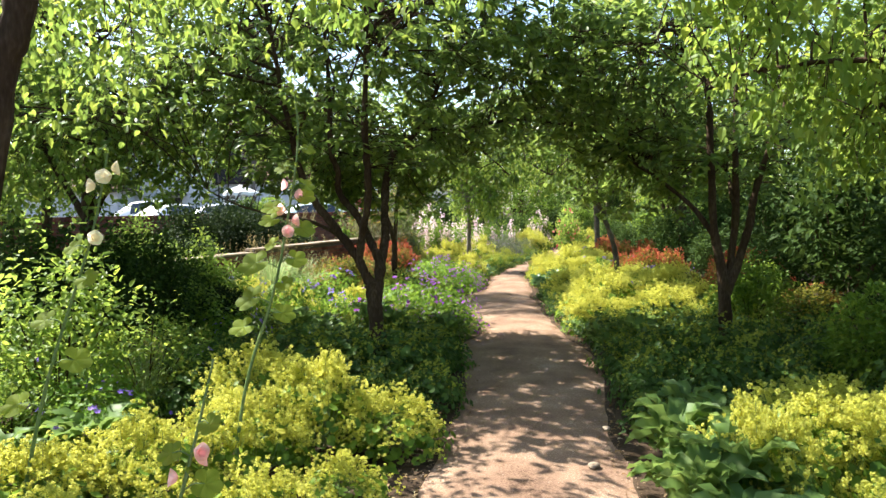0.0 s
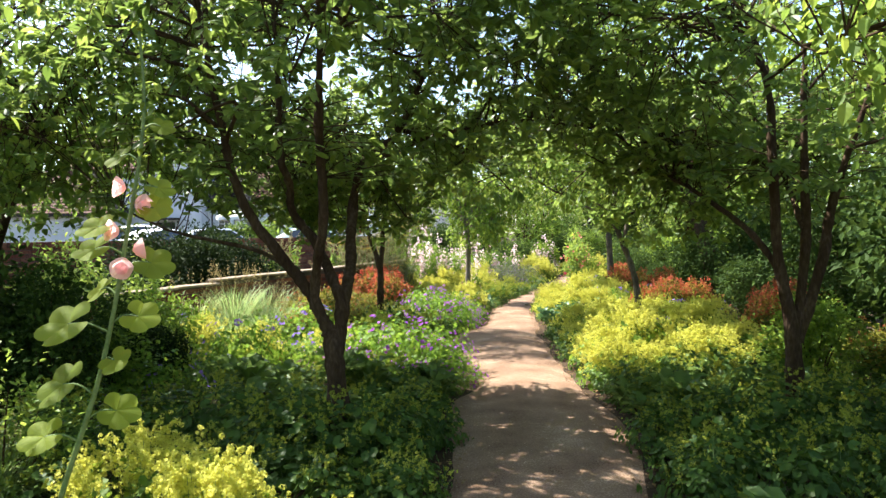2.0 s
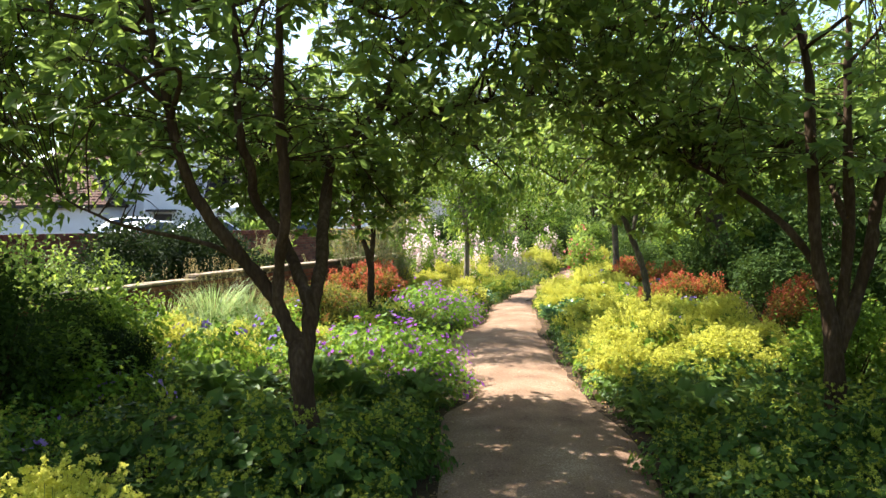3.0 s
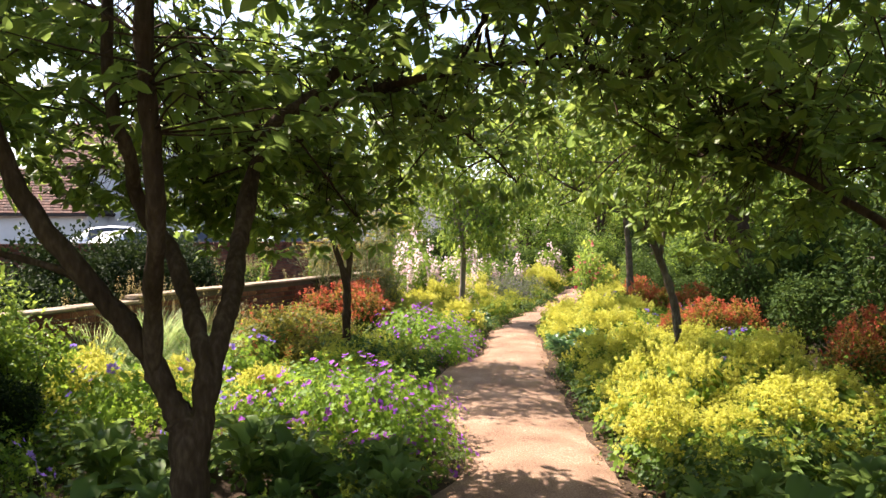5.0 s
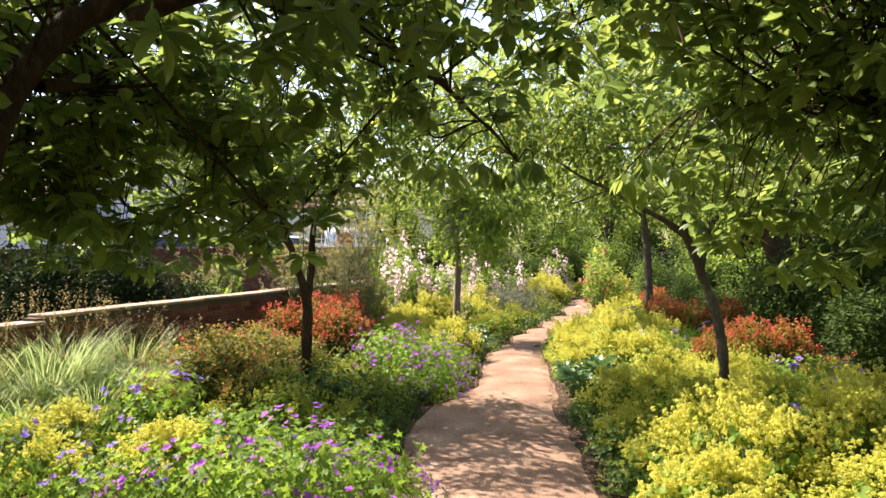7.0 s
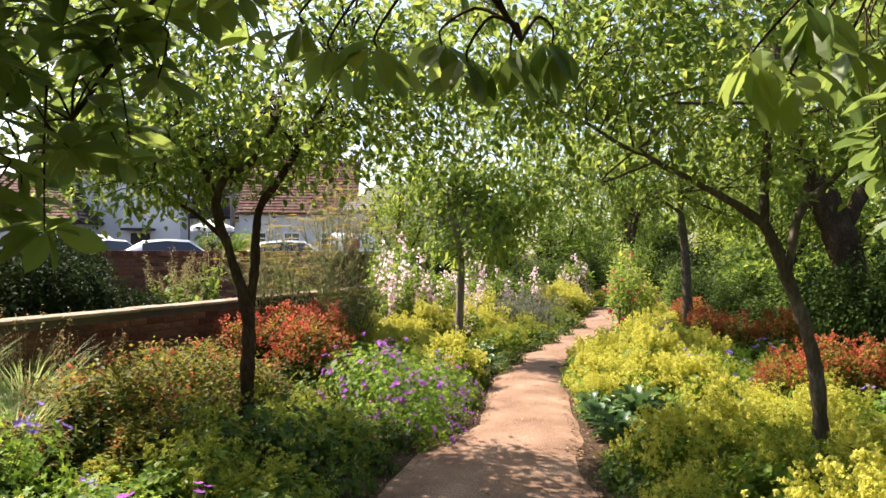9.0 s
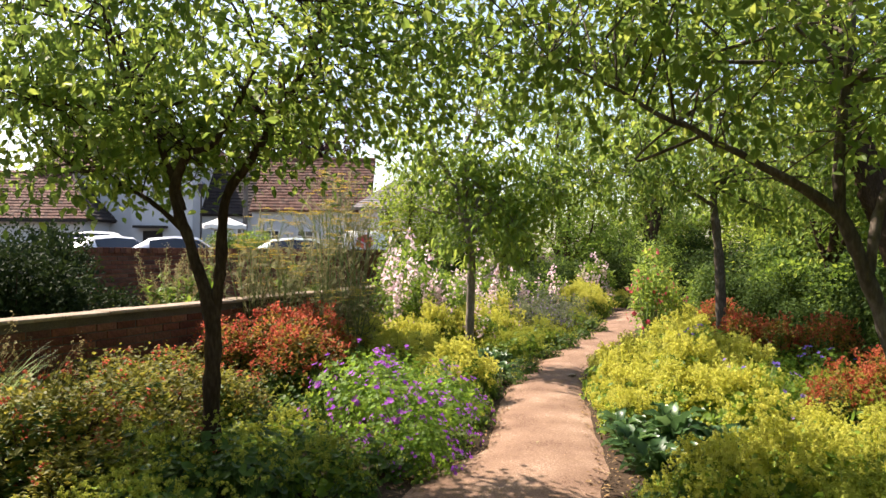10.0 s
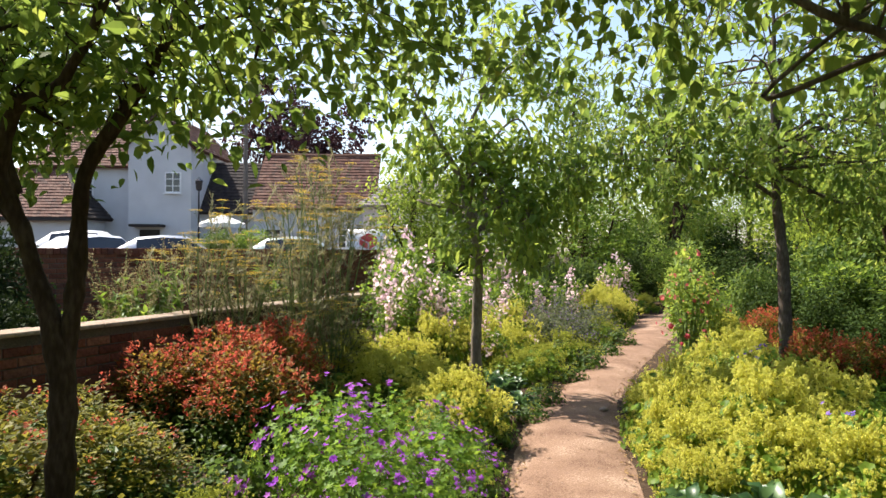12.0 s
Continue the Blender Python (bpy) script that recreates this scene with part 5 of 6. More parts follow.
def mantle(label, froth, leafm=None, r=0.5, h=0.58, sprays=300, per=75, spread=0.042):
    """Lady's mantle: scalloped leaves under a froth of tiny flowers."""
    root = thing("lady_mantle", 0, 0, 0, label, "flowering plant", "clumps of lady's mantle")
    lv, st, fl = Geo(), Geo(), Geo()
    n = 260
    p, nrm = dome(n, r * 1.02, h * 0.8, 0.0, (0.62, 1.02))
    lv.scatter(LEAF_MANTLE, frames(np.cross(nrm, rand_dirs(n)), nrm + rng.normal(size=nrm.shape) * 0.35 + [0, 0, 0.3]), p, rng.uniform(0.06, 0.115, n))
    ring = np.arange(19)
    lump_n = unit(np.stack([np.cos(ring * 2.4), np.sin(ring * 2.4), np.zeros(19)], 1) * np.sqrt(ring / 18)[:, None] + np.stack([0 * ring, 0 * ring, 1.12 - ring / 18], 1) + rng.normal(size=(19, 3)) * 0.12)
    lumps = lump_n * [r * 0.82, r * 0.82, h * 0.86] * rng.uniform(0.85, 1.08, (19, 1))
    which = rng.integers(0, 19, sprays)
    side = rand_dirs(sprays)
    p = lumps[which] + side * [0.13, 0.13, 0.1] * rng.uniform(0.5, 1.05, (sprays, 1)) + lump_n[which] * 0.04
    grow = unit(lump_n[which] + side * 0.6 + [0, 0, 0.45])
    keep = p[:, 2] > h * rng.uniform(0.12, 0.42, sprays)
    p, grow = p[keep], grow[keep]
    for k in range(0, len(p), 3):
        tube(st, spline([(p[k, 0] * 0.3, p[k, 1] * 0.3, 0.02), tuple(p[k] * [0.8, 0.8, 0.55]), tuple(p[k])], 3), np.linspace(0.003, 0.0015, 7), 3)
    each = per // 5
    step = np.tile(np.arange(5) * 0.019 - 0.03, len(p))[:, None]
    heads = np.repeat(p, 5, axis=0) + np.repeat(grow, 5, axis=0) * step + rng.normal(size=(len(p) * 5, 3)) * spread * 0.5
    ball = rand_dirs(len(heads) * each)
    q = np.repeat(heads, each, axis=0) + ball * 0.0165 * rng.uniform(0.7, 1.25, (len(heads), 1)).repeat(each, axis=0) * rng.uniform(0.5, 1.0, (len(ball), 1))
    face = ball + rng.normal(size=ball.shape) * 0.35 + np.repeat(grow, 5 * each, axis=0) * 0.3
    fl.scatter(SPECK, frames(np.cross(face, rand_dirs(len(q))), face), q, rng.uniform(0.0105, 0.0175, len(q)))
    part("foliage", lv, leafm or M_MANTLE_LF, root, kind="stuff")
    part("stalk", st, M_STEM, root, kind="stuff")
    part("blossom", fl, froth, root, "frothy yellow-green flowers", kind="stuff")
    return root


yellow = Kind(*[mantle("lady's mantle in full acid-yellow bloom", M_MANTLE_FL) for _ in range(3)])
lime = Kind(*[mantle("lady's mantle with sparse lime-green flowers", M_MANTLE_GR, sprays=135, per=65, spread=0.036) for _ in range(3)])
# same mantle with fewer flowers, shade put into its leaf colour
shade = Kind(*[mantle("lady's mantle with few flowers, leaf colour darkened for shade", M_MANTLE_GR, M_SHADE_LF, h=0.66, sprays=26 + 10 * k, per=60) for k in range(2)])
YELLOW = [(-1.25, 4.7, 1.0), (-0.12, 4.05, 0.8), (-0.62, 4.05, 0.95), (-1.3, 3.1, 0.95), (-0.5, 2.5, 0.9), (-1.65, 2.6, 1.0), (-0.95, 3.6, 0.9), (-0.25, 3.1, 0.75), (-0.8, 1.95, 0.9), (-1.5, 1.9, 1.0), (-0.85, 4.75, 0.8),
          (1.98, 3.2, 0.8), (2.75, 4.4, 1.0), (3.1, 4.0, 1.1), (2.45, 3.5, 0.9), (2.9, 3.2, 1.0), (2.3, 2.6, 0.8),
          (1.82, 9.3, 0.9), (2.15, 10.0, 1.05), (2.6, 9.7, 1.05), (2.95, 10.3, 1.05), (1.85, 8.6, 0.85), (2.35, 9.1, 1.0), (3.35, 10.8, 1.0), (2.95, 9.4, 1.0), (1.75, 10.2, 0.85), (3.5, 9.9, 1.0), (2.5, 10.6, 0.9), (3.7, 11.3, 0.9),
          (1.68, 14.6, 0.9), (1.7, 15.4, 0.95), (1.72, 16.2, 1.0), (2.15, 14.95, 1.0), (2.25, 15.8, 1.05), (2.35, 16.8, 1.0), (2.0, 14.2, 0.9), (2.65, 15.3, 0.95), (1.9, 17.1, 1.0), (2.75, 16.4, 1.0), (2.6, 17.7, 1.0), (2.3, 18.4, 0.9),
          (-1.5, 17.0, 1.0), (-1.0, 17.5, 1.0), (-0.45, 15.95, 0.9), (-0.05, 15.15, 0.85), (-0.9, 16.5, 1.0), (-0.5, 16.6, 0.9), (-1.35, 16.3, 1.0), (0.0, 15.75, 0.7), (-1.9, 17.6, 1.0),
          (0.3, 19.6, 0.85), (1.75, 24.2, 1.0), (1.9, 25.8, 1.1), (4.4, 31.6, 1.3), (2.9, 28.0, 1.0), (4.7, 24.0, 1.0), (3.3, 21.4, 0.9), (-2.65, 10.3, 0.9), (-2.3, 9.7, 0.8), (-1.55, 9.8, 0.8), (-3.1, 9.6, 0.9),
          (-1.75, 11.2, 0.75), (3.0, 18.6, 0.9)]
for x, y, sc in YELLOW:
    yellow.put(x, y, sc)
for x, y, sc in [(-0.15, 18.5, 0.95), (0.25, 18.9, 0.9), (0.1, 19.5, 0.95), (1.8, 24.6, 1.1), (2.15, 25.4, 1.1), (1.5, 23.8, 0.9), (1.52, 14.0, 0.5), (1.5, 14.5, 0.52), (1.5, 15.0, 0.55), (1.5, 15.8, 0.55), (1.56, 16.6, 0.55), (-0.7, 17.9, 0.9), (3.9, 26.2, 1.0)]:
    yellow.put(x, y, sc, 1.35 * sc)
LIME = [(2.3, 11.45, 0.9), (2.62, 11.45, 0.9), (2.95, 11.6, 0.85), (2.45, 11.85, 0.8), (2.85, 12.1, 0.8), (3.3, 11.3, 0.9), (3.2, 12.3, 0.9), (2.75, 13.4, 0.9), (3.0, 13.0, 0.85), (2.6, 12.6, 0.85), (3.6, 12.5, 0.85), (3.4, 13.2, 0.8), (2.45, 14.4, 0.85), (2.9, 15.9, 0.9), (3.3, 16.5, 0.85), (3.1, 17.9, 0.8), (-1.3, 12.75, 0.75), (-1.05, 12.3, 0.75), (-1.5, 11.9, 0.7),
        (-1.1, 6.0, 0.9), (-0.1, 5.6, 0.85), (-0.65, 5.3, 0.9), (-0.3, 4.95, 0.8), (-1.35, 5.4, 0.9), (-1.9, 6.1, 0.9), (-0.15, 6.3, 0.85), (-1.6, 7.0, 0.9), (-0.1, 6.95, 0.8), (-1.9, 4.9, 0.9), (-2.4, 5.6, 0.9), (-2.3, 7.2, 0.9),
        (1.88, 5.5, 0.85), (2.5, 6.0, 0.9), (1.85, 4.75, 0.75), (2.3, 5.2, 0.9), (1.9, 6.3, 0.8), (2.5, 6.8, 0.85), (3.3, 5.9, 0.9), (2.9, 5.2, 0.9), (3.4, 6.7, 0.8), (2.3, 7.9, 0.85), (2.9, 8.4, 0.9), (1.9, 7.9, 0.75), (3.5, 7.8, 0.8),
        (-0.62, 11.0, 0.85), (-0.85, 11.7, 0.9), (-0.55, 12.2, 0.85), (-0.42, 12.7, 0.85), (-1.1, 11.0, 0.85), (-0.5, 10.5, 0.75), (-1.3, 11.4, 0.9), (-0.7, 12.5, 0.85), (-1.0, 12.9, 0.8), (-1.5, 13.1, 0.85), (-2.0, 13.6, 0.9), (-1.2, 13.6, 0.8), (-2.2, 13.0, 0.8),
        (1.9, 11.6, 0.85), (1.7, 12.0, 0.75), (2.25, 12.4, 0.9), (2.2, 11.2, 0.85), (2.5, 13.1, 0.9), (2.35, 13.8, 0.85), (2.9, 14.7, 0.8), (3.0, 12.6, 0.85), (1.65, 11.1, 0.7), (2.75, 11.4, 0.8), (3.3, 13.6, 0.8), (3.5, 15.3, 0.8),
        (-0.2, 18.6, 0.9), (0.25, 18.9, 0.85), (0.35, 20.7, 0.9), (0.85, 21.5, 0.9), (0.9, 22.6, 0.9), (1.3, 23.5, 0.9), (2.6, 19.3, 0.8), (3.2, 20.4, 0.8), (3.9, 23.2, 0.9), (0.1, 17.9, 0.7), (-0.6, 18.0, 0.8), (0.55, 19.9, 0.75), (-0.5, 17.3, 0.7), (0.55, 18.3, 0.8), (0.85, 19.2, 0.75), (1.15, 20.6, 0.7), (1.45, 21.6, 0.75), (0.35, 17.9, 0.75), (1.6, 22.8, 0.8)]
for k, (x, y, sc) in enumerate(LIME):
    # places with y < 8.3 and some on the left take the shade-coloured copy
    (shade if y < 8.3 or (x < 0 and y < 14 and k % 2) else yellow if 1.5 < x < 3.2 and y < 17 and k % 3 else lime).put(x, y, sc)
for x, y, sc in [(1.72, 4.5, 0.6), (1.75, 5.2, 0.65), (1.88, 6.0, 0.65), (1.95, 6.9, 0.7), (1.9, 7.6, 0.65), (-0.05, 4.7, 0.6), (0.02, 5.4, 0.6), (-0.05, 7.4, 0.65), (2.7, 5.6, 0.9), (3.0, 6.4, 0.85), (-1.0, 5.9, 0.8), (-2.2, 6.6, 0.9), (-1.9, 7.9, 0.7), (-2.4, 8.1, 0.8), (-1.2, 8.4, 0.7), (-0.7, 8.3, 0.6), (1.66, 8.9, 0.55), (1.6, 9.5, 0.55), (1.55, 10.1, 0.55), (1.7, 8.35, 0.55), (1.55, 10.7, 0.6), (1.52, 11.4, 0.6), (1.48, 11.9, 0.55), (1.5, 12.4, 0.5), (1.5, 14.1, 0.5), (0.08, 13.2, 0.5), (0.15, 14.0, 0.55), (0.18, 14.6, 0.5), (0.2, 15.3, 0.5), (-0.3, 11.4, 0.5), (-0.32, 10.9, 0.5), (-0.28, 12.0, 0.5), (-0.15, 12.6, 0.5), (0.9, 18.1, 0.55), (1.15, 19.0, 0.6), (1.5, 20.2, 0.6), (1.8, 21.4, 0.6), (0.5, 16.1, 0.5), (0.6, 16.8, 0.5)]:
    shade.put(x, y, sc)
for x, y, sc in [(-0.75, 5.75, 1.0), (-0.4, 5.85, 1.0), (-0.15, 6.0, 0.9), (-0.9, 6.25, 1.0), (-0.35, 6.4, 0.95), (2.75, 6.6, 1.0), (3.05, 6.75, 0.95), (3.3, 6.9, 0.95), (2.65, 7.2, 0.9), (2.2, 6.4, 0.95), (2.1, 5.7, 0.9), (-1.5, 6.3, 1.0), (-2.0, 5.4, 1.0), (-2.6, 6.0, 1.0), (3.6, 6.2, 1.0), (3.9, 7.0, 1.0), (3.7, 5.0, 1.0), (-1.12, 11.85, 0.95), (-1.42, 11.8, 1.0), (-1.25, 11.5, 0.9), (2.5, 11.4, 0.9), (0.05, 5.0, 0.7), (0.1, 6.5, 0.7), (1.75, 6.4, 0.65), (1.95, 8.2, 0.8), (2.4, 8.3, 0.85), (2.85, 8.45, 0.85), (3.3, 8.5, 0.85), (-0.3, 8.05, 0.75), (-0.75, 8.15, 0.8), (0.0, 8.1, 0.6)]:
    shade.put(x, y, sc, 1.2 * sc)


def cranesbill(label, petal, r=0.54, h=0.62, flowers=87):
    root = thing("cranesbill", 0, 0, 0, label, "flowering plant", "clumps of cranesbill")
    lv, st, fl = Geo(), Geo(), Geo()
    n = 680
    p, nrm = dome(n, r, h, 0.02, (0.6, 1.05))
    lv.scatter(LEAF_GER, frames(np.cross(nrm, rand_dirs(n)), nrm + rng.normal(size=nrm.shape) * 0.45), p, rng.uniform(0.045, 0.085, n))
    p, nrm = dome(flowers, r * 1.03, h * 1.06, 0.15, (0.98, 1.08))
    lead = np.arange(flowers) // 3 * 3
    p = p[lead] + rng.normal(size=p.shape) * [0.028, 0.028, 0.018]
    nrm = nrm[lead]
    for k in range(flowers):
        tube(st, spline([tuple(p[k] * 0.55), tuple(p[k] * [0.85, 0.85, 0.85]), tuple(p[k])], 3), np.linspace(0.0025, 0.0015, 7), 3)
    face = unit(nrm + rng.normal(size=nrm.shape) * 0.35 + [0, 0, 0.3])
    fl.scatter(FLOWER_ROUND, frames(np.cross(face, rand_dirs(flowers)), face), p, rng.uniform(0.042, 0.058, flowers))
    part("foliage", lv, M_GER_LF, root, kind="stuff")
    part("stalk", st, M_STEM, root, kind="stuff")
    part("blossom", fl, petal, root, "violet five-petalled flowers", kind="stuff")
    return root


violet = Kind(*[cranesbill("cranesbill covered in violet flowers", M_GER_FL) for _ in range(2)])
bluish = Kind(cranesbill("cranesbill with scattered blue-violet flowers", M_GER_BL, 0.54, 0.6, 34), cranesbill("cranesbill with a few blue-violet flowers", M_GER_BL, 0.56, 0.62, 22))
for x, y, sc in [(-0.95, 9.1, 0.95), (-0.6, 9.65, 1.0), (-0.12, 9.1, 0.95), (-0.02, 8.5, 0.85), (-0.5, 8.8, 1.0), (-0.25, 9.75, 0.85), (-0.7, 13.8, 1.0), (-0.5, 14.6, 1.0), (-0.05, 14.1, 0.85), (-0.35, 13.35, 0.95), (-0.12, 13.0, 0.75), (-0.85, 14.4, 0.9), (-0.1, 14.65, 0.75), (0.0, 13.55, 0.6), (-0.02, 12.75, 0.55), (0.05, 14.25, 0.55)]:
    violet.put(x, y, sc)
for x, y, sc in [(-3.6, 9.9, 1.0), (-2.9, 11.1, 1.0), (-2.0, 10.5, 1.0), (-1.3, 10.4, 0.95), (-2.2, 8.8, 1.0), (-2.9, 8.6, 1.0), (-1.5, 9.0, 0.8), (-2.6, 6.4, 0.9), (-3.0, 4.4, 1.0), (-2.4, 4.4, 0.9), (-2.1, 3.9, 0.8), (-2.7, 7.6, 0.9), (-3.4, 11.2, 0.9),
                 (3.1, 11.5, 0.95), (3.5, 12.0, 1.0), (3.1, 15.3, 0.9), (2.85, 16.9, 0.95), (3.6, 17.2, 1.0), (2.65, 14.4, 0.8), (3.5, 12.9, 0.9), (3.0, 11.0, 0.8), (3.9, 18.0, 1.0), (4.0, 13.4, 0.9), (3.3, 16.2, 0.8), (3.9, 16.2, 0.9), (3.8, 10.4, 0.8)]:
    bluish.put(x, y, sc)


def red_shrub(label, red=1.0, r=0.5, h=0.85, leafm=None):
    """A clipped shrub, bronze-green below with coral-red shoots on top; lowest and inner leaves carry shade in their
    colour.
    """
    root = thing("red_leaved_shrub", 0, 0, 0, label, "shrub", "red-leaved shrubs")
    g, lv, rd = Geo(), Geo(), Geo()
    for k in range(9):
        a = k * 2.4
        tube(g, spline([(0.05 * math.cos(a), 0.05 * math.sin(a), -0.03), (0.2 * math.cos(a), 0.2 * math.sin(a), h * 0.4), (0.27 * math.cos(a), 0.27 * math.sin(a), h * 0.66)], 4), np.linspace(0.016, 0.005, 9), 5)
    n = 3300
    p, nrm = dome(n, r, h * 0.97, 0.0, (0.7, 1.02))
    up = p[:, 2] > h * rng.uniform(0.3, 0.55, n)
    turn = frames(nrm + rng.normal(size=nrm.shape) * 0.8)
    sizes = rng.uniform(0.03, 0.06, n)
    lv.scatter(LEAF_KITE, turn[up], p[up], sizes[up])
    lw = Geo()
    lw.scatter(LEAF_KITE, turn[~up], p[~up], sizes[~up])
    # inner layer in the same dark colour, standing for the shade within
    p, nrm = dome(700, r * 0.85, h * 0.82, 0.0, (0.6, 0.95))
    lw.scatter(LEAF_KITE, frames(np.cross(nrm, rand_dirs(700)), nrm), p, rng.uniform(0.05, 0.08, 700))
    part("lower_foliage", lw, M_SHADE_LF, root, "lower and inner leaves coloured dark green for shade", kind="stuff")
    n = int(165 * red)
    p, nrm = dome(n * 2, r * 0.97, h, 0.3, (0.92, 1.08))
    top = np.argsort(-p[:, 2] + rng.normal(size=2 * n) * 0.12 * h)[:n]
    p, nrm = p[top], nrm[top]
    k = 8
    q = np.repeat(p, k, 0) + rng.normal(size=(n * k, 3)) * [0.012, 0.012, 0.02]
    d = np.repeat(nrm, k, 0) * 0.7 + rng.normal(size=(n * k, 3)) * 0.65 + [0, 0, 0.75]
    rd.scatter(LEAF_KITE, frames(d), q, rng.uniform(0.024, 0.042, n * k) * (0.6 + 0.4 * min(1, red * 2)))
    part("stem", g, M_BARK, root, kind="stuff")
    part("foliage", lv, leafm or M_BRONZE_LF, root, kind="stuff")
    part("new_growth", rd, M_RED_LF, root, "coral-red young leaves", kind="stuff")
    return root


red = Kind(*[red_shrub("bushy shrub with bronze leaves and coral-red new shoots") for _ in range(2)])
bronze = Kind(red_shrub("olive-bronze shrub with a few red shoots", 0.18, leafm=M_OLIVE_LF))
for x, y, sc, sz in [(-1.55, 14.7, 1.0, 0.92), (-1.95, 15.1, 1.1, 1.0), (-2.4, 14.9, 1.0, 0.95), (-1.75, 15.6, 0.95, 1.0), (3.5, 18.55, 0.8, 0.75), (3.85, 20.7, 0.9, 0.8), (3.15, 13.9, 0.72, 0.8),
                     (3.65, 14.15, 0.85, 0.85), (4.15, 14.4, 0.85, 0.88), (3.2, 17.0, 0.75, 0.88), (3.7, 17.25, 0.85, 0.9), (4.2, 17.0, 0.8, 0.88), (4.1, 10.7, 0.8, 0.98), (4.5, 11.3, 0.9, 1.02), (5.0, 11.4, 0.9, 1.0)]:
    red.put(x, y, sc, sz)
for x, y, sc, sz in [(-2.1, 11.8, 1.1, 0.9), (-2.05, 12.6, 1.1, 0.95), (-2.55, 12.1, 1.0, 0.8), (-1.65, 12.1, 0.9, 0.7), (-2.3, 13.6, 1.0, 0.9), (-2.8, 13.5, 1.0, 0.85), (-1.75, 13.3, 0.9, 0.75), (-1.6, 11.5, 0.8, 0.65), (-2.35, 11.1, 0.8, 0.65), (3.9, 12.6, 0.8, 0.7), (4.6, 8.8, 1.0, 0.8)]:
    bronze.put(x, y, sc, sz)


def paddle(label, n, size, mat, name, up=0.75):
    """A rosette of large paddle-shaped leaves on short stalks."""
    root = thing(name, 0, 0, 0, label, "leafy plant", "large-leaved plants")
    lv, st = Geo(), Geo()
    ang = np.arange(n) * 2.4 + rng.normal(size=n) * 0.2
    lift = rng.uniform(0.25, 1.1, n) * up
    base = np.stack([np.cos(ang) * 0.07, np.sin(ang) * 0.07, 0.05 + 0.16 * lift], 1)
    d = np.stack([np.cos(ang), np.sin(ang), lift], 1)
    lv.scatter(big_leaf(), frames(d, roll=rng.normal(size=n) * 0.3), base, size * rng.uniform(0.65, 1.1, n))
    for k in range(n):
        tube(st, [(base[k, 0] * 0.3, base[k, 1] * 0.3, -0.02), tuple(base[k] * 0.7), tuple(base[k])], [0.007, 0.006, 0.005], 4)
    part("foliage", lv, mat, root, smooth=True, kind="stuff")
    part("stalk", st, M_STEM, root, kind="stuff")
    return root


comfrey = Kind(paddle("leafy plant with long bluish-green leaves", 30, 0.29, M_LF_BLUE, "comfrey", 0.95), paddle("leafy plant with dense bluish-green leaves", 36, 0.27, M_LF_BLUE, "comfrey", 1.05))
bergenia = Kind(paddle("leafy plant with broad glossy green leaves", 30, 0.31, M_LF_BERG, "bergenia", 1.0), paddle("leafy plant with broad bright green leaves", 36, 0.29, M_LF_BERG, "bergenia", 1.0))
for x, y, sc in [(1.68, 3.85, 0.9), (2.05, 4.2, 0.95), (1.62, 2.95, 0.85), (1.95, 2.55, 0.9), (1.72, 3.4, 0.8), (2.4, 4.6, 0.8), (1.85, 3.1, 1.0), (2.15, 3.7, 1.05), (1.7, 2.6, 0.9), (1.95, 4.55, 0.85), (1.56, 2.5, 0.7), (1.55, 3.25, 0.75), (-2.0, 3.7, 1.1), (-2.35, 3.3, 1.0), (-1.75, 7.75, 1.0), (-0.25, 7.85, 0.85), (-0.95, 8.0, 1.0), (-1.35, 7.5, 0.95), (0.05, 7.55, 0.7),
                 (-0.6, 7.45, 0.8), (1.5, 12.55, 0.8), (1.42, 13.1, 0.85), (1.4, 13.5, 0.8), (1.55, 13.0, 0.95), (1.72, 13.2, 1.05), (1.62, 13.75, 0.9), (2.0, 13.05, 0.95), (1.8, 12.7, 0.95), (1.9, 13.5, 0.9), (2.1, 7.2, 0.9), (2.5, 7.5, 0.85), (1.8, 7.0, 0.75), (0.18, 16.9, 0.75), (0.1, 17.4, 0.7), (-1.35, 2.3, 0.8), (-1.6, 2.9, 0.9), (-2.1, 8.2, 0.9), (-1.15, 7.15, 0.9), (-0.75, 6.85, 0.9), (-1.5, 6.9, 0.9), (-0.35, 7.15, 0.85), (-0.65, 7.85, 0.9), (-1.55, 8.2, 0.9), (-0.05, 8.0, 0.7), (-0.9, 6.15, 0.8), (-0.35, 6.15, 0.75), (2.35, 8.1, 0.9), (2.8, 7.9, 0.9), (2.05, 7.6, 0.9), (3.2, 7.7, 0.9), (1.75, 7.5, 0.7), (0.3, 17.1, 0.6), (0.38, 16.4, 0.75), (0.25, 16.0, 0.65)]:
    (bergenia if y < 9 else comfrey).put(x, y, sc * (1.08 if x > 1 and y < 5 else 1.0))


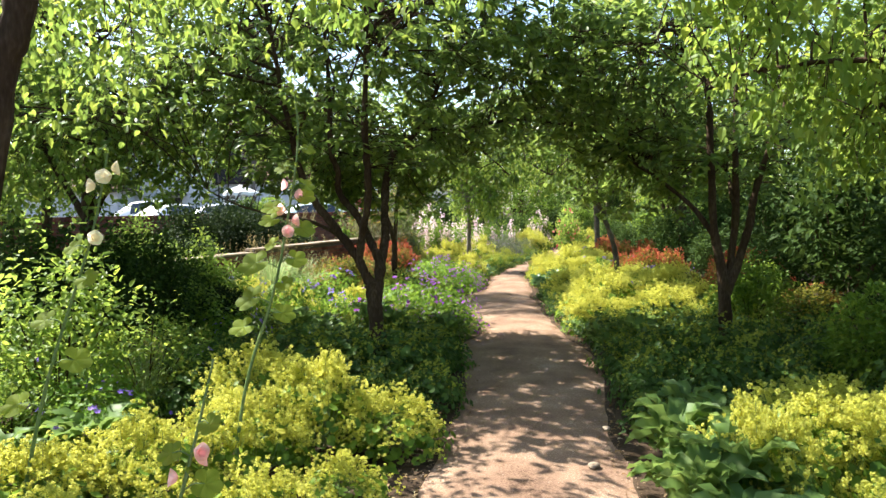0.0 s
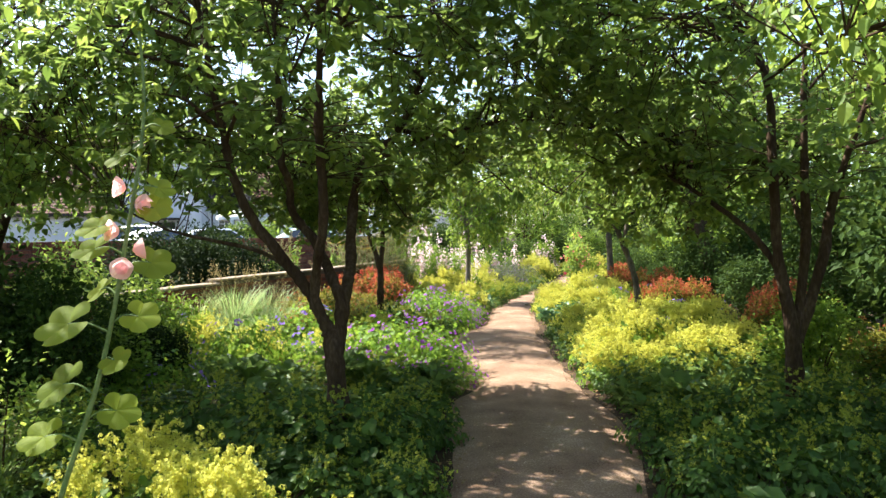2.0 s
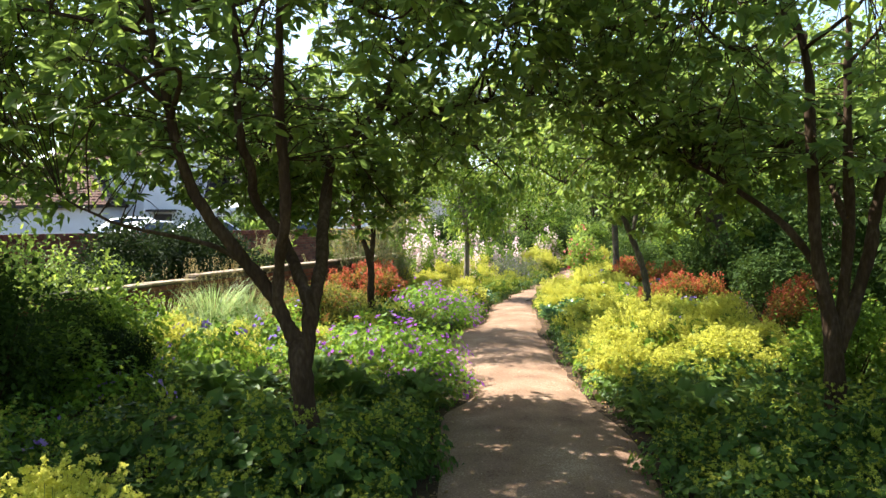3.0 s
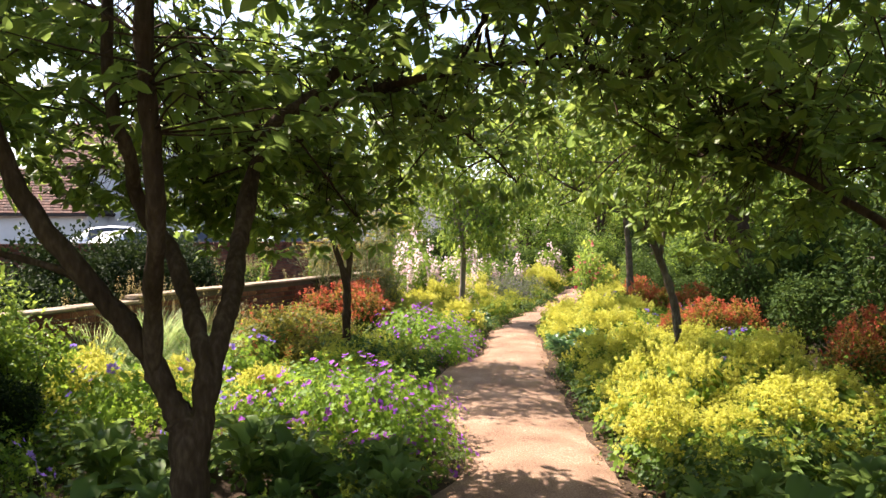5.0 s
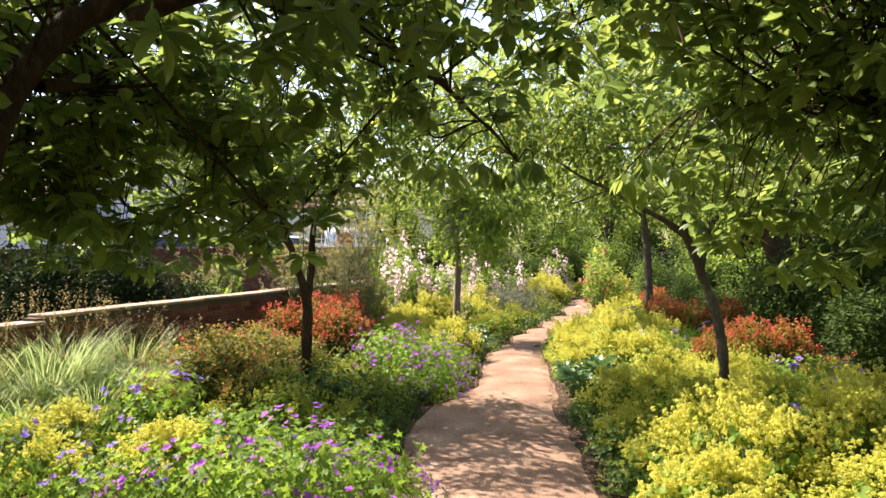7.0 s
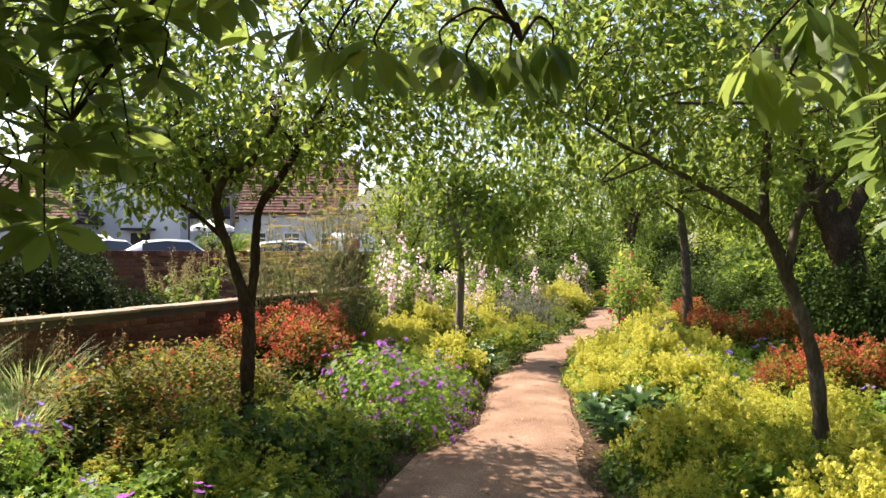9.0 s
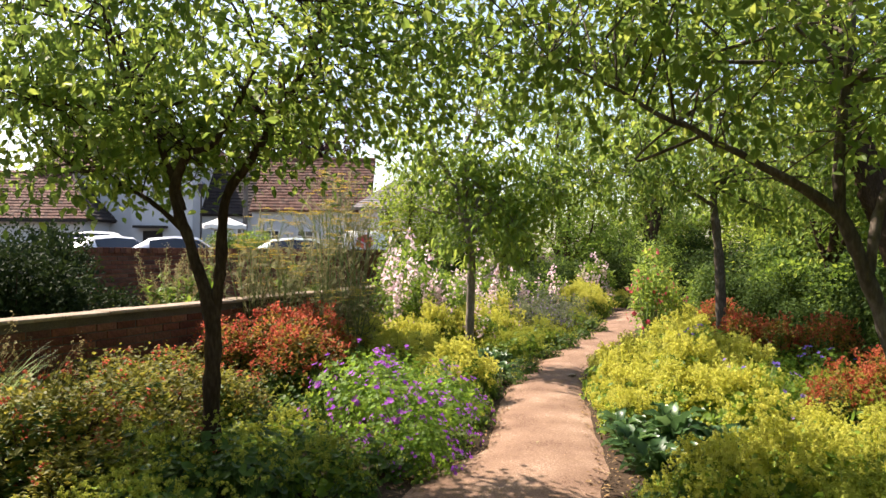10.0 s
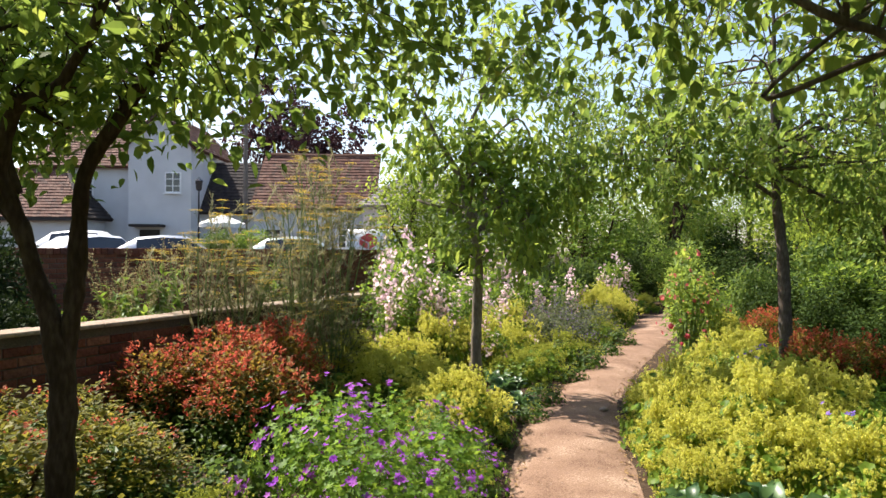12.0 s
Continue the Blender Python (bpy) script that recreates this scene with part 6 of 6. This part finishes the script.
def grass_tuft(label):
    root = thing("ornamental_grass", 0, 0, 0, label, "grass", "tufts of ornamental grass")
    lv, sd = Geo(), Geo()
    n = 680
    ang = rng.uniform(0, 2 * math.pi, n)
    rad = 0.22 * np.sqrt(rng.random(n))
    pos = np.stack([rad * np.cos(ang), rad * np.sin(ang), np.zeros(n) - 0.01], 1)
    d = np.stack([np.cos(ang), np.sin(ang), np.zeros(n)], 1) + rng.normal(size=(n, 3)) * [0.5, 0.5, 0]
    for bend in (0.5, 0.9, 1.3):
        k = rng.random(n) < 0.4
        lv.scatter(blade_shape(5, 0.009, bend), frames(d[k]), pos[k], rng.uniform(0.55, 1.05, k.sum()))
    for k in range(16):
        a = k * 2.4
        tip = np.array([0.35 * math.cos(a), 0.35 * math.sin(a), rng.uniform(0.8, 1.1)])
        tube(sd, spline([(0, 0, 0), tuple(tip * [0.3, 0.3, 0.6]), tuple(tip)], 4), np.linspace(0.002, 0.001, 9), 3)
        q = tip + rng.normal(size=(14, 3)) * [0.01, 0.01, 0.05]
        sd.scatter(FLECK, frames(rand_dirs(14)), q, rng.uniform(0.012, 0.025, 14))
    part("blade_tuft", lv, M_GRASS, root, kind="stuff")
    part("seed_head", sd, M_STRAW, root, "pale straw-coloured seed heads", kind="stuff")
    return root


grass = Kind(grass_tuft("tuft of long arching pale green grass"), grass_tuft("tuft of arching grass with straw seed heads"))
for x, y, sc in [(-3.2, 12.4, 0.95), (-3.0, 12.9, 0.85), (-3.5, 11.8, 1.0), (-2.9, 11.6, 0.9), (-3.2, 11.0, 0.95), (-2.9, 12.3, 0.85), (-3.8, 11.0, 1.0), (-3.1, 13.1, 0.85), (-3.0, 10.4, 0.85), (-3.5, 10.6, 0.9), (-2.7, 10.9, 0.85), (-2.3, 4.9, 0.6), (-2.7, 5.4, 0.7), (-3.4, 12.8, 0.95), (-2.6, 11.5, 0.8), (-2.75, 12.6, 0.85), (-3.3, 11.5, 0.95), (-2.6, 10.3, 0.7)]:
    grass.put(x, y, sc)


def fennel(label, h=1.9):
    root = thing("fennel", 0, 0, 0, label, "herb", "fennel plants")
    st, th, fl = Geo(), Geo(), Geo()
    for k in range(13):
        a = k * 2.4
        lean = rng.uniform(0.1, 0.5)
        hh = h * rng.uniform(0.7, 1.05)
        c = spline([(0.04 * math.cos(a), 0.04 * math.sin(a), -0.03), (lean * 0.4 * math.cos(a), lean * 0.4 * math.sin(a), hh * 0.5), (lean * math.cos(a), lean * math.sin(a), hh)], 7)
        tube(st, c, np.linspace(0.012, 0.0035, len(c)), 5)
        for j in range(4, len(c), 1):
            n = 22
            d = rand_dirs(n) * 0.3
            q = np.linspace(0, 1, n)[:, None]
            side = unit(rng.normal(size=3) * [1, 1, 0.2] + [0, 0, 0.35])
            root_p = c[j] + side * q * 0.26
            th.scatter((np.array([(-0.0055, 0, 0), (0.0055, 0, 0), (0, 1, 0)]), np.array([(0, 1, 2)])), frames(d + side * 0.5), root_p, np.stack([np.ones(n), rng.uniform(0.05, 0.14, n), np.ones(n)], 1))
        for _ in range(3):
            tip = c[-1] + rng.normal(size=3) * [0.09, 0.09, 0.06]
            tube(st, [tuple(c[-3]), tuple((c[-3] + tip) / 2), tuple(tip)], [0.003, 0.002, 0.002], 3)
            m = 16
            aa = np.arange(m) * 2.4
            rr = 0.07 * np.sqrt(np.arange(m) / m)
            ends = tip + np.stack([rr * np.cos(aa), rr * np.sin(aa), 0.05 - rr * 0.15], 1)
            for e in ends:
                q = e + rng.normal(size=(6, 3)) * [0.007, 0.007, 0.003]
                fl.scatter(FLECK, frames(rand_dirs(6) * [1, 1, 0.2]), q, np.full(6, 0.011))
            for e in ends[::2]:
                tube(st, [tuple(tip), tuple((tip + e) / 2), tuple(e)], [0.0012] * 3, 3)
    part("stalk", st, M_STEM, root, kind="stuff")
    part("frond", th, M_FEN, root, "feathery grey-green leaves", kind="stuff")
    part("umbel", fl, M_FEN_FL, root, "flat yellow flower heads", kind="stuff")
    return root


fen = Kind(fennel("tall fennel with feathery leaves and yellow umbels"), fennel("tall fennel going to seed", 1.75))
for x, y, sc in [(-1.85, 16.5, 1.0), (-2.25, 16.1, 1.0), (-1.55, 16.9, 1.05), (-2.55, 16.7, 0.95), (-2.0, 17.2, 1.05), (-1.45, 16.3, 0.9), (-2.6, 15.9, 0.9)]:
    fen.put(x, y, sc)


def flowering(label, r, h, n, size, petals, flowers, fsize, leafm, name, leaf=LEAF_W, band=0.35, spikes=0):
    """An upright flowering shrub with blossom among the leaves."""
    root = bush(label, r, r, h, n, leaf, leafm, size, name, M_STEM)
    fl = Geo()
    p, nrm = dome(flowers, r * 0.95, h * 1.0, band, (0.72, 1.12))
    if spikes:
        heads, _ = dome(spikes, r * 0.9, h * 1.02, band, (0.75, 1.1))
        pick = rng.integers(0, spikes, flowers)
        p = heads[pick] + rng.normal(size=(flowers, 3)) * [0.045, 0.045, 0.11]
    face = unit(nrm + rng.normal(size=nrm.shape) * 0.5)
    fl.scatter(FLOWER5, frames(np.cross(face, rand_dirs(flowers)), face), p, fsize * rng.uniform(0.6, 1.2, flowers))
    part("blossom", fl, petals, root, kind="stuff")
    root["category"] = "flowering shrub"
    return root


mallow = Kind(flowering("tall mallow shrub with pale pink flowers", 0.6, 1.3, 1300, 0.07, M_PINK, 440, 0.068, M_LF_MID, "mallow", spikes=26),
              flowering("airy mallow with whitish pink flowers", 0.55, 1.15, 1000, 0.06, M_PINK, 400, 0.066, M_LF_MID, "mallow", spikes=24))
for x, y, sc in [(-1.4, 18.8, 1.0), (-1.8, 19.3, 1.05), (-1.0, 18.7, 0.9), (-2.1, 18.8, 0.9), (-1.5, 19.8, 1.05), (-0.75, 18.3, 0.85), (-1.7, 20.2, 0.85), (0.05, 19.3, 0.8), (-2.0, 19.0, 0.75), (-0.5, 20.2, 1.0), (0.2, 21.7, 0.9), (1.0, 24.0, 0.9), (-0.9, 21.4, 1.0), (-0.1, 18.3, 0.6), (2.2, 26.8, 1.0), (-2.4, 18.6, 0.65), (-0.4, 23.0, 1.0), (5.0, 21.0, 0.7), (-1.1, 18.2, 0.7)]:
    mallow.put(x, y, sc)
catmint = Kind(flowering("rounded grey-green catmint with dull violet flower spikes", 0.6, 0.85, 1500, 0.05, M_GREY_VIOLET, 420, 0.026, M_LF_GREY, "catmint", spikes=60))
for x, y, sc in [(0.72, 19.9, 0.85), (1.0, 20.8, 0.95), (0.45, 20.4, 0.9), (1.4, 21.9, 0.95), (0.9, 22.0, 0.9)]:
    catmint.put(x, y, sc)
rose = Kind(flowering("tall climbing rose with coral-red flowers and pale leaves", 0.42, 1.7, 1000, 0.075, M_ROSE, 40, 0.085, M_LF_G, "rose_bush", LEAF_OVAL, 0.72))
for x, y, sc in [(2.55, 19.9, 1.0), (2.95, 20.6, 0.9), (2.85, 22.0, 0.9)]:
    rose.put(x, y, sc)



def dock(label, h=1.4):
    """Upright weed stalks with narrow leaves and rusty seed spikes."""
    root = thing("dock", 0, 0, 0, label, "weed", "weeds by the wall")
    st, lv, sd = Geo(), Geo(), Geo()
    for k in range(9):
        a = k * 2.4
        hh, lean = h * rng.uniform(0.6, 1.05), rng.uniform(0.08, 0.34)
        c = spline([(0.12 * math.cos(a), 0.12 * math.sin(a), -0.03), ((0.12 + lean * 0.3) * math.cos(a), (0.12 + lean * 0.3) * math.sin(a), hh * 0.55), ((0.12 + lean) * math.cos(a), (0.12 + lean) * math.sin(a), hh)], 9)
        tube(st, c, np.linspace(0.008, 0.003, len(c)), 5)
        low = c[rng.integers(2, 13, 34)]
        lv.scatter(LEAF_LONG, frames(rand_dirs(34) + [0, 0, 0.25]), low + rng.normal(size=(34, 3)) * 0.02, rng.uniform(0.09, 0.2, 34))
        top = c[rng.integers(10, len(c), 150)]
        sd.scatter(FLECK, frames(rand_dirs(150)), top + rng.normal(size=(150, 3)) * [0.024, 0.024, 0.03], rng.uniform(0.014, 0.03, 150))
    part("stalk", st, M_STEM, root, kind="stuff")
    part("foliage", lv, M_LF_MID, root, kind="stuff")
    part("seed_spike", sd, M_STRAW, root, "rusty straw-coloured seed spikes", kind="stuff")
    return root


weeds = Kind(dock("tall dock with straw-coloured seed spikes before the brick wall"), dock("leafy dock gone to seed beside the brick wall", 1.2))
for x, y, sc in [(-5.45, 19.0, 1.05), (-5.2, 18.6, 0.9), (-4.9, 19.3, 1.0), (-4.4, 20.4, 1.0), (-4.0, 21.2, 0.95), (-3.7, 20.2, 0.9), (-4.7, 18.2, 0.8)]:
    weeds.put(x, y, sc)


def hollyhock(label, stem, leaves, flowers, petal=M_HOLLY_FL):
    """stem: points in the world; leaves: (height, side angle, size); flowers: heights."""
    x, y, _ = stem[0]
    root = thing("hollyhock", x, y, 0, label, "flower")
    c = spline(stem, 8) - [x, y, 0]
    st, lv, fl = Geo(), Geo(), Geo()
    tube(st, c, np.linspace(0.011, 0.004, len(c)), 7)
    for z, a, size in leaves:
        p = np.array([np.interp(z, c[:, 2], c[:, k]) for k in range(3)])
        a = radians(a)
        tip = p + np.array([math.cos(a), math.sin(a), 0.25]) * size * 0.7
        tube(st, spline([tuple(p), tuple((p + tip) / 2 + [0, 0, 0.015]), tuple(tip)], 3), np.linspace(0.004, 0.0025, 7), 4)
        lv.scatter(LEAF_HOLLY, frames(np.array([[math.cos(a), math.sin(a), -0.35]]), np.array([[-0.25, -0.65, 0.75]])), [tip], np.array([size * 1.2]))
    for z, a in flowers:
        p = np.array([np.interp(z, c[:, 2], c[:, k]) for k in range(3)])
        a = radians(a)
        d = np.array([[math.cos(a), math.sin(a), 0.15]])
        f1 = frames(np.cross(d, [[0.1, 0.2, 1]]), d)
        fl.scatter(cup_flower(0.5), f1, [p + d[0] * 0.025], np.array([0.07]))
        fl.scatter(cup_flower(0.8), f1, [p + d[0] * 0.03], np.array([0.04]))
    for z in np.linspace(c[-1, 2] - 0.55, c[-1, 2], 16):
        p = np.array([np.interp(z, c[:, 2], c[:, k]) for k in range(3)])
        d = unit(rng.normal(size=(1, 3)))
        lv.scatter(LEAF_OVAL, frames(d), [p], np.array([0.035]))
        lv.scatter(PEB, frames(d), [p + d[0] * 0.012], np.array([0.018]))
    part("stalk", st, M_STEM, root, smooth=True)
    part("foliage", lv, M_LF_HOLLY, root, kind="stuff")
    part("blossom", fl, petal, root, "pale pink cup-shaped flowers", kind="stuff")


hollyhock("tall hollyhock with lobed leaves and pale pink flowers", [(-0.93, 3.27, 0), (-0.83, 3.29, 0.64), (-0.67, 3.32, 1.16), (-0.58, 3.33, 1.58), (-0.52, 3.35, 1.99), (-0.53, 3.35, 2.3)],
          [(0.95, 200, 0.14), (1.02, 20, 0.13), (1.1, 170, 0.17), (1.2, 330, 0.1), (1.3, 190, 0.18), (1.33, 10, 0.12), (1.42, 160, 0.1), (1.5, 20, 0.13), (1.55, 200, 0.12), (1.62, 200, 0.12), (1.68, 0, 0.11), (1.75, 30, 0.1), (1.85, 170, 0.1), (1.95, 20, 0.08)],
          [(1.5, 300), (1.56, 30), (1.62, 230), (1.7, 340), (1.76, 200)])
hollyhock("slim hollyhock with fading pinkish flowers", [(-0.72, 1.95, 0), (-0.66, 2.0, 0.4), (-0.58, 2.05, 0.75), (-0.52, 2.1, 1.05)], [(0.4, 200, 0.12), (0.55, 20, 0.12), (0.68, 190, 0.1), (0.8, 330, 0.09)], [(0.66, 30), (0.6, 200), (0.7, 330)])
hollyhock("hollyhock with creamy flowers in the sun", [(-1.75, 2.6, 0), (-1.55, 2.6, 0.8), (-1.3, 2.6, 1.5), (-1.2, 2.6, 1.9)], [(0.7, 200, 0.14), (0.9, 20, 0.14), (1.1, 190, 0.12), (1.3, 330, 0.11), (1.45, 180, 0.09)], [(1.78, 300), (1.82, 30), (1.74, 200), (1.5, 320)], M_CREAM)

# ---- brick walls, last ----
LOW_A, LOW_B = np.array([-4.75, 8.2]), np.array([-1.78, 19.3])
l_dir = (LOW_B - LOW_A) / np.linalg.norm(LOW_B - LOW_A)
l_len = float(np.linalg.norm(LOW_B - LOW_A))
l_rot = math.degrees(math.atan2(l_dir[1], l_dir[0]))
low_wall = new("wall_garden")
low_wall.matrix_basis = pose(LOW_A[0], LOW_A[1], 0, 0, 0, l_rot)
tagged(low_wall, "low red brick garden wall with pale coping", "wall", kind="structure")
STEP = 3.6
g = Geo()
box(g, 0, l_len, -0.088, 0.10, -0.1, 0.844)
part("mortar_core", g, M_MORTAR, low_wall)
b_full = Geo()
b_full.scatter(brick_shape(0.215, 0.065, 0.06), frames([(0, 1, 0)]), [(0, 0, 0)], np.ones(1))
brick_me = b_full.mesh("brick", [M_BRICK])
rest = Geo()
count = 0
for r in range(11):
    z = 0.04 + r * 0.075
    n = int(l_len / 0.225)
    for k in range(n):
        xk = 0.12 + k * 0.225 + (0.1125 if r % 2 else 0)
        if xk > l_len - 0.11:
            continue
        off = rng.uniform(-0.004, 0.004)
        if 3.4 < xk < 9.6 and r >= 1 and count < 300:
            ob = new("brick", brick_me)
            ob.parent = low_wall
            ob.matrix_basis = pose(xk, -0.068 + off, z, 0, 0, rng.uniform(-0.5, 0.5))
            count += 1
        else:
            rest.scatter(brick_shape(0.215, 0.065, 0.06), frames([(0, 1, 0)]), [(xk, -0.068 + off, z)], np.ones(1))
part("brickwork", rest, M_BRICK, low_wall, kind="stuff")
k = 0
xk = 0.0
while xk < l_len - 0.1:
    ln = min(0.46, l_len - xk)
    zc = 0.913 if xk > STEP else 0.858
    rounded("coping", ln - 0.008, 0.26, 0.034, M_COPING, low_wall, pose(xk + ln / 2, 0.0, zc + rng.uniform(-0.004, 0.004), rng.uniform(-0.6, 0.6), 0, rng.uniform(-0.4, 0.4)), 0.012, 2)
    xk += ln
g = Geo()
box(g, STEP, l_len, -0.085, 0.095, 0.80, 0.899)
part("mortar_bed", g, M_MORTAR, low_wall)

t_len = float(np.linalg.norm(WALL_B - WALL_A))
tall = new("wall_boundary")
tall.matrix_basis = pose(WALL_A[0], WALL_A[1], 0, 0, 0, math.degrees(math.atan2(w_dir[1], w_dir[0])))
tagged(tall, "tall red brick boundary wall beside the street", "wall", kind="structure")
g = Geo()
box(g, -6, t_len, -0.09, 0.115, -0.1, 1.40)
part("mortar_core", g, M_MORTAR, tall)
g = Geo()
sh = brick_shape(0.215, 0.065, 0.06)
pos = [(-6 + 0.12 + k * 0.225 + (0.1125 if r % 2 else 0), -0.07 + rng.uniform(-0.004, 0.004), 0.04 + r * 0.075) for r in range(19) for k in range(int((t_len + 5.8) / 0.225))]
near = [p for p in pos if p[2] > 0.9 and 3.0 < p[0] < 12.6][:300]
for p in near:
    ob = new("brick", brick_me)
    ob.parent = tall
    ob.matrix_basis = pose(*p)
pos = [p for p in pos if p not in set(near)]
g.scatter(sh, frames(np.tile([0.0, 1.0, 0.0], (len(pos), 1))), pos, np.ones(len(pos)))
pos = [(-6 + 0.06 + k * 0.112, 0.0, 1.455) for k in range(int((t_len + 5.8) / 0.112))]
g.scatter(brick_shape(0.1, 0.1, 0.24), frames(np.tile([0.0, 1.0, 0.0], (len(pos), 1))), pos, np.ones(len(pos)))
part("brickwork", g, M_BRICK, tall, kind="stuff")
